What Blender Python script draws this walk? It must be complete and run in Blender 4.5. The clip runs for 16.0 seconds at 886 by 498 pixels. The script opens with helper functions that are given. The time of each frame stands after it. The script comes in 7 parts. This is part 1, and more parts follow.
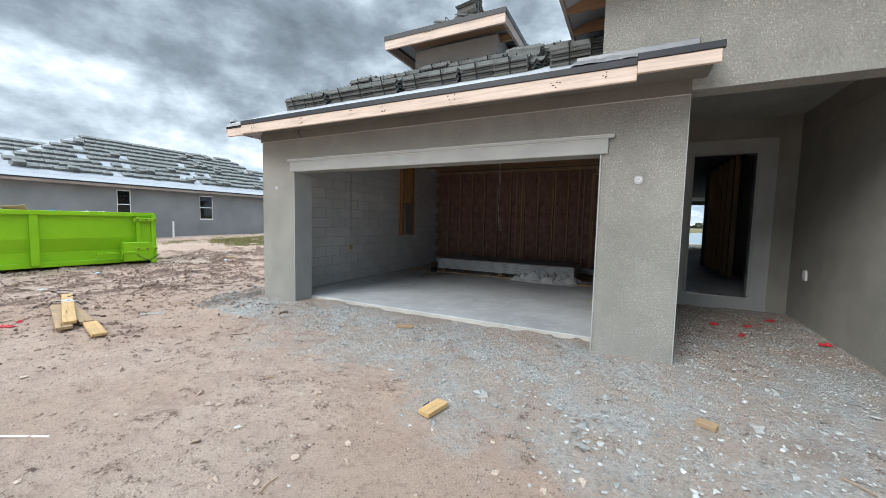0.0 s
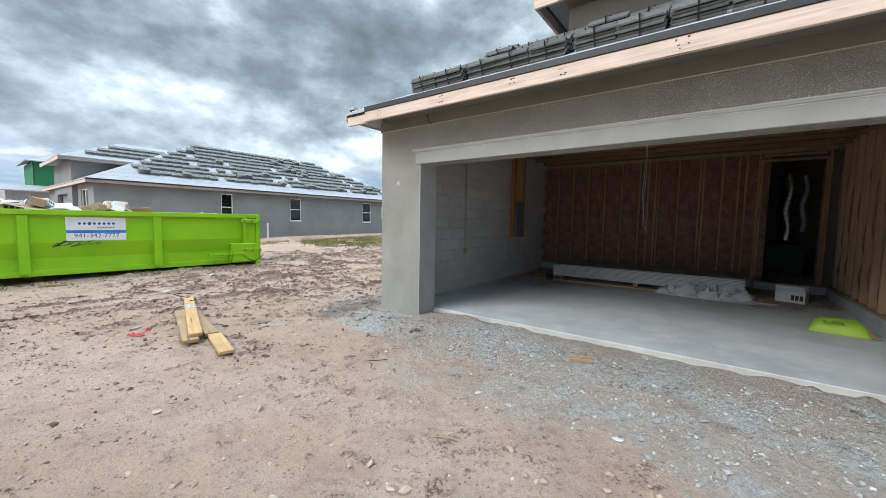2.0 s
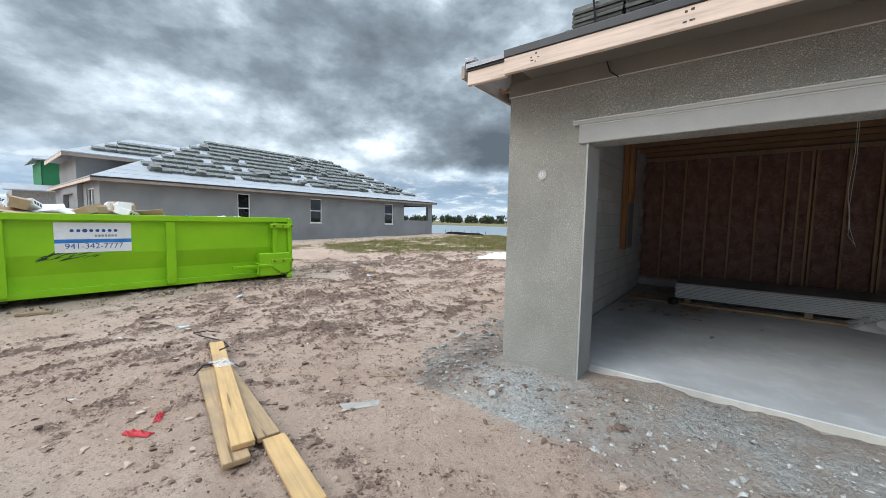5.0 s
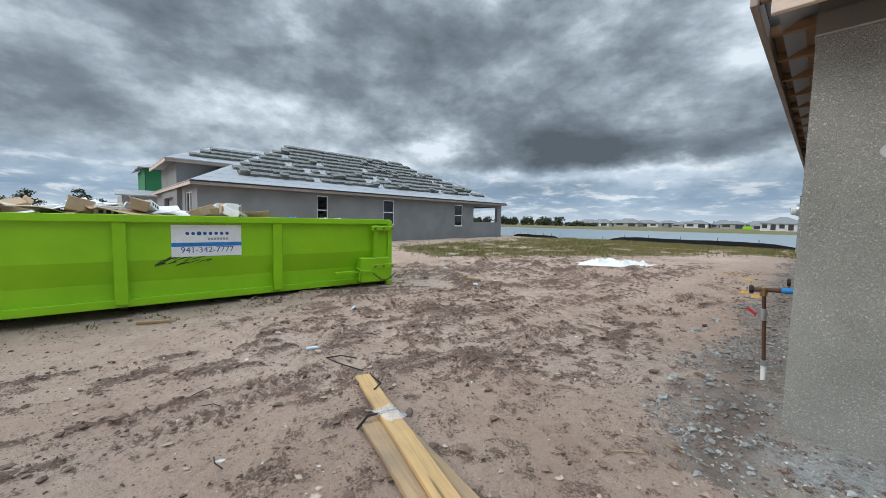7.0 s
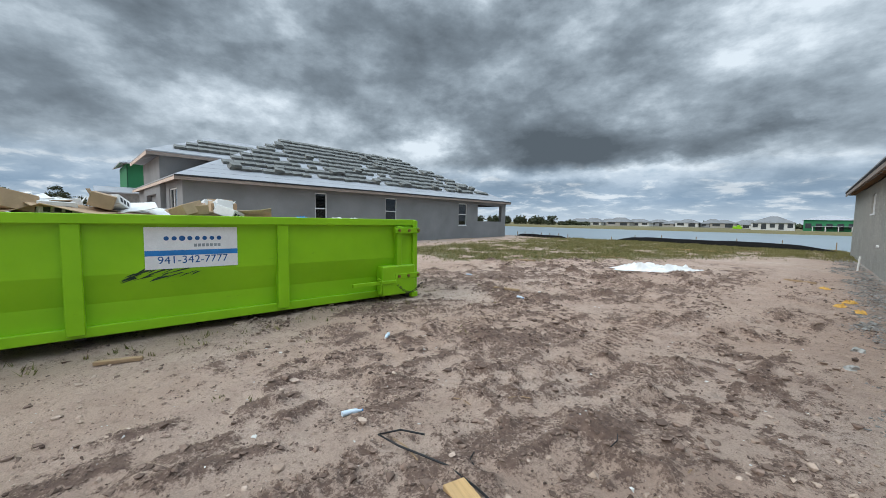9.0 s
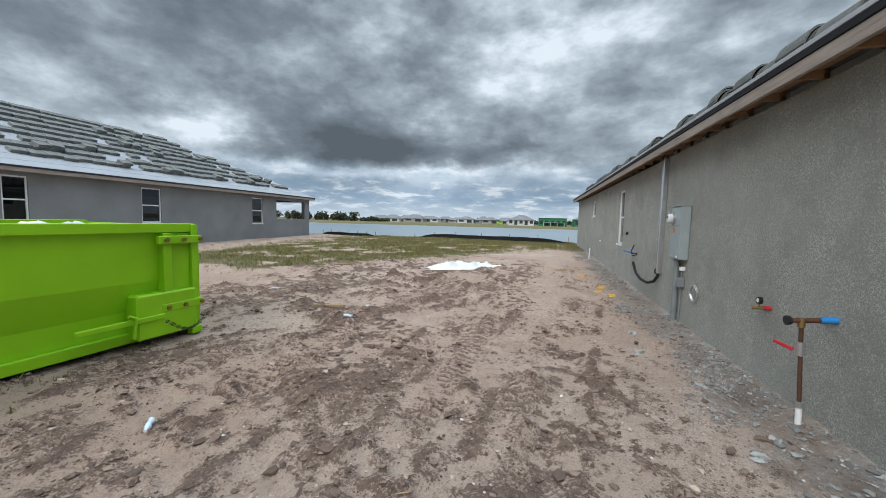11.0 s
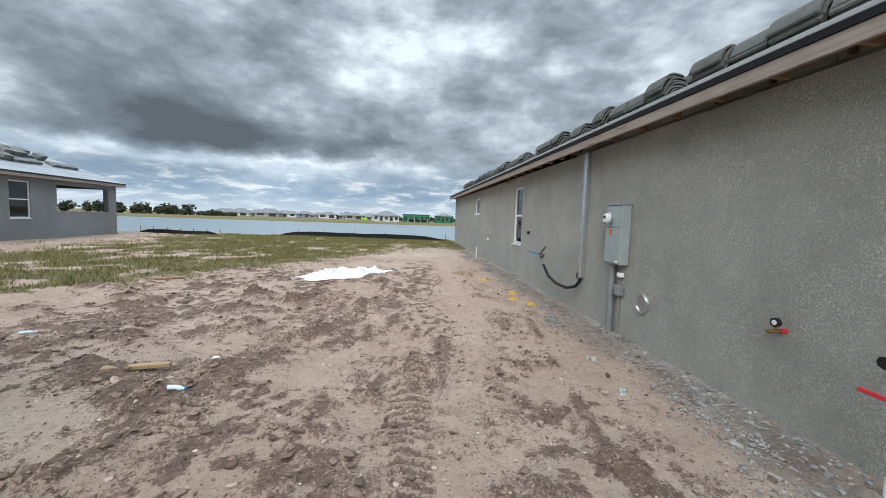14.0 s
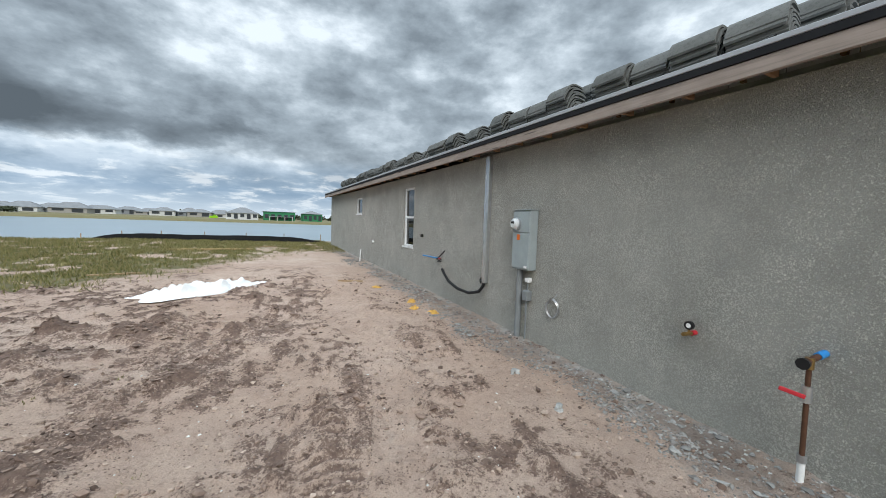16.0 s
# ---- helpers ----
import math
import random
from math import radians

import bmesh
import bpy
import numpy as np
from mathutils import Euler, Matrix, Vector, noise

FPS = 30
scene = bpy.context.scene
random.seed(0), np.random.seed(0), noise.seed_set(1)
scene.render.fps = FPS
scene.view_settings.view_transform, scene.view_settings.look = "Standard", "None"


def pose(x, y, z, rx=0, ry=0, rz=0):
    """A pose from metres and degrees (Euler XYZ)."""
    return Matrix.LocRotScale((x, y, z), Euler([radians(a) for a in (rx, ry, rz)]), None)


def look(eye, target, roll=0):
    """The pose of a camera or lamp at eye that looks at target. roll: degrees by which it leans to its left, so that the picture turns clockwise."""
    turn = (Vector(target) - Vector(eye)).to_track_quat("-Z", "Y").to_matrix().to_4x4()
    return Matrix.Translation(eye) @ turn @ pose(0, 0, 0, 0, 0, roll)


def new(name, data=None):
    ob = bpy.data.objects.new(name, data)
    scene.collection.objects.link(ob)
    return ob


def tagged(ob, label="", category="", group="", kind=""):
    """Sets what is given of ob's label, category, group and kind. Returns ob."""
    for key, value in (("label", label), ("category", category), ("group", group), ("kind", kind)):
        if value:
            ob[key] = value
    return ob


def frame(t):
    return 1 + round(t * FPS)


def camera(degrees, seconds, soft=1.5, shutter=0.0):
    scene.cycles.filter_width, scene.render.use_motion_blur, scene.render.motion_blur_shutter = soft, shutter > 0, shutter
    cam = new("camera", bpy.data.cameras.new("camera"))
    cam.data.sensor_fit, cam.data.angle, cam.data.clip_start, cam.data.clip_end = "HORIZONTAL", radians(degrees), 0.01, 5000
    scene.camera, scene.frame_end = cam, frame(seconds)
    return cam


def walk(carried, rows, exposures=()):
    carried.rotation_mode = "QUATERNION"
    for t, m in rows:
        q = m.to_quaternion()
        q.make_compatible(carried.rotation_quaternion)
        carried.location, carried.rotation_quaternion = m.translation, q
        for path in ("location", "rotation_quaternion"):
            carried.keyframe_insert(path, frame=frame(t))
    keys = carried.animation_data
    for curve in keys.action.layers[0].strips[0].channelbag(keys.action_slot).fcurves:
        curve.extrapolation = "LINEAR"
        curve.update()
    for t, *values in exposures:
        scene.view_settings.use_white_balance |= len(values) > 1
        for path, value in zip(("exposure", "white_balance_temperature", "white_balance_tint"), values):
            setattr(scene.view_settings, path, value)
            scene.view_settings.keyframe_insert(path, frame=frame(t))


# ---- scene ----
cam = camera(100.7, 16.0, soft=0.8)
METRES, EYE, TILT, LEAN, TURN = 11.4, 1.555, 0.0, 0.0, 26.9
ROWS = [
    (0.0, 0.0, 0.0, 0.0, 0.1, -4.37, -1.26),
    (0.5, -0.0264, 0.0184, -0.0002, 3.48, -4.42, -1.17),
    (1.0, -0.0505, 0.0486, 0.0004, 6.41, -4.55, -1.02),
    (1.5, -0.0801, 0.0685, -0.0009, 9.28, -4.42, -1.07),
    (2.0, -0.1108, 0.0886, -0.0034, 9.9, -4.43, -1.01),
    (2.5, -0.1388, 0.1154, -0.0021, 10.23, -4.49, -1.0),
    (3.0, -0.1674, 0.1357, -0.0004, 10.45, -4.43, -1.02),
    (5.5, -0.3093, 0.2555, 0.0041, 11.02, -4.41, -1.1),
    (6.0, -0.3493, 0.2719, 0.0029, 11.98, -4.42, -1.13),
    (6.5, -0.3852, 0.2858, 0.0033, 16.41, -4.38, -1.06),
    (7.0, -0.4122, 0.2948, 0.0023, 19.11, -4.3, -1.02),
    (7.5, -0.4452, 0.3191, -0.0012, 18.99, -4.48, -1.04),
    (8.0, -0.4789, 0.34, 0.0002, 18.9, -4.41, -1.09),
    (10.5, -0.5512, 0.4502, 0.0114, 2.34, -4.5, -0.99),
    (11.0, -0.5608, 0.4707, 0.0146, -12.41, -4.44, -1.39),
    (11.5, -0.5646, 0.4959, 0.0149, -23.12, -4.58, -1.48),
    (12.0, -0.5631, 0.5231, 0.0165, -28.79, -4.55, -1.71),
    (12.5, -0.5686, 0.55, 0.0174, -30.84, -4.49, -1.79),
    (13.0, -0.5668, 0.5817, 0.0151, -32.65, -4.56, -1.78),
    (13.5, -0.5601, 0.6117, 0.0165, -33.08, -4.53, -1.76),
    (14.0, -0.5616, 0.6401, 0.0165, -33.43, -4.49, -1.87),
    (14.5, -0.5612, 0.6633, 0.0218, -37.62, -4.42, -1.83),
    (15.0, -0.5529, 0.6837, 0.0213, -42.75, -4.41, -1.82),
    (15.5, -0.5513, 0.7014, 0.0208, -47.24, -4.26, -1.94),
    (16.0, -0.5561, 0.7119, 0.0233, -53.35, -4.07, -2.04),
]
walk(cam, [(t, pose(0, 0, EYE, TILT, LEAN, TURN) @ pose(METRES * x, METRES * y, METRES * z, 90 + pitch, roll, yaw)) for t, x, y, z, yaw, pitch, roll in ROWS],
     exposures=[(0.0, 0.44, 6230, 9), (3.0, 0.36, 6230, 9), (5.5, 0.18, 6230, 9), (7.0, -0.15, 6230, 9), (10.5, -0.15, 6230, 9), (12.0, 0.02, 6300, 9), (16.0, 0.06, 6300, 9)])

# ---- light: an overcast day, high bright cloud with dark banks ----
SUN_EL, SUN_ROT = radians(35), radians(204)
world = bpy.data.worlds.new("overcast")
scene.world = world
world.use_nodes = True
wn, wl = world.node_tree.nodes, world.node_tree.links
wn.clear()


def wnode(kind, **values):
    n = wn.new(kind)
    for k, v in values.items():
        n.inputs[k].default_value = v
    return n


def wmath(op, a, b=0.0):
    n = wn.new("ShaderNodeMath")
    n.operation = op
    for i, v in enumerate((a, b)):
        if isinstance(v, (int, float)):
            n.inputs[i].default_value = v
        else:
            wl.new(v, n.inputs[i])
    return n.outputs[0]


def wramp(value, stops):
    n = wn.new("ShaderNodeValToRGB")
    wl.new(value, n.inputs[0])
    els = n.color_ramp.elements
    while len(els) < len(stops):
        els.new(0.5)
    for e, (p, c) in zip(els, stops):
        e.position, e.color = p, (*c, 1)
    return n.outputs[0]


def wmix(fac, a, b, mode="MIX"):
    n = wn.new("ShaderNodeMix")
    n.data_type, n.blend_type = "RGBA", mode
    for sock, v in ((n.inputs[0], fac), (n.inputs[6], a), (n.inputs[7], b)):
        if isinstance(v, (int, float)):
            sock.default_value = v
        elif isinstance(v, tuple):
            sock.default_value = (*v, 1)
        else:
            wl.new(v, sock)
    return n.outputs[2]


coord = wn.new("ShaderNodeTexCoord")
sep = wn.new("ShaderNodeSeparateXYZ")
wl.new(coord.outputs["Generated"], sep.inputs[0])
up = wmath("MAXIMUM", sep.outputs[2], 0.0)
lift = wmath("ADD", up, 0.20)
plane = wn.new("ShaderNodeCombineXYZ")
wl.new(wmath("DIVIDE", sep.outputs[0], lift), plane.inputs[0])
wl.new(wmath("DIVIDE", sep.outputs[1], lift), plane.inputs[1])


def cloud_noise(scale, detail, rough, offset, distortion=0.0):
    m = wn.new("ShaderNodeMapping")
    m.inputs["Location"].default_value = offset
    wl.new(plane.outputs[0], m.inputs[0])
    n = wnode("ShaderNodeTexNoise", Scale=scale, Detail=detail, Roughness=rough, Distortion=distortion)
    wl.new(m.outputs[0], n.inputs["Vector"])
    return n.outputs["Fac"]


sky = wn.new("ShaderNodeTexSky")
sky.sky_type, sky.sun_disc = "NISHITA", False
sky.sun_elevation, sky.sun_rotation = SUN_EL, SUN_ROT
big = cloud_noise(0.9, 4, 0.5, (3.1, 1.7, 0))
puff = wn.new("ShaderNodeMapping")
puff.inputs["Scale"].default_value = (1.0, 1.0, 1.9)
puff.inputs["Location"].default_value = (0.35, 2.2, 1.0)
wl.new(coord.outputs["Generated"], puff.inputs[0])


def puff_noise(scale, detail, rough):
    n = wnode("ShaderNodeTexNoise", Scale=scale, Detail=detail, Roughness=rough)
    wl.new(puff.outputs[0], n.inputs["Vector"])
    return n.outputs["Color"]


def channels(colour):
    n = wn.new("ShaderNodeSeparateColor")
    wl.new(colour, n.inputs[0])
    return n.outputs


fine = channels(puff_noise(4.2, 12, 0.57))
rag = channels(puff_noise(9.0, 8, 0.6))
thick = wmath("ADD", 0.11, wmath("ADD", wmath("MULTIPLY", big, 0.16), wmath("ADD", wmath("MULTIPLY", fine[0], 0.46), wmath("MULTIPLY", rag[2], 0.17))))
# azimuth (from +y towards -x) and height of the view in degrees, ragged by noise
deg = 180 / math.pi
azimuth = wmath("MULTIPLY", wmath("ARCTAN2", wmath("MULTIPLY", sep.outputs[0], -1.0), sep.outputs[1]), deg)
height = wmath("MULTIPLY", wmath("ARCSINE", sep.outputs[2]), deg)
azimuth = wmath("ADD", azimuth, wmath("ADD", wmath("MULTIPLY", wmath("SUBTRACT", fine[1], 0.5), 16.0), wmath("MULTIPLY", wmath("SUBTRACT", rag[0], 0.5), 8.0)))
height = wmath("ADD", height, wmath("ADD", wmath("MULTIPLY", wmath("SUBTRACT", fine[2], 0.5), 6.0), wmath("MULTIPLY", wmath("SUBTRACT", rag[1], 0.5), 4.0)))


def wsq(a, centre, width):
    d = wmath("DIVIDE", wmath("SUBTRACT", a, centre), width)
    return wmath("MULTIPLY", d, d)


def mass(az, el, wide, high, gain):
    """A bank of thicker (gain > 0) or thinner cloud round a direction, with a soft ragged edge."""
    r = wmath("ADD", wsq(azimuth, az, wide), wsq(height, el, high))
    return wmath("MULTIPLY", wmath("POWER", 2.718, wmath("MULTIPLY", r, -1.0)), gain)


for args in ((45, 21.5, 24, 6.5, 0.075), (29, 11.2, 15, 2.6, 0.13), (14, 10.0, 10, 1.8, 0.07), (24, 15.5, 18, 2.5, 0.03), (1.5, 10.8, 4, 0.9, 0.10), (90, 13, 12, 4, 0.05), (105, 24, 30, 8, 0.03),
             (72, 14, 9, 4.2, -0.075), (48, 10.8, 6, 3.4, -0.16), (9, 18.2, 9, 3.2, -0.08), (-17, 14, 14, 4, -0.05), (22, 7.0, 26, 1.3, -0.15), (-8, 27, 22, 6, -0.035), (60, 8, 10, 3, -0.05)):
    thick = wmath("ADD", thick, mass(*args))
cloud = wramp(thick, [(0.405, (0.86, 0.94, 1.0)), (0.445, (0.61, 0.69, 0.755)), (0.50, (0.375, 0.44, 0.495)), (0.56, (0.235, 0.28, 0.322)), (0.67, (0.115, 0.14, 0.163))])
cover = wramp(thick, [(0.28, (0, 0, 0)), (0.36, (1, 1, 1))])
blue = wmix(1.0, sky.outputs[0], (0.10, 0.10, 0.10), "MULTIPLY")
above = wmix(cover, wmix(0.5, blue, (0.45, 0.56, 0.68)), cloud)
low = wramp(up, [(0.06, (1, 1, 1)), (0.11, (0.6, 0.6, 0.6)), (0.15, (0, 0, 0))])
veil = wramp(cloud_noise(3.0, 7, 0.6, (1.0, 9.0, 5.0), 0.3), [(0.44, (0.29, 0.41, 0.55)), (0.53, (0.38, 0.50, 0.63)), (0.62, (0.82, 0.88, 0.93))])
rim = wramp(up, [(0.0, (1, 1, 1)), (0.055, (0, 0, 0))])
hazed = wmix(wmath("MULTIPLY", rim, 0.8), wmix(wmath("MULTIPLY", low, 0.8), above, veil), (0.70, 0.79, 0.86))
bg = wn.new("ShaderNodeBackground")
bg.inputs["Strength"].default_value = 1.0
# overcast skies are brightest overhead
crown = wmath("ADD", 1.0, wmath("MULTIPLY", wramp(up, [(0.52, (0, 0, 0)), (0.82, (1, 1, 1))]), 3.6))
bright = wn.new("ShaderNodeVectorMath")
bright.operation = "SCALE"
wl.new(hazed, bright.inputs[0])
wl.new(crown, bright.inputs["Scale"])
wl.new(bright.outputs[0], bg.inputs["Color"])
wout = wn.new("ShaderNodeOutputWorld")
wl.new(bg.outputs[0], wout.inputs[0])

sun_data = bpy.data.lights.new("sun", "SUN")
sun_data.energy, sun_data.angle, sun_data.color = 2.1, radians(35), (1.0, 0.96, 0.9)
sun = new("sun", sun_data)
sun.matrix_world = look((0, 0, 30), (0 - math.sin(SUN_ROT), 0 - math.cos(SUN_ROT), 30 - math.tan(SUN_EL)))

# ---- building helpers ----


def box(bm, x0, x1, y0, y1, z0, z1, bevel=0.0, m=None):
    r = bmesh.ops.create_cube(bm, size=1.0)
    vs = r["verts"]
    for v in vs:
        v.co = Vector(((x0 + x1) / 2 + v.co.x * (x1 - x0), (y0 + y1) / 2 + v.co.y * (y1 - y0), (z0 + z1) / 2 + v.co.z * (z1 - z0)))
    if bevel:
        es = list({e for v in vs for e in v.link_edges})
        out = bmesh.ops.bevel(bm, geom=es, offset=bevel, segments=1, affect="EDGES")
        vs = list({v for f in out["faces"] for v in f.verts} | {v for v in vs if v.is_valid})
    if m is not None:
        for v in vs:
            v.co = m @ v.co
    return vs


def tube(bm, path, radius, sides=8, closed_ends=True):
    """A round bar swept along a list of points."""
    path = [Vector(p) for p in path]
    rings = []
    for i, p in enumerate(path):
        d = (path[min(i + 1, len(path) - 1)] - path[max(i - 1, 0)]).normalized()
        a = d.orthogonal().normalized() if not rings else None
        if a is None:
            a = (last - d * last.dot(d)).normalized()
        last = a
        b = d.cross(a)
        r = radius[i] if isinstance(radius, (list, tuple)) else radius
        rings.append([bm.verts.new(p + a * (r * math.cos(2 * math.pi * k / sides)) + b * (r * math.sin(2 * math.pi * k / sides))) for k in range(sides)])
    for r0, r1 in zip(rings, rings[1:]):
        for k in range(sides):
            bm.faces.new((r0[k], r0[(k + 1) % sides], r1[(k + 1) % sides], r1[k]))
    if closed_ends:
        bm.faces.new(list(reversed(rings[0])))
        bm.faces.new(rings[-1])


def wall_mesh(bm, axis, p0, p1, a0, a1, z0, z1, holes=()):
    """A wall of real thickness from p0 to p1, along 'x' or 'y' from a0 to a1, with openings (a0, a1, z0, z1) right through it."""
    us = sorted({a0, a1, *[h[0] for h in holes], *[h[1] for h in holes]})
    zs = sorted({z0, z1, *[h[2] for h in holes], *[h[3] for h in holes]})
    us, zs = [u for u in us if a0 <= u <= a1], [z for z in zs if z0 <= z <= z1]

    def solid(i, j):
        if not (0 <= i < len(us) - 1 and 0 <= j < len(zs) - 1):
            return False
        u, z = (us[i] + us[i + 1]) / 2, (zs[j] + zs[j + 1]) / 2
        return not any(h[0] < u < h[1] and h[2] < z < h[3] for h in holes)

    made = {}

    def v(u, p, z):
        k = (round(u, 4), round(p, 4), round(z, 4))
        if k not in made:
            made[k] = bm.verts.new((u, p, z) if axis == "x" else (p, u, z))
        return made[k]

    for i in range(len(us) - 1):
        for j in range(len(zs) - 1):
            if not solid(i, j):
                continue
            u, w, z, y = us[i], us[i + 1], zs[j], zs[j + 1]
            bm.faces.new((v(u, p0, z), v(w, p0, z), v(w, p0, y), v(u, p0, y)))
            bm.faces.new((v(u, p1, y), v(w, p1, y), v(w, p1, z), v(u, p1, z)))
            if not solid(i - 1, j):
                bm.faces.new((v(u, p0, z), v(u, p0, y), v(u, p1, y), v(u, p1, z)))
            if not solid(i + 1, j):
                bm.faces.new((v(w, p0, y), v(w, p0, z), v(w, p1, z), v(w, p1, y)))
            if not solid(i, j - 1):
                bm.faces.new((v(w, p0, z), v(u, p0, z), v(u, p1, z), v(w, p1, z)))
            if not solid(i, j + 1):
                bm.faces.new((v(u, p0, y), v(w, p0, y), v(w, p1, y), v(u, p1, y)))
    bmesh.ops.recalc_face_normals(bm, faces=bm.faces[:])


def slab(bm, pts, thick):
    """A flat slab: a polygon (counter-clockwise from above) and its underside."""
    top = [bm.verts.new(p) for p in pts]
    low = [bm.verts.new((p[0], p[1], p[2] - thick)) for p in pts]
    bm.faces.new(top)
    bm.faces.new(list(reversed(low)))
    n = len(pts)
    for i in range(n):
        bm.faces.new((top[i], low[i], low[(i + 1) % n], top[(i + 1) % n]))


def mesh_of(name, bm, material, smooth=False):
    me = bpy.data.meshes.new(name)
    bm.to_mesh(me)
    bm.free()
    me.materials.append(material)
    if smooth:
        me.polygons.foreach_set("use_smooth", [True] * len(me.polygons))
        me.set_sharp_from_angle(angle=radians(40))
    return me


def world_of(ob):
    m = Matrix.Identity(4)
    while ob is not None:
        m = ob.matrix_basis @ m if ob.parent is None else ob.parent.matrix_basis.inverted() @ ob.parent.matrix_basis @ ob.matrix_parent_inverse @ ob.matrix_basis @ m
        ob = ob.parent
    return m


PLACED = set()  # things whose parts are given in the world's own metres


def thing(name, m, label, category, group="", kind="", placed=False):
    ob = new(name)
    ob.empty_display_size = 0.2
    ob.matrix_basis = m
    tagged(ob, label, category, group, kind)
    if placed:
        PLACED.add(ob.name)
    return ob


def part(name, bm, material, parent, label="", smooth=False):
    ob = new(name, bm if isinstance(bm, bpy.types.Mesh) else mesh_of(name, bm, material, smooth))
    ob.parent = parent
    if parent.name in PLACED:
        ob.matrix_parent_inverse = parent.matrix_basis.inverted()
    if label:
        ob["label"] = label
    return ob


def single(name, bm, material, m, label, category, group="", kind="", smooth=False):
    ob = new(name, bm if isinstance(bm, bpy.types.Mesh) else mesh_of(name, bm, material, smooth))
    ob.matrix_basis = m
    return tagged(ob, label, category, group, kind)


I4 = Matrix.Identity(4)

# ---- materials ----


class Mat:
    """A node material: base colour from two scales of noise, with bump and roughness variation."""

    def __init__(self, name, rough=0.8, metal=0.0):
        self.mat = bpy.data.materials.new(name)
        self.mat.use_nodes = True
        self.nodes, self.links = self.mat.node_tree.nodes, self.mat.node_tree.links
        self.bsdf = self.nodes["Principled BSDF"]
        self.bsdf.inputs["Roughness"].default_value = rough
        self.bsdf.inputs["Metallic"].default_value = metal
        self.bsdf.inputs["Specular IOR Level"].default_value = 0.3
        self.obj = self.nodes.new("ShaderNodeTexCoord").outputs["Object"]

    def put(self, sock, v):
        if isinstance(v, (int, float)):
            sock.default_value = v
        elif isinstance(v, tuple):
            sock.default_value = (*v, 1) if len(v) == 3 and sock.type == "RGBA" else v
        else:
            self.links.new(v, sock)

    def noise(self, scale, detail=4, rough=0.55, vec=None, distortion=0.0):
        n = self.nodes.new("ShaderNodeTexNoise")
        n.inputs["Scale"].default_value, n.inputs["Detail"].default_value = scale, detail
        n.inputs["Roughness"].default_value, n.inputs["Distortion"].default_value = rough, distortion
        self.links.new(vec or self.obj, n.inputs["Vector"])
        return n.outputs["Fac"]

    def stretch(self, x, y, z):
        m = self.nodes.new("ShaderNodeMapping")
        m.inputs["Scale"].default_value = (x, y, z)
        self.links.new(self.obj, m.inputs[0])
        return m.outputs[0]

    def voronoi(self, scale, out="Distance", vec=None, feature="F1"):
        n = self.nodes.new("ShaderNodeTexVoronoi")
        n.feature = feature
        n.inputs["Scale"].default_value = scale
        self.links.new(vec or self.obj, n.inputs["Vector"])
        return n.outputs[out]

    def ramp(self, v, stops):
        n = self.nodes.new("ShaderNodeValToRGB")
        self.links.new(v, n.inputs[0])
        els = n.color_ramp.elements
        while len(els) < len(stops):
            els.new(0.5)
        for e, (p, c) in zip(els, stops):
            e.position, e.color = p, (*c, 1) if isinstance(c, tuple) else (c, c, c, 1)
        return n.outputs[0]

    def mix(self, fac, a, b, mode="MIX"):
        n = self.nodes.new("ShaderNodeMix")
        n.data_type, n.blend_type = "RGBA", mode
        for i, v in ((0, fac), (6, a), (7, b)):
            self.put(n.inputs[i], v)
        return n.outputs[2]

    def math(self, op, a, b=0.0):
        n = self.nodes.new("ShaderNodeMath")
        n.operation = op
        self.put(n.inputs[0], a)
        self.put(n.inputs[1], b)
        return n.outputs[0]

    def attr(self, name):
        n = self.nodes.new("ShaderNodeAttribute")
        n.attribute_name = name
        return n.outputs["Fac"]

    def rand(self):
        return self.nodes.new("ShaderNodeObjectInfo").outputs["Random"]

    def island(self):
        return self.nodes.new("ShaderNodeNewGeometry").outputs["Random Per Island"]

    def base(self, v):
        self.put(self.bsdf.inputs["Base Color"], v)
        return self

    def roughness(self, v):
        self.put(self.bsdf.inputs["Roughness"], v)
        return self

    def bump(self, height, strength=0.4, distance=0.01):
        n = self.nodes.new("ShaderNodeBump")
        n.inputs["Strength"].default_value, n.inputs["Distance"].default_value = strength, distance
        self.links.new(height, n.inputs["Height"])
        self.links.new(n.outputs[0], self.bsdf.inputs["Normal"])
        return self


def simple(name, c, rough=0.7, metal=0.0, vary=0.18, scale=6.0, grain=60.0, bump=0.15):
    """A plain coat with blotches, fine grain and a little relief."""
    M = Mat(name, rough, metal)
    dark, light = tuple(k * (1 - vary) for k in c), tuple(min(1, k * (1 + vary)) for k in c)
    M.base(M.mix(M.ramp(M.noise(grain, 3), [(0.35, 0.0), (0.65, 0.25)]), M.ramp(M.noise(scale, 5), [(0.3, dark), (0.7, light)]), tuple(k * 0.75 for k in c)))
    if bump:
        M.bump(M.noise(grain, 4), bump, 0.003)
    return M.mat


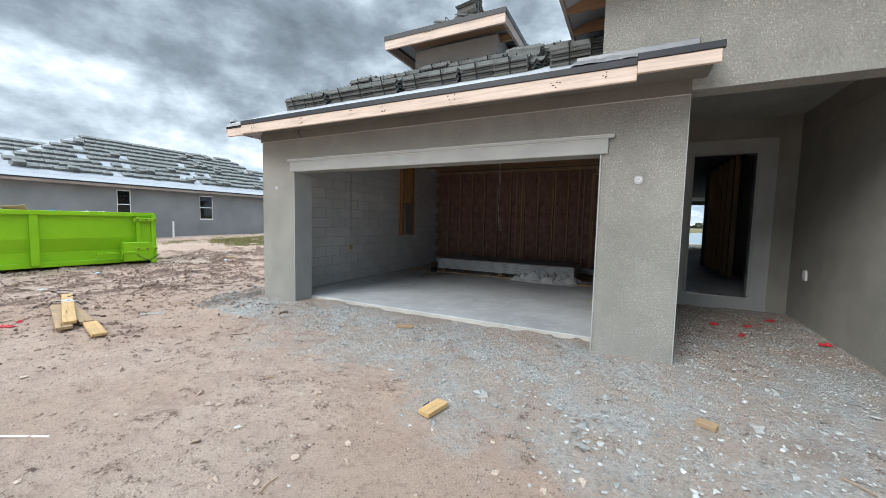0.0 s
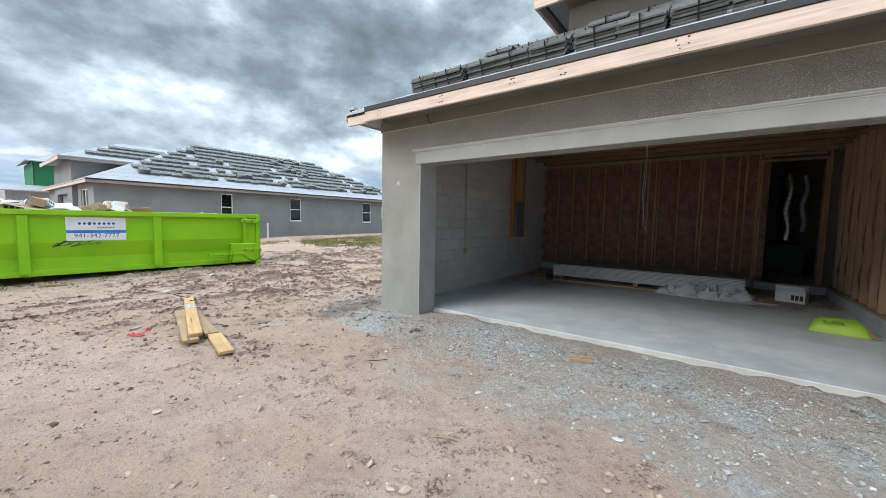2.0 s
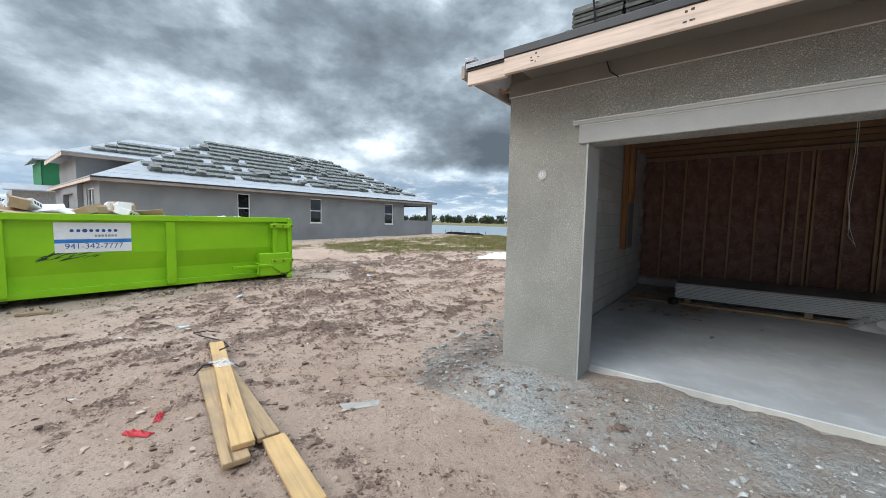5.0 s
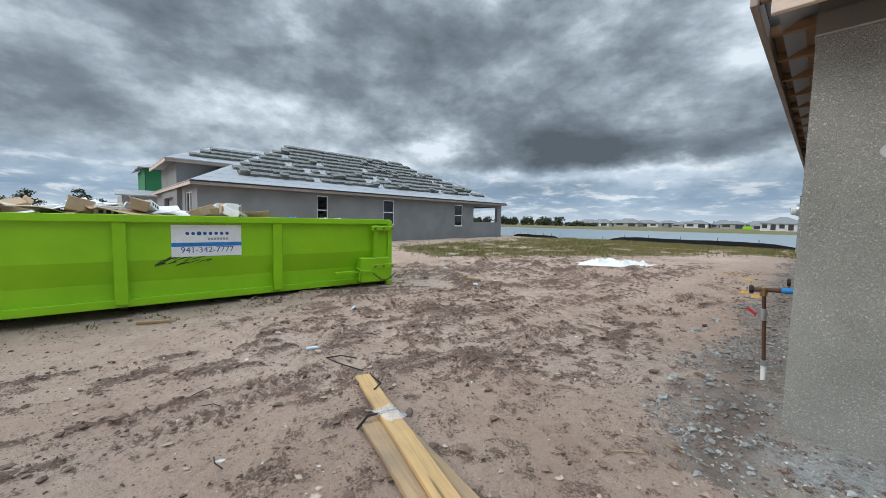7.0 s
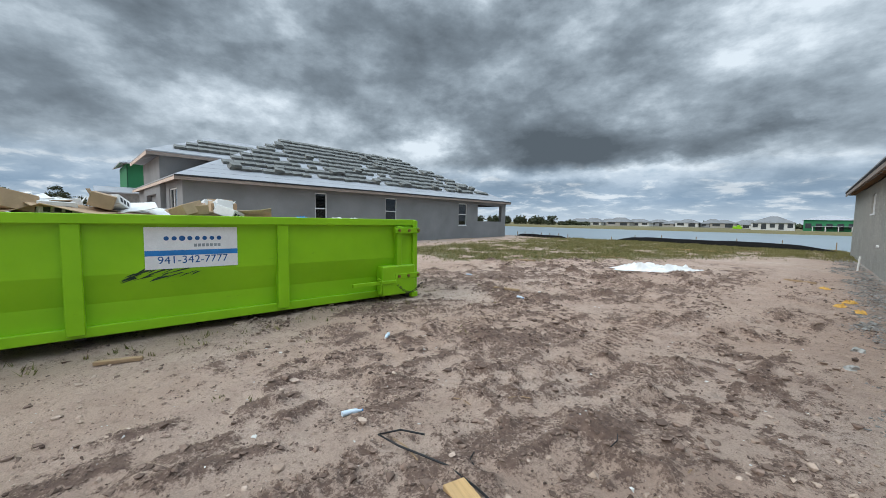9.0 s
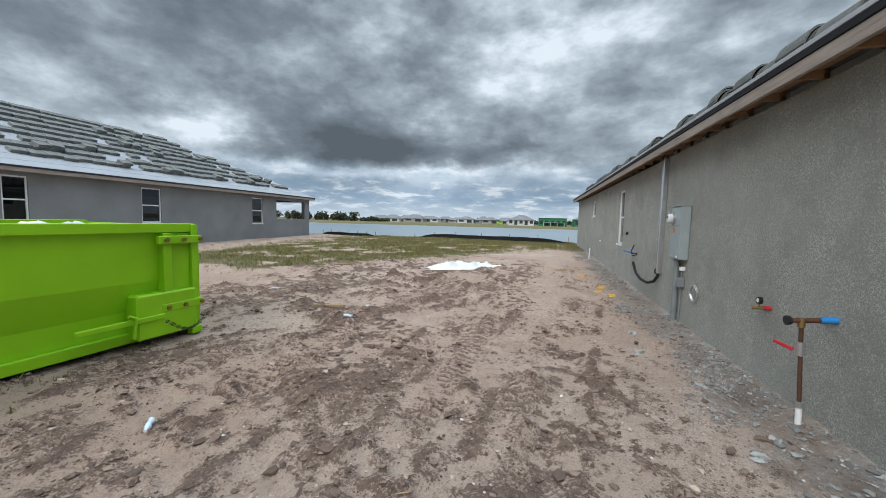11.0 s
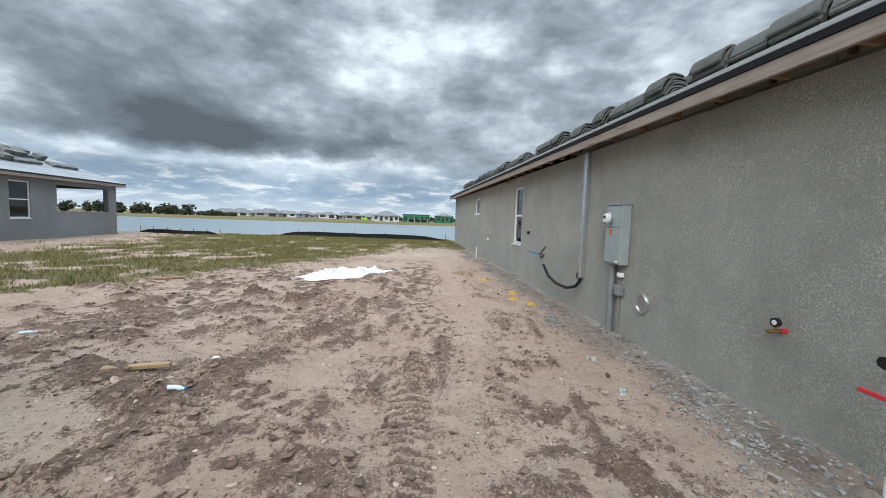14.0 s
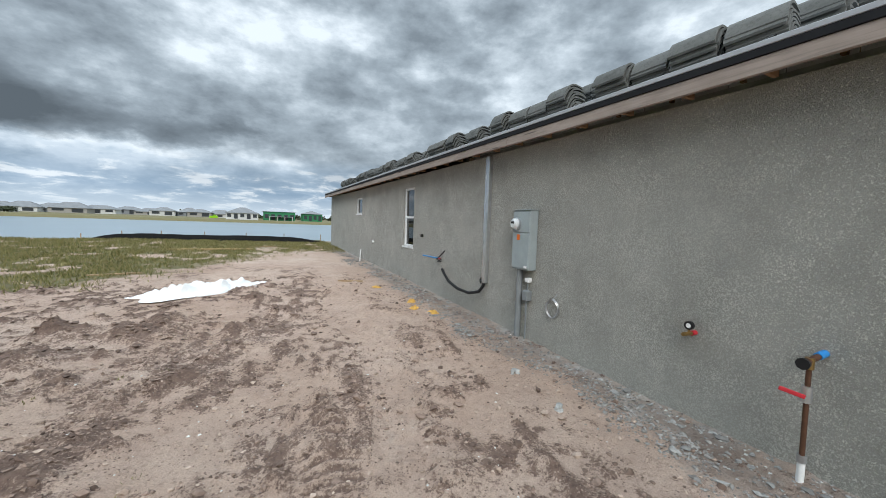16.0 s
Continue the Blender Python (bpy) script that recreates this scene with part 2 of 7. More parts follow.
def stucco_mat(name, c):
    """Knock-down stucco: flattened paler patches over a rough darker coat, with damp blotches."""
    M = Mat(name, 0.92)
    wob = M.noise(9, 3, 0.6)
    blot = M.noise(1.1, 5, 0.6)
    spots = M.ramp(M.noise(85, 6, 0.70, distortion=0.7), [(0.47, 0.0), (0.58, 1.0)])
    low = M.ramp(blot, [(0.30, tuple(k * 0.74 for k in c)), (0.62, tuple(k * 0.98 for k in c))])
    pale = M.mix(wob, tuple(k * 1.4 for k in c), tuple(k * 2.0 for k in c))
    patch = M.math("MULTIPLY", spots, M.ramp(M.noise(3.0, 4), [(0.34, 0.45), (0.60, 0.9)]))
    streak = M.ramp(M.noise(1.0, 4, 0.6, M.stretch(2.2, 2.2, 0.35)), [(0.42, 0.0), (0.75, 0.22)])
    M.base(M.mix(streak, M.mix(patch, low, pale), tuple(k * 0.7 for k in c)))
    M.bump(M.math("ADD", M.math("MULTIPLY", spots, 0.7), M.math("MULTIPLY", M.noise(120, 3), 0.6)), 0.9, 0.010)
    return M.mat


def wood_mat(name, c, along="y", dirt=0.3):
    M = Mat(name, 0.75)
    s = {"x": (0.8, 14, 14), "y": (14, 0.8, 14), "z": (14, 14, 0.8)}[along]
    v = M.stretch(*s)
    grain = M.noise(2.2, 6, 0.65, v, 0.6)
    stops = [(0.3, tuple(k * 0.68 for k in c)), (0.5, c), (0.72, tuple(min(1, k * 1.2) for k in c))]
    knots = M.ramp(M.voronoi(2.3, vec=M.stretch(*[k * 0.35 for k in s])), [(0.06, 1.0), (0.12, 0.0)])
    M.base(M.mix(M.math("MULTIPLY", M.ramp(M.noise(3, 5), [(0.4, 0.0), (0.75, 1.0)]), dirt), M.mix(knots, M.mix(M.math("MULTIPLY", M.rand(), 0.35), M.ramp(grain, stops), tuple(k * 0.7 for k in c)), tuple(k * 0.35 for k in c)), (0.16, 0.13, 0.11)))
    M.bump(grain, 0.25, 0.003)
    return M.mat


STUCCO = stucco_mat("stucco", (0.362, 0.352, 0.316))
STUCCO_SMOOTH = simple("stucco_smooth", (0.34, 0.345, 0.335), 0.9, vary=0.1, scale=2.5, grain=90, bump=0.2)
# smooth stucco with the eave's shade put into its darker colour
FRIEZE_SHADE = simple("stucco_eave_shade", (0.17, 0.16, 0.14), 0.9, vary=0.16, scale=1.6, grain=70, bump=0.25)
NEIGH_STUCCO = simple("neighbour_stucco", (0.235, 0.24, 0.245), 0.9, vary=0.16, scale=0.7, grain=20, bump=0.25)
BEAD = simple("stucco_bead", (0.46, 0.45, 0.42), 0.6, vary=0.1)
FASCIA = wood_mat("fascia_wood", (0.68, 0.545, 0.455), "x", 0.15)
# fascia timber in a darker tone, for boards running along y
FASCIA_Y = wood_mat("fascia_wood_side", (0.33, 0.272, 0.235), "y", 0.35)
LUMBER = wood_mat("lumber", (0.42, 0.285, 0.18), "z", 0.3)
# roof timber darkened in colour for the shade under eaves and ceilings
RAFTER_SHADE = wood_mat("rafter_wood_shaded", (0.30, 0.18, 0.10), "x", 0.35)
BLACKDRIP = simple("black_drip_edge", (0.010, 0.010, 0.012), 0.8, vary=0.2)
DRIP = simple("drip_edge", (0.035, 0.037, 0.042), 0.45, vary=0.2)
FELT = simple("underlayment", (0.38, 0.393, 0.415), 0.7, vary=0.08, scale=1.5, grain=25)


def tile_mat():
    M = Mat("roof_tile", 0.95)
    M.bsdf.inputs["Specular IOR Level"].default_value = 0.08
    r = M.rand()
    c = M.ramp(M.noise(7, 5), [(0.3, (0.082, 0.084, 0.080)), (0.7, (0.152, 0.155, 0.146))])
    c = M.mix(M.math("MULTIPLY", r, 0.45), c, (0.20, 0.202, 0.19))
    M.base(M.mix(M.ramp(M.noise(45, 4), [(0.5, 0.0), (0.7, 0.4)]), c, (0.05, 0.05, 0.05)))
    M.bump(M.noise(70, 4), 0.3, 0.004)
    return M.mat


TILE = tile_mat()


def concrete_mat(name, c):
    M = Mat(name, 0.8)
    cloudy = M.noise(0.9, 6, 0.6)
    col = M.ramp(cloudy, [(0.3, tuple(k * 0.78 for k in c)), (0.68, tuple(k * 1.15 for k in c))])
    dust = M.ramp(M.noise(4, 6, 0.65), [(0.48, 0.0), (0.72, 0.5)])
    M.base(M.mix(dust, col, tuple(min(1, k * 1.35) for k in c)))
    M.roughness(M.ramp(cloudy, [(0.3, 0.55), (0.7, 0.85)]))
    M.bump(M.noise(50, 4), 0.2, 0.004)
    return M.mat


CONCRETE = concrete_mat("slab_concrete", (0.47, 0.485, 0.495))


def block_mat():
    """Bare block: each unit a little lighter or darker, stained across the whole wall."""
    M = Mat("block_concrete", 0.9)
    place = M.nodes.new("ShaderNodeNewGeometry").outputs["Position"]
    c = M.ramp(M.noise(1.1, 5, 0.6, place), [(0.3, (0.46, 0.465, 0.46)), (0.7, (0.60, 0.605, 0.60))])
    c = M.mix(M.math("MULTIPLY", M.rand(), 0.45), c, (0.40, 0.405, 0.40))
    M.base(M.mix(M.ramp(M.noise(60, 3, 0.7, place), [(0.5, 0.0), (0.7, 0.35)]), c, (0.30, 0.30, 0.295)))
    M.bump(M.noise(90, 4, 0.7, place), 0.4, 0.004)
    return M.mat


BLOCK = block_mat()
VINYL = simple("white_vinyl", (0.78, 0.79, 0.79), 0.35, vary=0.05, bump=0.0)
# dimness of the rooms put into one dark wall and ceiling colour
DARK = simple("unlit_interior", (0.13, 0.115, 0.10), 0.9)


def glass_mat():
    M = Mat("window_glass", 0.0)
    M.bsdf.inputs["Transmission Weight"].default_value = 0.9
    M.bsdf.inputs["Specular IOR Level"].default_value = 0.8
    M.base(M.ramp(M.noise(1.5, 3), [(0.3, (0.02, 0.026, 0.03)), (0.7, (0.035, 0.042, 0.046))]))
    return M.mat


GLASS = glass_mat()

# ---- ground: one sheet from underfoot to the horizon ----


def smooth(a, b, v):
    k = np.clip((v - a) / (b - a), 0, 1)
    return k * k * (3 - 2 * k)


LATTICES = {}


def lattice(seed):
    if seed not in LATTICES:
        LATTICES[seed] = np.random.default_rng(seed).random((256, 256))
    return LATTICES[seed]


def vnoise(x, y, seed):
    """Smooth value noise on an integer lattice."""
    g = lattice(seed)
    xi, yi = np.floor(x).astype(int), np.floor(y).astype(int)
    u, v = x - xi, y - yi
    u, v = u * u * (3 - 2 * u), v * v * (3 - 2 * v)
    a, b = g[xi % 256, yi % 256], g[(xi + 1) % 256, yi % 256]
    c, d = g[xi % 256, (yi + 1) % 256], g[(xi + 1) % 256, (yi + 1) % 256]
    return (a * (1 - u) + b * u) * (1 - v) + (c * (1 - u) + d * u) * v


def fbm(x, y, scale, octaves, seed):
    out, amp, tot = 0, 1.0, 0
    for o in range(octaves):
        out = out + amp * vnoise(x * scale * 2 ** o + 17 * o, y * scale * 2 ** o + 31 * o, seed + o)
        tot += amp
        amp *= 0.55
    return out / tot


LAKE_Z = -0.62


def ground_base(x, y):
    """The graded lot: a slow rise beside the house and a bank down to the lake."""
    z = np.interp(y, [-6, 1, 4, 8, 14, 25, 27.5], [-0.02, 0.02, 0.11, 0.15, 0.29, 0.41, 0.40])
    z = z * smooth(-60, -8, -np.abs(x + 6) * 1.0) + z * (1 - smooth(-60, -8, -np.abs(x + 6)))
    bank = smooth(28.5, 33, y) * (1 - smooth(148, 153, y))
    far = smooth(148, 155, y)
    edge = smooth(-170, -150, x) * (1 - smooth(150, 170, x))
    return z * (1 - bank * edge) + (-2.2) * bank * edge + far * -0.08


def ruts(x, y, x0, y0, x1, y1, width, wander, seed):
    """Distance-based mask of a pair of wheel tracks from one place to another."""
    dx, dy = x1 - x0, y1 - y0
    n = math.hypot(dx, dy)
    s = ((x - x0) * dx + (y - y0) * dy) / n
    d = ((x - x0) * -dy + (y - y0) * dx) / n + wander * (vnoise(s * 0.25, s * 0 + seed, seed) - 0.5)
    ends = smooth(-0.8, 0.8, s) * (1 - smooth(n - 0.8, n + 0.8, s))
    return np.exp(-(d / width) ** 2) * ends, s, d


TRACKS = [(-10.6, -0.2, -8.7, 13.5, 0.26, 0.9, 3), (-9.1, 0.8, -8.0, 9.5, 0.2, 0.6, 9), (-12.2, 4.4, -9.6, 9.8, 0.24, 0.9, 5), (-11.6, 2.8, -13.6, 11.0, 0.26, 1.1, 7), (-8.3, 2.6, -7.4, 8.5, 0.18, 0.5, 11),
          (-10.2, 2.0, -10.9, 11.5, 0.22, 1.0, 13), (-16.0, 7.6, -9.4, 10.6, 0.3, 1.2, 15)]


TREADS = [(-10.55, 8.2, -10.2, 11.5, 0.34, 0.035), (-9.2, 8.2, -9.5, 10.0, 0.22, 0.02), (-9.2, 1.7, -9.1, 2.8, 0.30, 0.03), (-9.05, 0.9, -9.04, 1.9, 0.30, 0.025), (-11.2, 6.9, -10.6, 8.9, 0.3, 0.03),
          (-10.8, 4.2, -10.6, 7.0, 0.36, 0.03), (-9.1, 4.0, -8.85, 7.8, 0.34, 0.024), (-8.35, 4.2, -8.1, 7.0, 0.30, 0.024), (-11.9, 3.2, -11.4, 6.0, 0.34, 0.026)]

HEAPS = [(-11.57, 10.6, 0.42, 0.16), (-10.56, 10.75, 0.30, 0.13), (-9.66, 10.1, 0.24, 0.12), (-9.41, 12.05, 0.26, 0.12), (-14.9, 11.3, 0.30, 0.1), (-13.2, 9.8, 0.34, 0.1), (-11.65, 9.7, 0.45, 0.1), (-12.3, 8.4, 0.3, 0.09),
         (-10.77, 7.44, 0.38, 0.09), (-11.3, 6.9, 0.35, 0.08), (-8.8, 7.0, 0.28, 0.05), (-10.0, 8.7, 0.35, 0.07), (-8.15, 6.4, 0.25, 0.05), (-12.05, 7.5, 0.3, 0.08), (-10.65, 10.4, 0.5, 0.08), (-12.6, 11.4, 0.4, 0.11), (-13.8, 10.6, 0.3, 0.1),
         (-9.6, 5.0, 0.4, 0.06), (-10.0, 4.75, 0.35, 0.06), (-11.7, 7.3, 0.5, 0.07), (-8.2, 3.8, 0.35, 0.04), (-8.2, 5.6, 0.3, 0.04), (-11.8, 4.4, 0.4, 0.06)]


def ground_fields(x, y):
    """Height, and how muddy, gravelly and grassy the ground is."""
    z = ground_base(x, y)
    near = (1 - smooth(28, 32, y))
    z = z + near * 0.05 * (fbm(x, y, 0.45, 3, 11) - 0.5) + near * 0.018 * (fbm(x, y, 2.3, 3, 21) - 0.5)
    mud = np.zeros_like(x)
    for k, tr in enumerate(TRACKS):
        m, s, d = ruts(x, y, *tr)
        rough = fbm(x, y, 3.2, 4, 40 + k)
        tread = 0.5 + 0.5 * np.sin(s * 2 * math.pi / 0.14 + 6 * np.abs(d) / 0.2)
        z = z - 0.022 * m + near * m * (0.035 * np.maximum(rough - 0.45, 0) / 0.3) + 0.006 * m * tread * (vnoise(s * 0.7, d * 0 + 3, 60 + k) > 0.55)
        side = np.exp(-((np.abs(d) - tr[4] * 1.25) / (0.45 * tr[4])) ** 2) * (m > 1e-4)
        z = z + near * side * 0.07 * np.maximum(rough - 0.42, 0) * 2
        mud = np.maximum(mud, np.maximum(0.75 * m, 0.85 * side) * smooth(0.45, 0.60, rough))
    area = smooth(-17, -13.5, x) * (1 - smooth(-7.6, -6.6, x)) * smooth(1.0, 4.0, y) * (1 - smooth(13, 16, y))
    clods = smooth(0.52, 0.66, fbm(x, y, 1.9, 5, 71)) * area
    lumps = fbm(x, y, 5.0, 4, 81)
    z = z + 0.14 * clods * np.maximum(lumps - 0.36, 0) * 1.5
    mud = np.maximum(mud, 0.7 * clods * smooth(0.45, 0.58, lumps))
    churn = smooth(0.56, 0.7, fbm(x, y, 0.9, 4, 91)) * smooth(-15, -11, x) * (1 - smooth(-4.8, -3.4, x)) * (1 - smooth(9, 14, y)) * smooth(-8, -3, -x * 0 + y)
    z = z + 0.035 * churn * (fbm(x, y, 6.5, 3, 95) - 0.4)
    mud = np.clip(np.maximum(mud, 0.55 * churn * smooth(0.50, 0.62, fbm(x, y, 5.5, 4, 97))), 0, 1)
    # small heaps of turned-up soil
    turned = smooth(-17, -13.5, x) * (1 - smooth(-7.4, -6.6, x)) * smooth(1.5, 5.0, y) * (1 - smooth(14, 20, y))
    grains = fbm(x, y, 8.0, 4, 141)
    turned = turned * smooth(0.36, 0.56, fbm(x, y, 1.1, 4, 145))
    z = z + 0.035 * turned * np.maximum(grains - 0.45, 0)
    mud = np.maximum(mud, 0.78 * turned * smooth(0.42, 0.58, grains))
    for hx, hy, hr, hh in HEAPS:
        d2 = ((x - hx) ** 2 + ((y - hy) * 1.3) ** 2) / hr ** 2
        i = np.nonzero(d2 < 3.5)
        if len(i[0]):
            lump = np.exp(-d2[i] * 1.6) * (0.3 + 1.3 * fbm(x[i], y[i], 6.0, 4, 130))
            z[i] += 1.25 * hh * lump
            mud[i] = np.maximum(mud[i], np.clip(1.35 * lump, 0, 1))
    # broken stone and washed-out mortar along the walls
    wob = fbm(x, y, 0.8, 4, 33)
    d_front = np.hypot(np.maximum(-5.83 - x, 0) * 1.6, np.maximum(4.4 - y, 0))
    d_side = np.where(y > 3.4, np.abs(np.minimum(x + 5.9, 0)), 9.0)
    front_w = np.interp(x, [-6.5, -5.5, -3.5, -1, 3], [0.4, 1.1, 1.7, 2.3, 2.7])
    grav = np.maximum(1 - smooth(0.55, 1.25, d_front / (front_w * (0.5 + wob))), (1 - smooth(0.1, 1.6, d_side / (0.8 * (0.25 + 0.6 * wob + 0.9 * np.maximum(fbm(x, y, 1.7, 4, 37) - 0.22, 0.05))))))
    grav = grav * (1 - smooth(26, 28, y))
    z = z + 0.028 * grav * (fbm(x, y, 7.0, 3, 51) - 0.42)
    # thin grass towards the lake, and green beyond it
    g = fbm(x, y, 0.5, 4, 61)
    edge = np.interp(x, [-40, -22, -16, -12, -9, -6, 20], [9.6, 9.8, 10.4, 14.5, 18.5, 21.5, 23])
    grass = smooth(-1.3, 2.2, y - edge + 5 * (g - 0.5)) * (1 - smooth(28.2, 30.0, y))
    grass = grass * smooth(0.30, 0.50, fbm(x, y, 1.6, 4, 65))
    # bare strip beside the neighbouring house
    grass = grass * (1 - (1 - smooth(1.5, 5.5, x + 24.3)) * smooth(-40, -24, x) * 0.95)
    grass = np.maximum(grass, smooth(148, 151, y))
    mud = mud * (1 - 0.7 * grass)
    # scuffed, trodden sand with crumbs lying about
    lot = smooth(-20, -14, x) * (1 - smooth(3, 5, x)) * smooth(-4, -1.5, y) * (1 - smooth(14, 18, y))
    trod = smooth(0.38, 0.60, fbm(x, y, 0.8, 3, 201))
    z = z + lot * 0.030 * (fbm(x, y, 4.2, 3, 211) - 0.5) * (0.35 + 1.0 * trod)
    crumbs = smooth(0.56, 0.68, fbm(x, y, 12.0, 3, 221)) * smooth(0.40, 0.62, fbm(x, y, 1.5, 3, 231)) * lot
    z = z + 0.016 * crumbs
    # darkens crumbs for damp soil and for the shade around them
    mud = np.maximum(mud, 0.42 * crumbs)
    # the packed wheel path beside the house
    line = np.interp(y, [3, 5.8, 8, 10, 14, 22], [-8.75, -8.6, -7.95, -7.8, -7.6, -7.4]) + 0.25 * (fbm(x * 0, y, 0.5, 2, 241) - 0.5)
    packed = np.exp(-((x - line) / 0.34) ** 2) * smooth(5.0, 7.0, y) * (1 - smooth(20, 24, y))
    mud = mud * (1 - 0.85 * packed)
    # prints of lugged tyres
    for k, (x0, y0, x1, y1, w, deep) in enumerate(TREADS):
        m, s, d = ruts(x, y, x0, y0, x1, y1, w * 0.62, 0.12, 251 + k)
        m = smooth(0.25, 0.55, m)
        lug = smooth(-0.25, 0.45, np.sin(2 * math.pi * (s / 0.105 + 0.9 * np.abs(d) / w)))
        worn = smooth(0.36, 0.52, fbm(x, y, 2.6, 3, 271 + k))
        z = z + m * worn * deep * (lug - 0.75)
        mud = np.maximum(mud * (1 - 0.4 * m), m * worn * (0.30 + 0.45 * (1 - lug)))
    return z, mud, grav, grass


def spaced(stops):
    """Coordinates from (start, step) pairs, fine near the walk and coarse far off."""
    out = []
    for (a, step), (b, _) in zip(stops, stops[1:]):
        n = max(1, round((b - a) / step))
        out += [a + (b - a) * i / n for i in range(n)]
    return np.array(out + [stops[-1][0]])


gx = spaced([(-3000, 600), (-600, 110), (-160, 12), (-60, 1.2), (-26, 0.35), (-16, 0.06), (-12.4, 0.026), (-5.6, 0.03), (1.6, 0.08), (2.6, 0.3), (8, 2), (60, 14), (160, 110), (600, 600), (3000, 1)])
gy = spaced([(-3000, 600), (-600, 110), (-100, 12), (-20, 1.5), (-4, 0.3), (-1.5, 0.026), (8.0, 0.035), (12, 0.06), (15, 0.12), (19, 0.3), (34, 6), (146, 1.2), (158, 12), (300, 110), (800, 600), (3000, 1)])
GX, GY = np.meshgrid(gx, gy, indexing="xy")
GZ, MUD, GRAV, GRASS = ground_fields(GX, GY)
nx, ny = len(gx), len(gy)
verts = np.stack([GX.ravel(), GY.ravel(), GZ.ravel()], 1).astype(np.float32)
ii = (np.arange(ny - 1)[:, None] * nx + np.arange(nx - 1)[None, :]).ravel()
quads = np.stack([ii, ii + 1, ii + 1 + nx, ii + nx], 1).astype(np.int32)
ground_me = bpy.data.meshes.new("ground")
ground_me.vertices.add(len(verts))
ground_me.vertices.foreach_set("co", verts.ravel())
ground_me.loops.add(quads.size)
ground_me.loops.foreach_set("vertex_index", quads.ravel())
ground_me.polygons.add(len(quads))
ground_me.polygons.foreach_set("loop_start", np.arange(0, quads.size, 4, dtype=np.int32))
ground_me.polygons.foreach_set("use_smooth", np.ones(len(quads), dtype=bool))
for key, field in (("mud", MUD), ("gravel", GRAV), ("grass", GRASS)):
    ground_me.attributes.new(key, "FLOAT", "POINT").data.foreach_set("value", field.ravel().astype(np.float32))
ground_me.update(calc_edges=True)


def ground_mat():
    M = Mat("sandy_ground", 0.95)
    tone = M.noise(0.35, 5, 0.6)
    sand = M.ramp(tone, [(0.32, (0.46, 0.32, 0.238)), (0.5, (0.53, 0.388, 0.302)), (0.68, (0.60, 0.47, 0.385))])
    sand = M.mix(M.ramp(M.noise(2.6, 6, 0.65), [(0.45, 0.0), (0.68, 0.45)]), sand, (0.36, 0.245, 0.190))
    sand = M.mix(M.ramp(M.noise(17, 6, 0.75), [(0.54, 0.0), (0.62, 0.55)]), sand, (0.27, 0.185, 0.145))
    sand = M.mix(M.ramp(M.noise(95, 3, 0.7), [(0.44, 0.0), (0.62, 0.5)]), sand, (0.30, 0.225, 0.18))
    bits = M.ramp(M.voronoi(26), [(0.16, 1.0), (0.24, 0.0)])
    bits = M.math("MULTIPLY", bits, M.ramp(M.noise(3.3, 4, 0.6), [(0.47, 0.0), (0.58, 0.85)]))
    sand = M.mix(bits, sand, (0.16, 0.105, 0.082))
    shell = M.ramp(M.voronoi(34), [(0.07, 1.0), (0.12, 0.0)])
    sand = M.mix(M.math("MULTIPLY", shell, M.ramp(M.noise(1.7, 3), [(0.5, 0.0), (0.65, 0.8)])), sand, (0.66, 0.63, 0.58))
    stone = M.ramp(M.noise(22, 8, 0.8), [(0.34, (0.24, 0.24, 0.23)), (0.47, (0.44, 0.44, 0.42)), (0.62, (0.60, 0.60, 0.575))])
    stone = M.mix(M.ramp(M.noise(1.6, 5, 0.65), [(0.44, 0.95), (0.58, 0.0)]), stone, (0.46, 0.385, 0.325))
    stone = M.mix(M.ramp(M.noise(1.0, 5, 0.65, distortion=0.5), [(0.57, 0.0), (0.68, 0.7)]), stone, (0.34, 0.245, 0.195))
    stone = M.mix(M.ramp(M.noise(30, 4), [(0.52, 0.0), (0.66, 0.55)]), stone, (0.20, 0.195, 0.185))
    gm = M.ramp(M.math("ADD", M.attr("gravel"), M.math("ADD", M.math("MULTIPLY", M.math("SUBTRACT", M.noise(1.1, 4, 0.6), 0.5), 1.9), M.math("MULTIPLY", M.math("SUBTRACT", M.noise(6.0, 7, 0.75), 0.5), 1.4))), [(0.25, 0.0), (1.0, 0.9)])
    pos = M.nodes.new("ShaderNodeSeparateXYZ")
    M.links.new(M.obj, pos.inputs[0])
    side = M.ramp(M.math("MULTIPLY", M.math("ADD", pos.outputs[0], 10.0), 0.1), [(0.395, 1.0), (0.425, 0.0)])
    damp = M.ramp(M.noise(2.1, 6, 0.7), [(0.36, (0.15, 0.105, 0.082)), (0.50, (0.235, 0.185, 0.155)), (0.64, (0.35, 0.32, 0.29))])
    stone = M.mix(M.math("MULTIPLY", side, 0.85), stone, damp)
    c = M.mix(gm, sand, stone)
    dirt = M.ramp(M.noise(14, 5, 0.65), [(0.3, (0.085, 0.053, 0.041)), (0.7, (0.225, 0.148, 0.113))])
    grit = M.math("ADD", M.math("MULTIPLY", M.math("SUBTRACT", M.noise(9, 5, 0.7), 0.5), 1.1), M.math("MULTIPLY", M.math("SUBTRACT", M.noise(42, 5, 0.75), 0.5), 2.2))
    # crumb colour carries both damp soil and painted contact shade
    crumb = M.ramp(M.math("ADD", M.math("MULTIPLY", M.attr("mud"), 0.85), grit), [(0.25, 0.0), (0.58, 0.92)])
    c = M.mix(crumb, c, dirt)
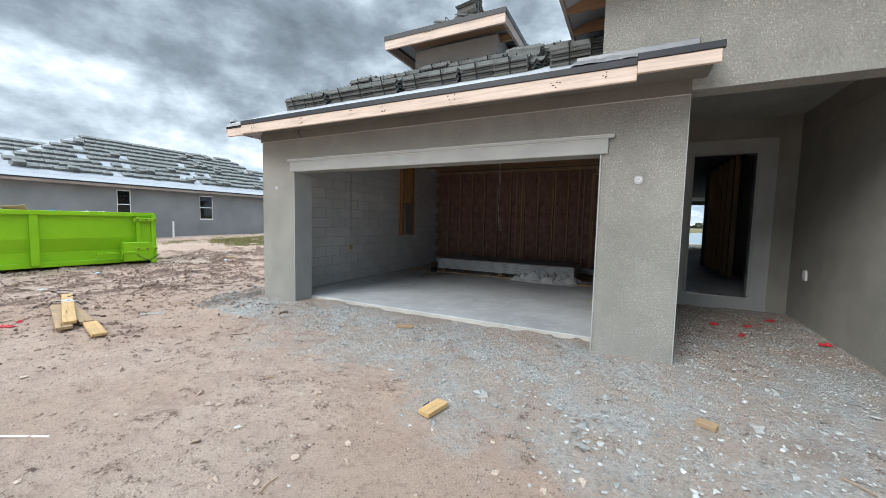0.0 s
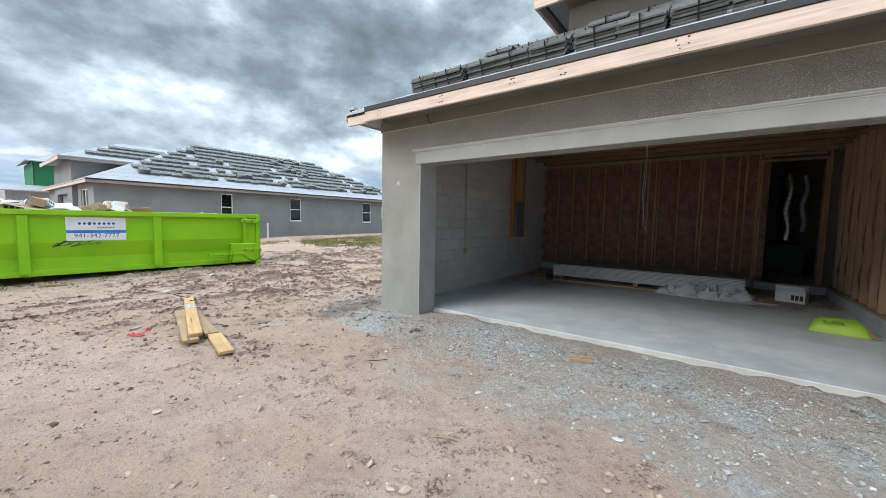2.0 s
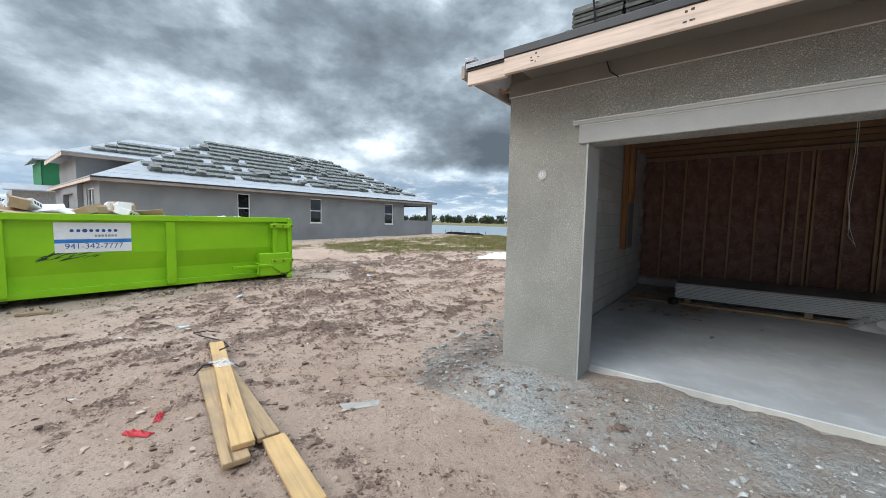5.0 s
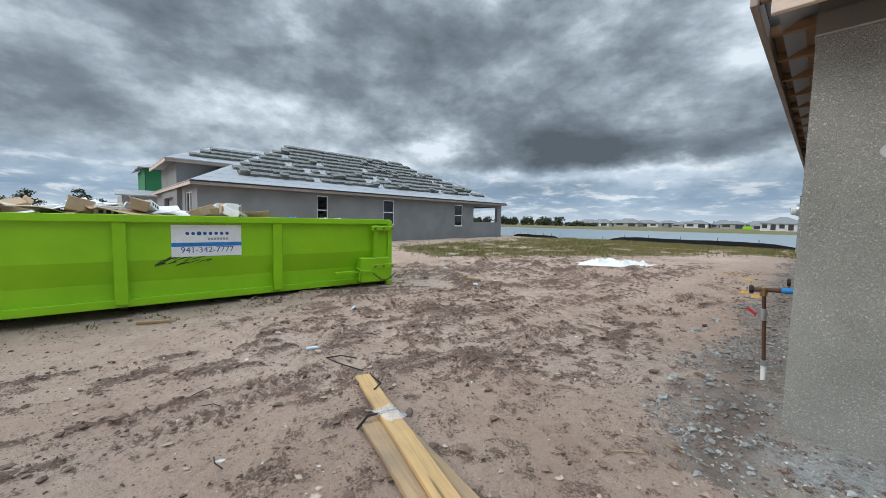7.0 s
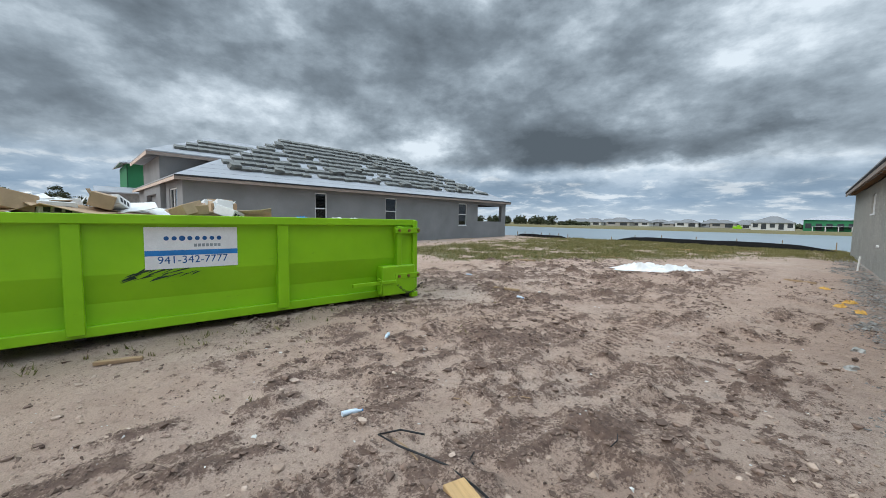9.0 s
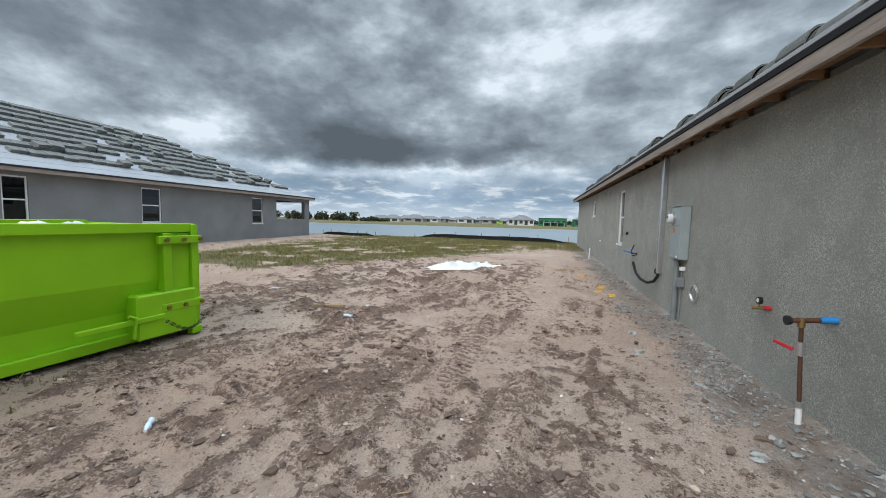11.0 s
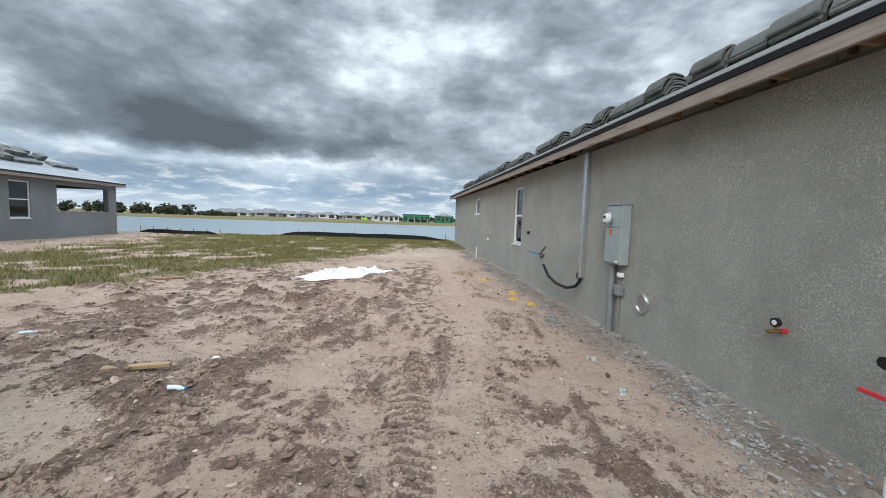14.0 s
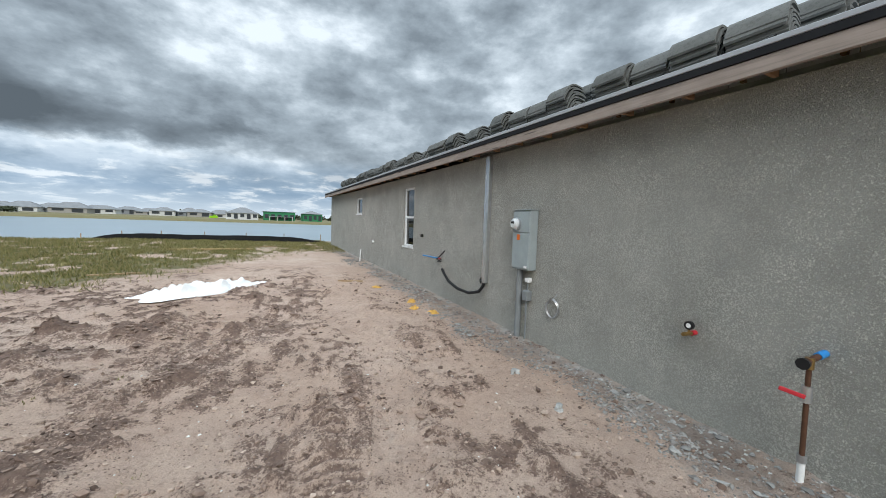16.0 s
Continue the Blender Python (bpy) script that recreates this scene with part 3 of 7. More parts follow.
    turf = M.ramp(M.noise(3.5, 6, 0.7), [(0.34, (0.15, 0.118, 0.068)), (0.52, (0.112, 0.112, 0.038)), (0.7, (0.175, 0.157, 0.068))])
    gr = M.ramp(M.math("ADD", M.attr("grass"), M.math("MULTIPLY", M.math("SUBTRACT", M.noise(2.2, 6, 0.7), 0.5), 0.8)), [(0.35, 0.0), (0.75, 0.9)])
    M.base(M.mix(gr, c, turf))
    h = M.math("ADD", M.math("MULTIPLY", M.noise(70, 5, 0.75), 0.7), M.math("MULTIPLY", M.noise(11, 5, 0.65), 0.9))
    h = M.math("ADD", h, M.math("MULTIPLY", M.math("MULTIPLY", M.noise(24, 5, 0.75), gm), 0.8))
    M.bump(h, 1.0, 0.04)
    return M.mat


ground_me.materials.append(ground_mat())
tagged(new("ground", ground_me), "pinkish sandy building-site ground with ruts and clods", "ground", kind="structure")


def gz(x, y):
    return float(ground_fields(np.array([float(x)]), np.array([float(y)]))[0][0])


# ---- lake ----


def water_mat():
    M = Mat("lake_water", 0.28)
    M.bsdf.inputs["Specular IOR Level"].default_value = 0.6
    M.base(M.ramp(M.noise(0.05, 4), [(0.3, (0.20, 0.25, 0.28)), (0.7, (0.25, 0.30, 0.33))]))
    M.bump(M.noise(1.6, 4, 0.6, M.stretch(1, 3.0, 1)), 0.2, 0.03)
    return M.mat


bm = bmesh.new()
bmesh.ops.create_grid(bm, x_segments=20, y_segments=8, size=1)
for v in bm.verts:
    v.co = Vector((v.co.x * 175, 91 + v.co.y * 64, LAKE_Z))
single("water", bm, water_mat(), I4, "grey rippled lake behind the building lots", "lake", kind="structure")

# ---- the unfinished house ----
FRONT, SIDE, REAR = 4.40, -5.83, 25.1
RIGHT_PIER = 0.46
EAVE_Y, EAVE_X, EAVE_Z = 3.86, -6.02, 2.87
SLOPE = 0.5
house = thing("house", pose(0, 12, 0.1), "unfinished grey stucco house with an open garage", "house", placed=True)

bm = bmesh.new()
wall_mesh(bm, "x", FRONT, FRONT + 0.24, SIDE, RIGHT_PIER, -0.3, 2.876, [(-5.05, -0.32, -0.4, 2.315)])
part("front_wall", bm, STUCCO, house, "grey knock-down stucco garage front")
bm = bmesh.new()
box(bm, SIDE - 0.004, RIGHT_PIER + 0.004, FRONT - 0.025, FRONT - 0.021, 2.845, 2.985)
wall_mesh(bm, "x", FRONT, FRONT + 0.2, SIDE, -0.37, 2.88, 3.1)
part("frieze", bm, FRIEZE_SHADE, house, "smooth stucco band under the eave, darkened for its shade")
bm = bmesh.new()
box(bm, -5.12, -0.255, FRONT - 0.03, FRONT - 0.001, 2.315, 2.475, 0.006)
band = part("header_band", bm, STUCCO_SMOOTH, house, "smooth stucco band over the garage opening")
bm = bmesh.new()
box(bm, -5.17, -0.20, FRONT - 0.045, FRONT - 0.001, 2.478, 2.515, 0.005)
part("band_cap", bm, STUCCO_SMOOTH, band)
for nm, z, x0, x1, d in (("bead", 2.512, -5.17, -0.20, 0.05), ("bead", 2.472, -5.12, -0.255, 0.035), ("bead", 2.842, SIDE, RIGHT_PIER, 0.028)):
    bm = bmesh.new()
    box(bm, x0, x1, FRONT - d, FRONT - d + 0.008, z - 0.004, z + 0.006)
    part(nm, bm, BEAD, house, "pale plastic stucco bead")
bm = bmesh.new()
box(bm, RIGHT_PIER - 0.006, RIGHT_PIER + 0.004, FRONT - 0.006, FRONT + 0.004, 0.1, 4.0)
part("bead", bm, STUCCO_SMOOTH, house)
# smooth jamb and soffit lining of the garage opening
bm = bmesh.new()
box(bm, -5.05, -5.035, FRONT - 0.012, FRONT + 0.36, 0.1, 2.315)
part("jamb", bm, STUCCO_SMOOTH, house)
bm = bmesh.new()
box(bm, -0.335, -0.32, FRONT - 0.012, FRONT + 0.25, 0.1, 2.315)
part("jamb", bm, STUCCO_SMOOTH, house)

SIDE_HOLES = [(13.07, 13.80, 1.17, 2.70), (18.35, 19.30, 2.05, 2.68)]
bm = bmesh.new()
wall_mesh(bm, "y", SIDE, SIDE + 0.22, FRONT + 0.24, REAR - 0.2, -0.3, 2.98, SIDE_HOLES)
part("side_wall", bm, STUCCO, house, "long grey stucco side wall")
bm = bmesh.new()
wall_mesh(bm, "x", REAR - 0.2, REAR, SIDE, 8.0, -0.3, 2.98, [(1.2, 5.3, 0.38, 2.75)])
part("rear_wall", bm, STUCCO, house)
bm = bmesh.new()
wall_mesh(bm, "y", 7.8, 8.0, FRONT + 0.24, REAR - 0.2, -0.3, 2.98)
part("far_side_wall", bm, STUCCO, house)

# entry recess with its own walls, and the taller front over it
DOOR_Y, REC_X = 7.8, 2.33
bm = bmesh.new()
wall_mesh(bm, "y", RIGHT_PIER - 0.2, RIGHT_PIER, FRONT + 0.24, 10.8, -0.3, 3.35)
part("entry_wall", bm, STUCCO, house)
bm = bmesh.new()
wall_mesh(bm, "x", DOOR_Y, DOOR_Y + 0.2, RIGHT_PIER, REC_X, -0.3, 3.35, [(0.90, 1.835, 0.38, 2.82)])
part("entry_wall", bm, STUCCO, house, "shaded stucco wall round the entry door")
bm = bmesh.new()
wall_mesh(bm, "y", REC_X, REC_X + 0.2, FRONT + 0.24, 12.0, -0.3, 3.35)
part("entry_wall", bm, STUCCO, house)
bm = bmesh.new()
wall_mesh(bm, "x", FRONT, FRONT + 0.24, REC_X, 8.0, -0.3, 2.88)
part("front_wall", bm, STUCCO, house)
bm = bmesh.new()
wall_mesh(bm, "x", FRONT - 0.02, FRONT + 0.24, -0.36, 8.0, 2.88, 4.35)
part("tower_wall", bm, STUCCO, house, "stucco tower front above the entry")
bm = bmesh.new()
wall_mesh(bm, "y", -0.36, -0.14, FRONT + 0.24, 8.6, 3.0, 4.35)
part("tower_wall", bm, STUCCO, house)
bm = bmesh.new()
box(bm, RIGHT_PIER, REC_X, FRONT + 0.24, DOOR_Y, 3.35, 3.45)
part("entry_ceiling", bm, STUCCO_SMOOTH, house)
bm = bmesh.new()
slab(bm, [(-0.82, 3.9, 4.22), (8.4, 3.9, 4.22), (5.5, 6.6, 5.3), (2.0, 6.6, 5.3)], 0.1)
slab(bm, [(-0.82, 9.2, 4.22), (-0.82, 3.9, 4.22), (2.0, 6.6, 5.3)], 0.1)
part("tower_roof", bm, FELT, house)
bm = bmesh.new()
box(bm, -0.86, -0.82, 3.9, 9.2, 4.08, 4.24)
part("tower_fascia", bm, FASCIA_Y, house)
for k in range(9):
    bm = bmesh.new()
    box(bm, -0.82, -0.36, 4.2 + 0.55 * k, 4.24 + 0.55 * k, 4.06, 4.2)
    part("rafter", bm, RAFTER_SHADE, house)

# main roof deck in felt: front slope, side slope, back slope
RX, RY0 = 0.9, EAVE_Y + 7.0
RZ = 3.05
TOP = RZ + SLOPE * 7.0
RYE = REAR + 0.25 - 7.0
bm = bmesh.new()
slab(bm, [(EAVE_X, EAVE_Y, RZ), (0.60, EAVE_Y, RZ), (0.60, FRONT + 0.2, RZ + SLOPE * (FRONT + 0.2 - EAVE_Y)), (-0.15, FRONT + 0.2, RZ + SLOPE * (FRONT + 0.2 - EAVE_Y)), (-0.15, 9.5, RZ + SLOPE * (9.5 - EAVE_Y)), (-0.15, EAVE_Y + 5.95, RZ + SLOPE * 5.95)], 0.04)
slab(bm, [(EAVE_X, REAR + 0.25, RZ), (EAVE_X, EAVE_Y, RZ), (RX, RY0, TOP), (RX, RYE, TOP)], 0.03)
slab(bm, [(8.2, REAR + 0.25, RZ), (EAVE_X, REAR + 0.25, RZ), (RX, RYE, TOP)], 0.04)
slab(bm, [(8.2, EAVE_Y + 0.5, RZ), (8.2, REAR + 0.25, RZ), (RX, RYE, TOP), (RX, RY0, TOP)], 0.04)
roof = part("roof", bm, FELT, house, "roof deck covered in white underlayment")


def eave(name, x0, x1, y0, y1, z0, z1, mat, lab=""):
    bm = bmesh.new()
    box(bm, x0, x1, y0, y1, z0, z1, 0.004)
    return part(name, bm, mat, house, lab)


eave("fascia", -5.62, -0.02, EAVE_Y, EAVE_Y + 0.04, EAVE_Z, EAVE_Z + 0.135, FASCIA, "pinkish new timber fascia board")
eave("fascia", EAVE_X, -5.62, EAVE_Y + 0.03, EAVE_Y + 0.07, EAVE_Z - 0.005, EAVE_Z + 0.12, FASCIA, "pinkish new timber fascia board")
eave("fascia", -0.02, 0.60, EAVE_Y - 0.045, EAVE_Y - 0.005, EAVE_Z + 0.045, EAVE_Z + 0.155, FASCIA, "pinkish new timber fascia board")
eave("drip_edge", -5.62, -0.02, EAVE_Y - 0.012, EAVE_Y + 0.03, EAVE_Z + 0.135, EAVE_Z + 0.20, DRIP, "dark metal drip edge")
eave("drip_edge", EAVE_X - 0.01, -5.62, EAVE_Y + 0.018, EAVE_Y + 0.06, EAVE_Z + 0.12, EAVE_Z + 0.185, DRIP)
eave("drip_edge", -0.02, 0.62, EAVE_Y - 0.057, EAVE_Y - 0.015, EAVE_Z + 0.155, EAVE_Z + 0.215, DRIP)
INK = simple("stamp_ink", (0.10, 0.07, 0.06), 0.8)
rs = random.Random(3)
for k, px in enumerate((-5.35, -4.3, -3.4, -2.85, -1.9, -0.75, -0.3)):
    bm = bmesh.new()
    for q in range(5):
        qx, qz = px + rs.uniform(-0.05, 0.05), EAVE_Z + rs.uniform(0.03, 0.11)
        box(bm, qx, qx + rs.uniform(0.008, 0.025), EAVE_Y - 0.0015, EAVE_Y - 0.0003, qz, qz + rs.uniform(0.006, 0.016))
    part("stamp", bm, INK, house, "dark unreadable timber stamp")["kind"] = "stuff"
SX = EAVE_X - 0.11
y = EAVE_Y + 0.08
while y < REAR + 0.2:
    y2 = min(y + 4.88, REAR + 0.25)
    eave("fascia", SX, SX + 0.04, y + 0.002, y2 - 0.002, EAVE_Z + 0.095, EAVE_Z + 0.215, FASCIA_Y, "darker pinkish timber fascia board")
    y = y2
eave("drip_edge", SX - 0.012, SX + 0.03, EAVE_Y + 0.16, REAR + 0.25, EAVE_Z + 0.215, EAVE_Z + 0.275, BLACKDRIP, "black metal drip edge")
eave("felt_edge", SX - 0.016, SX + 0.09, EAVE_Y + 0.16, REAR + 0.25, EAVE_Z + 0.276, EAVE_Z + 0.318, FELT, "white edge of the roof underlayment")
# sheathing between the rafters, its colour darkened as eave shade
eave("soffit_board", SX + 0.042, SIDE - 0.001, FRONT + 0.30, REAR, EAVE_Z + 0.207, EAVE_Z + 0.214, RAFTER_SHADE, "sheathing boards over the open eave, darkened for its shade")
eave("bead", SIDE - 0.008, SIDE - 0.001, FRONT + 0.56, FRONT + 0.57, 2.86, EAVE_Z + 0.097, BEAD)
eave("bead", SIDE - 0.008, SIDE - 0.001, FRONT, FRONT + 0.559, 2.845, 2.855, BEAD)
# open eaves: blocking and rafter tails
for k in range(37):
    yy = EAVE_Y + 0.15 + 0.6 * k
    if yy < REAR + 0.2:
        eave("rafter", SX + 0.04, SIDE - 0.001 if yy > FRONT else SIDE + 0.4, yy, yy + 0.038, EAVE_Z + 0.135, EAVE_Z + 0.205, RAFTER_SHADE)
# front soffit, in the same stucco darkened for eave shade
eave("soffit_board", -5.6, 0.58, EAVE_Y + 0.07, FRONT - 0.01, EAVE_Z + 0.115, EAVE_Z + 0.125, FRIEZE_SHADE)

# lead flashing where the roof meets the tower
eave("flashing", -0.62, 0.50, FRONT - 0.055, FRONT - 0.022, 3.30, 3.355, simple("grey_flashing", (0.26, 0.265, 0.275), 0.4, 0.5), "dark metal flashing against the tower")
bm = bmesh.new()
bmesh.ops.create_grid(bm, x_segments=30, y_segments=8, size=0.5)
for v in bm.verts:
    px, py = -0.10 + v.co.x * 1.1, FRONT - 0.21 + v.co.y * 0.3
    v.co = Vector((px, py, RZ + SLOPE * (py - EAVE_Y) + 0.012 + 0.035 * abs(noise.noise(Vector((px * 6, py * 7, 3))))))
bmesh.ops.solidify(bm, geom=bm.faces[:], thickness=0.003)
part("flashing", bm, simple("crumpled_flashing", (0.30, 0.305, 0.315), 0.45, 0.3), house, "crumpled flashing on the felt")
# raised box over the garage roof
DX0, DX1, DY, DZ = -3.36, -1.92, 5.45, 4.27
bm = bmesh.new()
wall_mesh(bm, "x", DY, DY + 0.15, DX0, DX1, 3.3, DZ + 0.1)
dormer = part("dormer", bm, STUCCO_SMOOTH, house, "small stuccoed box rising from the roof")
bm = bmesh.new()
wall_mesh(bm, "y", DX1 - 0.15, DX1, DY + 0.15, DY + 2.4, 3.3, DZ + 0.1)
part("dormer_side", bm, STUCCO_SMOOTH, dormer)
bm = bmesh.new()
wall_mesh(bm, "y", DX0, DX0 + 0.15, DY + 0.15, DY + 2.4, 3.3, DZ + 0.1)
part("dormer_side", bm, STUCCO_SMOOTH, dormer)
E0, E1, EF = DX0 - 0.30, DX1 + 0.25, DY - 0.45
bm = bmesh.new()
slab(bm, [(E0, EF, DZ + 0.18), (E1, EF, DZ + 0.18), (E1 - 0.9, EF + 1.3, DZ + 0.5), (E0 + 0.9, EF + 1.3, DZ + 0.5)], 0.03)
slab(bm, [(E1, EF, DZ + 0.18), (E1, DY + 2.6, DZ + 0.18), (E1 - 0.9, DY + 2.6, DZ + 0.5), (E1 - 0.9, EF + 1.3, DZ + 0.5)], 0.03)
slab(bm, [(E0, DY + 2.6, DZ + 0.18), (E0, EF, DZ + 0.18), (E0 + 0.9, EF + 1.3, DZ + 0.5), (E0 + 0.9, DY + 2.6, DZ + 0.5)], 0.03)
part("dormer_roof", bm, FELT, dormer)
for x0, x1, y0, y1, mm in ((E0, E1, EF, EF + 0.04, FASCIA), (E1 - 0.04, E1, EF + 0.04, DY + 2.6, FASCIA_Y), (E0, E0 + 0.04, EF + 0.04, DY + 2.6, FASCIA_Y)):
    bm = bmesh.new()
    box(bm, x0, x1, y0, y1, DZ, DZ + 0.13)
    part("dormer_fascia", bm, mm, dormer)
    bm = bmesh.new()
    box(bm, x0 - 0.01, x1 + 0.01, y0 - 0.01, y1 + 0.01, DZ + 0.13, DZ + 0.2)
    part("drip_edge", bm, DRIP, dormer)
for k in range(6):
    bm = bmesh.new()
    box(bm, DX1, E1 - 0.04, EF + 0.1 + 0.45 * k, EF + 0.14 + 0.45 * k, DZ + 0.02, DZ + 0.13)
    part("rafter", bm, RAFTER_SHADE, dormer)
bm = bmesh.new()
box(bm, DX0, E1 - 0.04, EF + 0.05, DY - 0.001, DZ + 0.125, DZ + 0.135)
part("soffit_board", bm, RAFTER_SHADE, dormer)

# garage: slab, block wall, framed walls, ceiling framing
SLAB = 0.17
bm = bmesh.new()
box(bm, -5.66, 0.26, FRONT + 0.36, 10.6, -0.2, SLAB, 0.012)
part("garage_floor", bm, CONCRETE, house, "dusty grey concrete garage slab")
bm = bmesh.new()
lip = []
for k in range(190):
    px = -5.034 + 4.698 * k / 189
    w = noise.noise(Vector((px * 2.3, 0, 7))) + 0.6 * noise.noise(Vector((px * 9, 3, 7)))
    c = 0.018 * noise.noise(Vector((px * 14, 1, 2)))
    lip.append([bm.verts.new(p) for p in ((px, FRONT - 0.13 + 0.06 * w, -0.15), (px, FRONT - 0.10 + 0.06 * w, 0.055 + 0.03 * w + c), (px, FRONT - 0.02 + 0.04 * w, SLAB - 0.075 + 0.012 * w + c), (px, FRONT + 0.14, SLAB - 0.055 + 0.5 * c), (px, FRONT + 0.30, SLAB - 0.05 + 0.4 * c), (px, FRONT + 0.358, SLAB - 0.006), (px, FRONT + 0.358, -0.15))])
for a, b in zip(lip, lip[1:]):
    for q in range(6):
        bm.faces.new((a[q], b[q], b[q + 1], a[q + 1]))
part("slab_edge", bm, concrete_mat("chipped_concrete", (0.40, 0.375, 0.335)), house, "chipped pale concrete edge")
BACK = 10.6
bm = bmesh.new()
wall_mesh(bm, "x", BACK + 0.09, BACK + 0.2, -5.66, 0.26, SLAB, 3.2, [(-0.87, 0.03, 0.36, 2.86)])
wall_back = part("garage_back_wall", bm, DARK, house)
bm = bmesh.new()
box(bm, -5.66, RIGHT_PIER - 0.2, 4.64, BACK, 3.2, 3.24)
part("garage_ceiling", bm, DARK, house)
# house floor beyond
bm = bmesh.new()
box(bm, -5.66, 7.8, BACK + 0.2, REAR - 0.2, 0.0, 0.36)
box(bm, RIGHT_PIER + 0.0, 7.8, DOOR_Y + 0.2, BACK + 0.2, 0.0, 0.36)
part("house_floor", bm, CONCRETE, house)
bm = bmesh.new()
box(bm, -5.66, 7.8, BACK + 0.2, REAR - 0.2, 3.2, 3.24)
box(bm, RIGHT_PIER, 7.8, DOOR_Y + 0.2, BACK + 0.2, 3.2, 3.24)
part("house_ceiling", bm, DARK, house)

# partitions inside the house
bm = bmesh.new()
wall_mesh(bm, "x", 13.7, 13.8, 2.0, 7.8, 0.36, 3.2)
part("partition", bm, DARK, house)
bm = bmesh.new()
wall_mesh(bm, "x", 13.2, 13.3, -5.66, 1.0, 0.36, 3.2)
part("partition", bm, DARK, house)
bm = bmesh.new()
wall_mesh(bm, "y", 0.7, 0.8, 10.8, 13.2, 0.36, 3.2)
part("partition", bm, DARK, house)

# ---- neighbouring house across the lot ----
NX = -24.5
neighbour = thing("neighbouring_house", pose(-31, 15, 0.2), "grey stucco house with tile stacks on its white roof", "house", placed=True)
NHOLES = [(9.68, 10.32, 1.30, 2.84), (13.92, 14.76, 1.32, 2.82), (20.18, 21.05, 1.27, 2.80), (22.25, 25.2, 1.58, 2.78)]
bm = bmesh.new()
wall_mesh(bm, "y", NX - 0.22, NX, 4.3, 25.75, -0.3, 3.0, NHOLES)
part("side_wall", bm, NEIGH_STUCCO, neighbour)
bm = bmesh.new()
wall_mesh(bm, "x", 4.3, 4.5, -36.9, NX - 0.22, -0.3, 3.0, [(-27.2, -25.6, 0.9, 2.75)])
part("front_wall", bm, NEIGH_STUCCO, neighbour)
bm = bmesh.new()
wall_mesh(bm, "x", 25.55, 25.75, -36.9, NX - 0.22, -0.3, 3.0, [(-33.0, -25.0, 0.4, 2.78)])
part("rear_wall", bm, NEIGH_STUCCO, neighbour)
bm = bmesh.new()
wall_mesh(bm, "x", 22.0, 22.2, -36.9, NX - 0.22, -0.3, 3.0)
wall_mesh(bm, "y", -36.9, -36.7, 4.5, 25.55, -0.3, 3.0)
part("inner_wall", bm, NEIGH_STUCCO, neighbour)
NS, NZ, OV = 0.49, 3.16, 0.3
bx0, bx1, by0, by1 = -37.2, NX + OV, 4.0, 26.05
half = (bx1 - bx0) / 2
mx = (bx0 + bx1) / 2
bm = bmesh.new()
slab(bm, [(bx1, by0, NZ), (bx1, by1, NZ), (mx, by1 - half, NZ + NS * half), (mx, by0 + half, NZ + NS * half)], 0.05)
slab(bm, [(bx0, by1, NZ), (bx0, by0, NZ), (mx, by0 + half, NZ + NS * half), (mx, by1 - half, NZ + NS * half)], 0.05)
slab(bm, [(bx0, by0, NZ), (bx1, by0, NZ), (mx, by0 + half, NZ + NS * half)], 0.05)
slab(bm, [(bx1, by1, NZ), (bx0, by1, NZ), (mx, by1 - half, NZ + NS * half)], 0.05)
part("roof", bm, FELT, neighbour, "hip roof covered in white underlayment")
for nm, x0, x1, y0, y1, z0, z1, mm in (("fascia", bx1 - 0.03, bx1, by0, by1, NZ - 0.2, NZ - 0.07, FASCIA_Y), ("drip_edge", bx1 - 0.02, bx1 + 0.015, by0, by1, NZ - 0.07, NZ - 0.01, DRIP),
                                       ("fascia", bx0, bx1 - 0.03, by0, by0 + 0.03, NZ - 0.2, NZ - 0.07, FASCIA), ("fascia", bx0, bx1 - 0.03, by1 - 0.03, by1, NZ - 0.2, NZ - 0.07, FASCIA)):
    bm = bmesh.new()
    box(bm, x0, x1, y0, y1, z0, z1)
    part(nm, bm, mm, neighbour)
bm = bmesh.new()
box(bm, bx0 + 0.05, bx1 - 0.04, by0 + 0.04, by1 - 0.04, 3.0, 3.02)
part("ceiling", bm, DARK, neighbour)
# raised front tower
bm = bmesh.new()
wall_mesh(bm, "y", -28.2, -28.0, 4.1, 8.5, -0.2, 4.25)
wall_mesh(bm, "x", 4.1, 4.28, -33, -28.2, -0.2, 4.25, [(-32.2, -29.2, 0.2, 2.6)])
tower = part("tower", bm, NEIGH_STUCCO, neighbour, "taller stuccoed front tower")
bm = bmesh.new()
slab(bm, [(-33.5, 3.6, 4.4), (-27.5, 3.6, 4.4), (-30.5, 6.6, 5.75)], 0.05)
slab(bm, [(-27.5, 3.6, 4.4), (-27.5, 9.5, 4.4), (-30.5, 9.5, 5.75), (-30.5, 6.6, 5.75)], 0.05)
slab(bm, [(-33.5, 9.5, 4.4), (-33.5, 3.6, 4.4), (-30.5, 6.6, 5.75), (-30.5, 9.5, 5.75)], 0.05)
part("tower_roof", bm, FELT, tower)
for x0, x1, y0, y1, mm in ((-27.53, -27.5, 3.6, 9.5, FASCIA_Y), (-33.5, -27.53, 3.6, 3.63, FASCIA)):
    bm = bmesh.new()
    box(bm, x0, x1, y0, y1, 4.2, 4.34)
    part("fascia", bm, mm, tower)


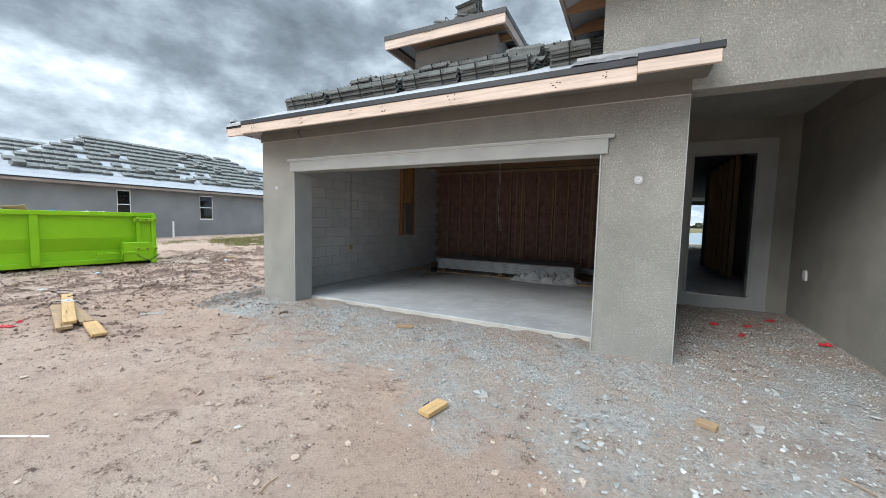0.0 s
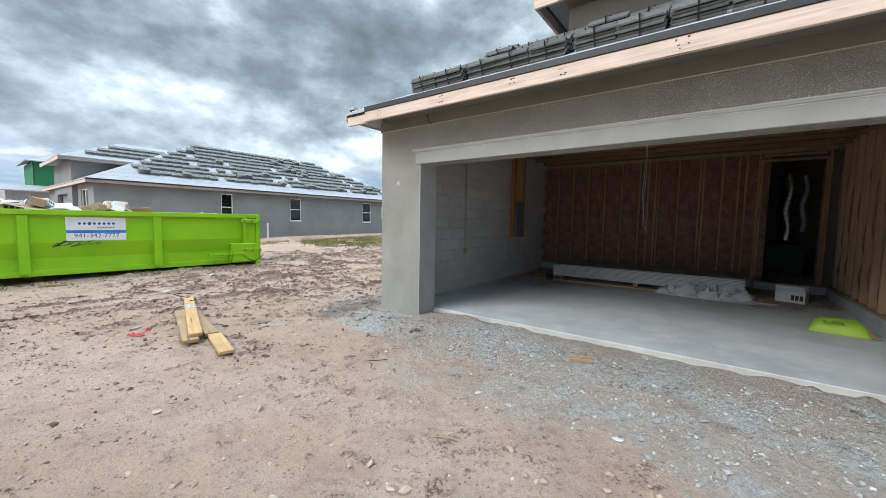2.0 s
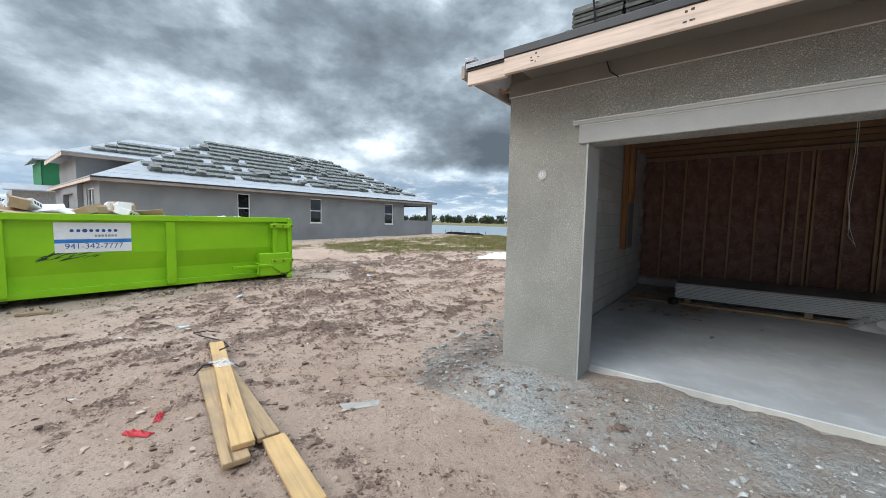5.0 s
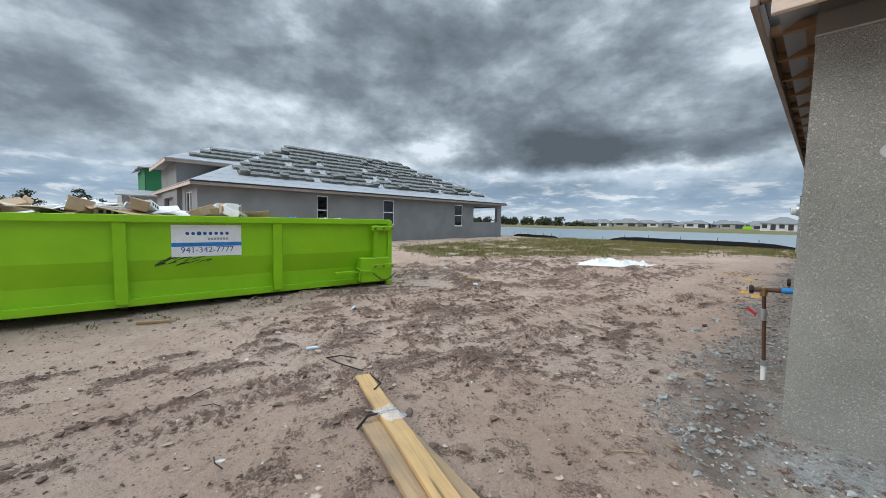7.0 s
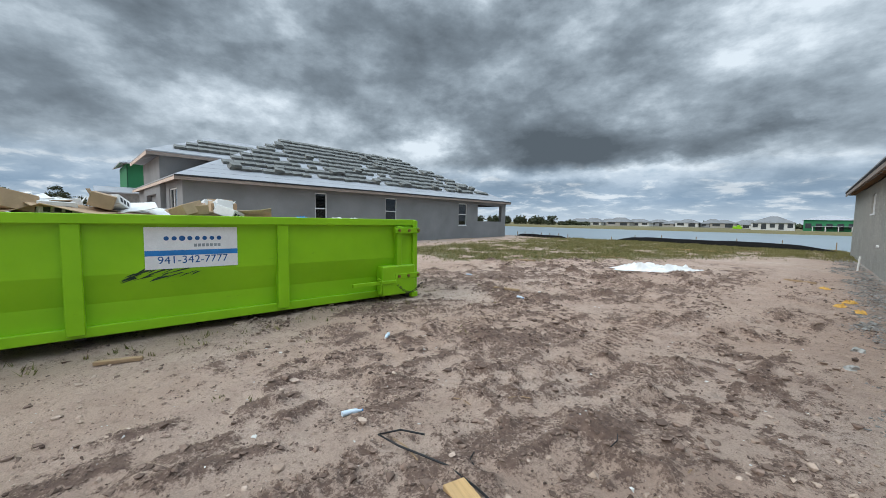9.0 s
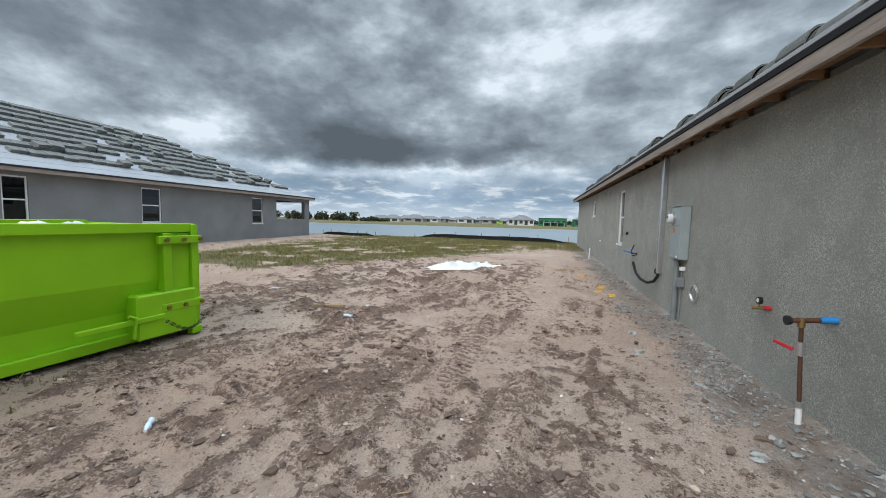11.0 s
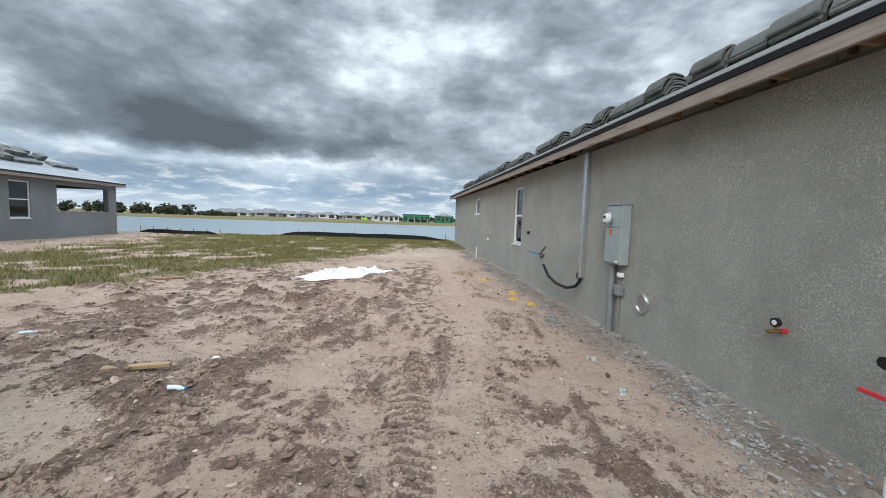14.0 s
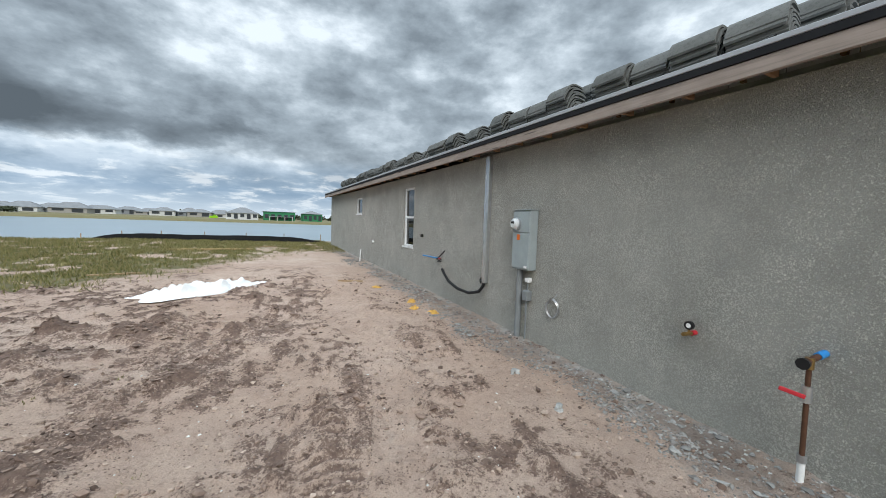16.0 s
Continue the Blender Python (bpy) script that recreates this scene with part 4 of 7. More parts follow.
def window(parent, axis, p, a0, a1, z0, z1, out, name="window", rail=True, glass=None):
    """A white vinyl sash window in an opening: frame, meeting rail, panes, sill; out is the side that faces the weather (+1 or -1)."""
    def bx(bm, u0, u1, d0, d1, za, zb, bev=0.0):
        lo, hi = sorted((p + out * d0, p + out * d1))
        if axis == "y":
            box(bm, lo, hi, u0, u1, za, zb, bev)
        else:
            box(bm, u0, u1, lo, hi, za, zb, bev)
    bm = bmesh.new()
    f = 0.05
    bx(bm, a0, a0 + f, -0.10, -0.04, z0, z1, 0.004)
    bx(bm, a1 - f, a1, -0.10, -0.04, z0, z1, 0.004)
    bx(bm, a0 + f, a1 - f, -0.10, -0.04, z1 - f, z1, 0.004)
    bx(bm, a0 + f, a1 - f, -0.10, -0.04, z0, z0 + f, 0.004)
    w = part(name, bm, VINYL, parent, "white vinyl sash window")
    if parent.name in PLACED:
        PLACED.add(w.name)
    zm = (z0 + z1) / 2
    if rail:
        bm = bmesh.new()
        bx(bm, a0 + f, a1 - f, -0.095, -0.055, zm - 0.025, zm + 0.025, 0.003)
        part("meeting_rail", bm, VINYL, w)
    for za, zb, d in (((z0 + f, zm - 0.025, -0.082), (zm + 0.025, z1 - f, -0.072)) if rail else ((z0 + f, z1 - f, -0.075),)):
        bm = bmesh.new()
        bx(bm, a0 + f, a1 - f, d - 0.004, d, za, zb)
        g = part("pane", bm, GLASS, w)
        g.visible_shadow = False
    bm = bmesh.new()
    bx(bm, a0 - 0.02, a1 + 0.02, -0.04, 0.02, z0 - 0.04, z0 - 0.001, 0.004)
    part("sill", bm, VINYL, w)
    return w


for a0, a1, z0, z1 in NHOLES[:3]:
    window(neighbour, "y", NX, a0, a1, z0, z1, 1)
for a0, a1, z0, z1 in SIDE_HOLES:
    window(house, "y", SIDE, a0, a1, z0, z1, -1, rail=z1 - z0 > 1)
for k in (0, 1):
    window(neighbour, "x", 4.3, -27.2 + 0.8 * k, -26.4 + 0.8 * k, 0.9, 2.75, -1)

# ---- green roll-off dumpster ----


def dumpster_mat():
    M = Mat("green_paint", 0.42)
    c = M.ramp(M.noise(1.2, 5), [(0.3, (0.225, 0.48, 0.006)), (0.7, (0.29, 0.58, 0.010))])
    scuff = M.ramp(M.noise(6, 6, 0.7, M.stretch(1, 0.35, 1.6)), [(0.66, 0.0), (0.74, 0.6)])
    M.base(M.mix(scuff, c, (0.10, 0.20, 0.02)))
    M.bump(M.noise(2.2, 4), 0.25, 0.02)
    return M.mat


GREEN = dumpster_mat()
STEEL = simple("dark_steel", (0.06, 0.055, 0.05), 0.6, 0.6)
# local axes: y along the long near face, its +x face towards the walk; origin at the near face's far end, on the ground
DL, DH, DW, KINK = 6.9, 1.46, 2.35, 0.66
dump_m = pose(-12.55, 5.80, 0.14, 0, 0, -4.5)
dumpster = thing("dumpster", dump_m, "lime green steel roll-off dumpster full of debris", "dumpster")


def dpart(name, boxes, mat=GREEN, parent=None, label="", bevel=0.006):
    bm = bmesh.new()
    for b in boxes:
        box(bm, *b, bevel)
    return part(name, bm, mat, parent or dumpster, label)


bm = bmesh.new()
prof = [(-0.075, DH - 0.02), (-0.075, KINK + 0.1), (-0.16, KINK - 0.24), (-0.16, 0.12)]
for sgn, xo in ((1, 0.0), (-1, -DW)):
    prev = None
    for (px, pz) in prof:
        a = bm.verts.new((xo + sgn * px, 0.0, pz))
        b = bm.verts.new((xo + sgn * px, -DL, pz))
        c = bm.verts.new((xo + sgn * (px - 0.05), 0.0, pz))
        d = bm.verts.new((xo + sgn * (px - 0.05), -DL, pz))
        if prev:
            pa, pb, pc, pd = prev
            bm.faces.new((pa, a, b, pb))
            bm.faces.new((pd, d, c, pc))
            bm.faces.new((pa, pc, c, a))
            bm.faces.new((pb, b, d, pd))
        prev = (a, b, c, d)
bmesh.ops.recalc_face_normals(bm, faces=bm.faces[:])
part("side_panel", bm, GREEN, dumpster)
dpart("floor", [(-DW + 0.16, -0.16, -DL, 0, 0.12, 0.18)])
dpart("end_panel", [(-DW + 0.1, -0.1, -DL, -DL + 0.06, 0.12, DH - 0.02)])
dpart("top_rail", [(-0.11, 0.0, -DL, 0.0, DH - 0.11, DH)])
dpart("top_rail", [(-DW, -DW + 0.11, -DL, 0.0, DH - 0.11, DH)])
dpart("bottom_rail", [(-0.17, -0.10, -DL, -0.02, 0.05, 0.17)])
dpart("bottom_rail", [(-DW + 0.1, -DW + 0.17, -DL, -0.02, 0.05, 0.17)])
for yy in (-2.40, -4.62):
    dpart("rib", [(-0.17, -0.02, yy - 0.08, yy + 0.08, 0.10, DH - 0.11)], bevel=0.01)
dpart("tailgate", [(-DW + 0.02, -0.02, 0.0, 0.07, 0.12, DH - 0.03)])

# ---- roof tile stacks ----


def tile_mesh(length=0.42, width=0.33, thick=0.018, wave=0.035):
    """One concrete roof tile with two low rolls across its width."""
    bm = bmesh.new()
    n = 12
    rings = []
    for k in range(n + 1):
        u = k / n
        zz = wave * max(0.0, math.sin(2 * math.pi * u * 2 - 0.6)) ** 1.3 if 0 < math.sin(2 * math.pi * u * 2 - 0.6) else 0.0
        xx = (u - 0.5) * width
        rings.append([bm.verts.new((xx, -length / 2, zz)), bm.verts.new((xx, length / 2, zz)), bm.verts.new((xx, length / 2, zz + thick)), bm.verts.new((xx, -length / 2, zz + thick))])
    for a, b in zip(rings, rings[1:]):
        for i in range(4):
            bm.faces.new((a[i], b[i], b[(i + 1) % 4], a[(i + 1) % 4]))
    bm.faces.new(list(reversed(rings[0])))
    bm.faces.new(rings[-1])
    bmesh.ops.recalc_face_normals(bm, faces=bm.faces[:])
    return mesh_of("tile", bm, TILE)


TILE_ME = tile_mesh()
BARREL_ME = tile_mesh(0.42, 0.31, 0.022, 0.0)
for v in BARREL_ME.vertices:
    v.co.z += 0.105 * math.cos(math.pi * v.co.x / 0.33)
BLACK = simple("black_plastic", (0.015, 0.015, 0.016), 0.5)
STEP = 0.032


def tile_stack(m, count, seed, label="strapped stack of grey concrete roof tiles", strap=True, barrel=False):
    """Tiles laid one on another, each a little out of line, with a strap round them."""
    rng = random.Random(seed)
    st = thing("roof_tile_stack", m, label, "roof tiles", "stacks of roof tiles on the unfinished roof")
    for k in range(count):
        t = part("tile", BARREL_ME if barrel else TILE_ME, None, st)
        t.matrix_basis = pose(rng.uniform(-0.010, 0.010) + (0.012 if k % 2 else -0.012), rng.uniform(-0.012, 0.012), k * STEP, 0, 0, rng.uniform(-1.5, 1.5))
    if strap:
        bm = bmesh.new()
        box(bm, -0.185, 0.185, -0.008, 0.008, count * STEP + 0.032, count * STEP + 0.035)
        box(bm, -0.188, -0.185, -0.008, 0.008, 0.0, count * STEP + 0.035)
        box(bm, 0.185, 0.188, -0.008, 0.008, 0.0, count * STEP + 0.035)
        part("strap", bm, BLACK, st, "black plastic strap")
    return st


TILT_R = math.degrees(math.atan(SLOPE))


def on_front(x, y, turn=0, lift=0.0, extra=0.0):
    return pose(x, y, RZ + SLOPE * (y - EAVE_Y) + lift, TILT_R + extra, 0, 0) @ pose(0, 0, 0.004, 0, 0, turn)


def on_side(x, y, turn=0, lift=0.0):
    return pose(x, y, RZ + SLOPE * (x - EAVE_X) + lift, 0, -TILT_R, 0) @ pose(0, 0, 0.004, 0, 0, turn)


rng = random.Random(4)
for k in range(9):
    tile_stack(on_front(-5.02 + 0.452 * k + rng.uniform(-0.02, 0.02), 4.62 + rng.uniform(-0.04, 0.04), 90 + rng.uniform(-5, 5)), 5, 10 + k)
for k in range(8):
    tile_stack(on_front(-4.15 + 0.455 * k + rng.uniform(-0.02, 0.02), 5.2 + rng.uniform(-0.03, 0.03), 90 + rng.uniform(-5, 5)), 6 if k % 3 else 7, 30 + k)
tile_stack(on_front(-0.72, 4.55, 97), 6, 51)
tile_stack(on_front(-0.55, 5.30, 88), 5, 52)
tile_stack(on_front(-1.22, 4.72, 60), 3, 53, strap=False)
lean = tile_stack(on_front(-1.32, 4.92, 84, 0.06, 28), 5, 54, "tipped pile of loose grey roof tiles", strap=False)
# on the small raised roof
for x, yy, c in ((-2.80, 5.55, 4), (-2.46, 5.6, 5)):
    tile_stack(pose(x, yy, DZ + 0.18 + 0.246 * (yy - EF) + 0.01, 14, 0, 90), c, 60 + c)
tile_stack(pose(-2.52, 5.65, DZ + 0.18 + 0.246 * (5.65 - EF) + 0.24, 14, 55, 80), 5, 66, "tipped stack of grey roof tiles")
# along the side slope
k = 0
yy = 5.0
while yy < 24.3:
    tile_stack(on_side(-5.83 + rng.uniform(-0.015, 0.015), yy, rng.uniform(-4, 4) + 90 * 0), 4, 100 + k, strap=k % 2 == 0)
    yy += 0.445 if rng.random() > 0.05 else 0.8
    k += 1
yy = 5.25
while yy < 23.8:
    if rng.random() > 0.12:
        tile_stack(on_side(-5.42 + rng.uniform(-0.03, 0.03), yy, rng.uniform(-8, 8)), rng.choice((8, 9, 10)), 200 + k, "loose stack of arched grey roof tiles", strap=False, barrel=True)
    yy += rng.choice((0.46, 0.5, 0.55, 0.85))
    k += 1

yy = 6.0
while yy < 22.5:
    tile_stack(on_side(-4.72 + rng.uniform(-0.03, 0.03), yy, rng.uniform(-8, 8)), rng.choice((6, 7)), 300 + k, "loose stack of arched grey roof tiles", strap=False, barrel=True)
    yy += rng.choice((0.46, 0.5, 0.7))
    k += 1

# roof vents on the side slope
GALV = simple("galvanised_steel", (0.55, 0.56, 0.57), 0.32, 0.85, vary=0.12, scale=12)
for yy, xx in ((12.6, -5.0), (17.2, -5.05), (18.4, -4.6), (21.0, -5.0)):
    v = thing("roof_vent", pose(xx, yy, RZ + SLOPE * (xx - EAVE_X)), "shiny galvanised gooseneck roof vent", "roof vent", "roof vents")
    bm = bmesh.new()
    tube(bm, [(0, 0, -0.05), (0, 0, 0.26), (-0.02, 0, 0.31), (-0.07, 0, 0.34), (-0.12, 0, 0.32), (-0.14, 0, 0.26)], 0.05, 12)
    part("neck", bm, GALV, v, smooth=True)
    bm = bmesh.new()
    box(bm, -0.16, 0.16, -0.16, 0.16, 0.0, 0.012, m=pose(0, 0, 0.02, 0, -TILT_R, 0))
    part("flashing", bm, GALV, v)

# the neighbour's stacks: strapped bundles seen from afar
bm = bmesh.new()
rings = []
for k in range(3):
    o = 0.008 * (k % 2)
    for inset, z in ((0.0, 0.001 + k * 0.042), (0.0, 0.032 + k * 0.042), (0.018, 0.033 + k * 0.042), (0.018, 0.042 + k * 0.042)):
        rings.append([bm.verts.new((sx * (0.17 - inset) + o, sy * (0.215 - inset), z)) for sx, sy in ((-1, -1), (1, -1), (1, 1), (-1, 1))])
for r0, r1 in zip(rings, rings[1:-2]):
    for k in range(4):
        bm.faces.new((r0[k], r0[(k + 1) % 4], r1[(k + 1) % 4], r1[k]))
bm.faces.new(list(reversed(rings[0])))
bm.faces.new(rings[-3])
for v in rings[-2] + rings[-1]:
    bm.verts.remove(v)
PACK = simple("pale_roof_tile", (0.20, 0.205, 0.195), 0.95, vary=0.3, scale=2.0, grain=30, bump=0.3)
STACK_ME = mesh_of("roof_tile_pack", bm, PACK)
N_TILT = math.degrees(math.atan(NS))
rng = random.Random(9)
for r in range(9):
    u = 1.05 + 0.64 * r
    yy = by0 + u + 0.35 + rng.uniform(0, 0.3) + (0.8 if r == 0 else 0)
    while yy < by1 - u - 0.55:
        if rng.random() > 0.03:
            zz = NZ + NS * u
            jit = rng.uniform(-0.05, 0.05)
            single("roof_tile_pack", STACK_ME, None, pose(bx1 - u + jit, yy, zz - NS * jit, 0, N_TILT, 0) @ pose(0, 0, 0.002, 0, 0, rng.uniform(-3, 3)), "bundle of grey concrete tiles on a white roof", "roof tiles", "tile bundles on the neighbouring roof")
            if rng.random() < 0.10:
                single("roof_tile_pack", STACK_ME, None, pose(bx1 - u + jit, yy, zz - NS * jit, 0, N_TILT, 0) @ pose(0.02, 0.05, 0.127, 0, 0, rng.uniform(-25, 25)), "bundle of grey concrete tiles on a white roof", "roof tiles", "tile bundles on the neighbouring roof")
        yy += 0.455 + (0.45 if rng.random() < 0.02 else 0) + rng.uniform(0, 0.02)
for k in range(33):
    yy = 4.1 + 0.45 * (k // 3) + 0.6 * (k % 3)
    xx = -28.15 - 0.62 * (k % 3)
    single("roof_tile_pack", STACK_ME, None, pose(xx, yy + 0.8, 4.4 + 0.45 * (-27.5 - xx), 0, 24.2, 0) @ pose(0, 0, 0.01, 0, 0, rng.uniform(-9, 9)), "bundle of grey concrete tiles on a white roof", "roof tiles", "tile bundles on the neighbouring roof")
for yy in (9.0, 12.8, 13.2, 17.4, 18.0):
    u = half - 0.35
    single("roof_tile_pack", STACK_ME, None, pose(bx1 - u, yy + 1.5, NZ + NS * u, 0, N_TILT, 0) @ pose(0, 0, 0.002, 0, 0, 10), "bundle of grey concrete tiles on a white roof", "roof tiles", "tile bundles on the neighbouring roof")

# ---- inside the garage ----


def batt_mat():
    M = Mat("insulation_batt", 0.95)
    n = M.noise(7, 7, 0.75, M.stretch(1, 1, 0.7), distortion=0.8)
    c = M.ramp(n, [(0.3, (0.15, 0.085, 0.068)), (0.5, (0.25, 0.15, 0.122)), (0.72, (0.42, 0.295, 0.25))])
    M.base(M.mix(M.ramp(M.noise(1.4, 3), [(0.4, 0.0), (0.7, 0.5)]), c, (0.19, 0.105, 0.085)))
    M.bump(M.noise(9, 5, 0.7), 0.8, 0.05)
    return M.mat


BATT = batt_mat()


def stud(x0, x1, y0, y1, z0, z1, name="stud", parent=None, mat=None):
    bm = bmesh.new()
    box(bm, x0, x1, y0, y1, z0, z1, 0.003)
    return part(name, bm, mat or LUMBER, parent or house)


def batt_mesh(w, h, seed):
    """A puffed insulation batt between two studs, in its own plane (x across, z up, bulging towards -y)."""
    bm = bmesh.new()
    bmesh.ops.create_grid(bm, x_segments=6, y_segments=22, size=0.5)
    for v in bm.verts:
        u, t = v.co.x + 0.5, v.co.y + 0.5
        puff = min(1, 5 * u, 5 * (1 - u)) * min(1, 14 * t, 14 * (1 - t))
        v.co = Vector(((u - 0.5) * w, -0.055 * puff * (0.5 + noise.noise(Vector((u * 3 + seed, t * 9, seed)))), t * h))
    return mesh_of("insulation_batt", bm, BATT, True)


BATTS = [batt_mesh(0.362, 2.62, s) for s in (1, 5, 9)]
ZB, ZT = SLAB + 0.23, 3.02
# low concrete kerb under the framed walls
bm = bmesh.new()
box(bm, -5.66, -0.93, BACK - 0.06, BACK + 0.09, SLAB - 0.05, ZB - 0.04, 0.008)
part("stem_wall", bm, CONCRETE, house)
bm = bmesh.new()
box(bm, -0.93, 0.14, BACK - 0.30, BACK + 0.20, SLAB - 0.05, 0.36, 0.008)
part("door_step", bm, CONCRETE, house)
bm = bmesh.new()
box(bm, 0.14, 0.262, 4.66, BACK + 0.09, SLAB - 0.05, ZB - 0.04, 0.008)
part("stem_wall", bm, CONCRETE, house)
stud(-5.655, -0.93, BACK - 0.01, BACK + 0.085, ZB - 0.04, ZB, "bottom_plate")
stud(-5.655, 0.25, BACK - 0.01, BACK + 0.085, ZT, ZT + 0.04, "top_plate")
stud(-5.655, 0.25, BACK - 0.012, BACK + 0.085, ZT + 0.042, ZT + 0.08, "top_plate")
xs = [-5.64 + 0.406 * k for k in range(12)] + [-3.02, -2.86, -1.92, -1.30]
for x in xs:
    stud(x, x + 0.038, BACK - 0.012, BACK + 0.085, ZB, ZT)
for k in range(12):
    b = part("insulation_batt", BATTS[k % 3], None, house, "brown insulation batt" if k == 0 else "")
    b.matrix_basis = pose(-5.415 + 0.406 * k, BACK + 0.055, ZB)
for x in (-0.97, -0.925, 0.04, 0.085):
    stud(x, x + 0.038, BACK - 0.015, BACK + 0.087, 0.36, 2.90 if x in (-0.925, 0.04) else ZT, "door_stud")
stud(-0.885, 0.04, BACK - 0.015, BACK + 0.087, 2.862, 2.90, "header")
stud(-0.885, 0.04, BACK - 0.013, BACK + 0.085, 2.96, 3.0, "header")
# right-hand framed wall
for k in range(14):
    y0 = 4.75 + 0.406 * k
    stud(0.17, 0.258, y0, y0 + 0.038, ZB, ZT)
    b = part("insulation_batt", BATTS[(k + 1) % 3], None, house)
    b.matrix_basis = pose(0.256, y0 + 0.222, ZB, 0, 0, -90)
stud(0.168, 0.258, 4.66, BACK - 0.02, ZT, ZT + 0.04, "top_plate")
stud(0.168, 0.258, 4.66, BACK - 0.02, ZB - 0.04, ZB - 0.001, "bottom_plate")
# ceiling trusses
for k in range(10):
    y0 = 4.9 + 0.61 * k
    stud(-5.65, 0.25, y0, y0 + 0.038, 3.105, 3.195, "truss_chord", mat=RAFTER_SHADE)
# concrete blocks of the side wall, laid in running bond
CM = mesh_of("block", (lambda b: (box(b, 0, 0.009, -0.1955, 0.1955, -0.0955, 0.0955, 0.002), b)[1])(bmesh.new()), BLOCK)
CM2 = mesh_of("block", (lambda b: (box(b, 0, 0.009, -0.0955, 0.0955, -0.0955, 0.0955, 0.002), b)[1])(bmesh.new()), BLOCK)
bm = bmesh.new()
box(bm, SIDE + 0.2205, SIDE + 0.226, 4.645, BACK - 0.01, SLAB - 0.02, 3.1)
block_wall = part("block_wall", bm, simple("mortar", (0.36, 0.36, 0.355), 0.95), house, "grey concrete block wall with thin mortar joints")
PLACED.add(block_wall.name)
for r in range(15):
    z = SLAB + 0.1 + 0.2 * r
    if z > 3.08:
        break
    k = 0
    y0 = 4.66
    while y0 < BACK - 0.25:
        w = 0.2 if (r % 2 and k == 0) else 0.4
        b = part("block", CM if w == 0.4 else CM2, None, block_wall)
        b.matrix_parent_inverse = I4
        b.matrix_basis = Matrix.Translation((SIDE + 0.225 + 0.0004 * ((r * 7 + k * 3) % 4) - 0.004, y0 + w / 2, z))
        y0 += w
        k += 1
IX = SIDE + 0.246
bm = bmesh.new()
box(bm, IX - 0.006, IX + 0.05, 4.66, BACK - 0.1, SLAB - 0.02, SLAB + 0.02, 0.012)
part("mortar_droppings", bm, concrete_mat("mortar_spill", (0.40, 0.40, 0.385)), house)

# electrical panel on its boards, with yellow cables above it
panel = thing("electrical_panel", pose(IX, 8.66, 1.14), "grey breaker panel on orange boards with yellow cables", "breaker panel")
for y0, y1 in ((-0.30, -0.21), (0.21, 0.30)):
    bm = bmesh.new()
    box(bm, 0, 0.09, y0, y1, 0, 1.94, 0.003)
    part("board", bm, wood_mat("orange_board", (0.36, 0.17, 0.075), "z", 0.1), panel, "orange-toned upright board")
bm = bmesh.new()
box(bm, 0.0, 0.10, -0.20, 0.20, 0.02, 0.88, 0.008)
part("cabinet", bm, simple("panel_grey", (0.20, 0.205, 0.21), 0.5), panel)
bm = bmesh.new()
box(bm, 0.10, 0.112, -0.17, 0.17, 0.06, 0.84, 0.006)
part("cover", bm, simple("panel_cover", (0.16, 0.165, 0.17), 0.45), panel)
CABLE = simple("yellow_cable", (0.42, 0.25, 0.09), 0.5)
for k in range(9):
    bm = bmesh.new()
    y0 = -0.16 + 0.04 * k
    tube(bm, [(0.05, y0, 0.88), (0.075, y0 + 0.01 * math.sin(k), 1.2), (0.06, y0 * 0.9, 1.6), (0.05, y0 * 0.8, 1.94)], 0.009, 6)
    part("cable", bm, CABLE, panel)
# conduit down to a switch box
cond = thing("conduit", pose(IX, 6.40, 0.88), "thin grey conduit with a yellow junction box", "conduit")
bm = bmesh.new()
tube(bm, [(0.02, 0, 0.08), (0.02, 0, 2.2)], 0.011, 8)
part("pipe", bm, GALV, cond)
bm = bmesh.new()
box(bm, 0, 0.045, -0.03, 0.03, 0, 0.10, 0.006)
part("box", bm, simple("box_yellow", (0.5, 0.36, 0.10), 0.5), cond)

# stack of drywall on strips of timber, with torn wrapping
DRY = simple("drywall_paper", (0.66, 0.665, 0.66), 0.85, vary=0.06)
GREYBOARD = simple("drywall_back", (0.38, 0.37, 0.35), 0.9, vary=0.1)
sx0, sx1, sy0, sy1 = -4.72, -1.12, 9.02, 10.22
stack = thing("drywall_stack", pose((sx0 + sx1) / 2, (sy0 + sy1) / 2, SLAB), "low stack of pale drywall sheets on timber strips", "drywall")
for k in range(11):
    bm = bmesh.new()
    o = 0.012 * math.sin(k * 2.3)
    box(bm, -1.8 + o, 1.8 + o, -0.6 + 0.5 * o, 0.6 + 0.5 * o, 0.085 + k * 0.0255, 0.085 + k * 0.0255 + 0.0215, 0.002)
    part("sheet", bm, DRY if k < 10 else GREYBOARD, stack)
for x in (-1.6, 0.0, 1.55):
    bm = bmesh.new()
    box(bm, x - 0.05, x + 0.05, -0.6, 0.62, 0.0, 0.083, 0.004)
    part("bearer", bm, wood_mat("bearer_wood", (0.35, 0.26, 0.18), "y"), stack)


def wrap_mat(name="clear_wrap", alpha=0.42):
    M = Mat(name, 0.25)
    M.bsdf.inputs["Alpha"].default_value = alpha
    M.base(M.ramp(M.noise(9, 4), [(0.3, (0.7, 0.71, 0.72)), (0.7, (0.92, 0.93, 0.94))]))
    return M.mat


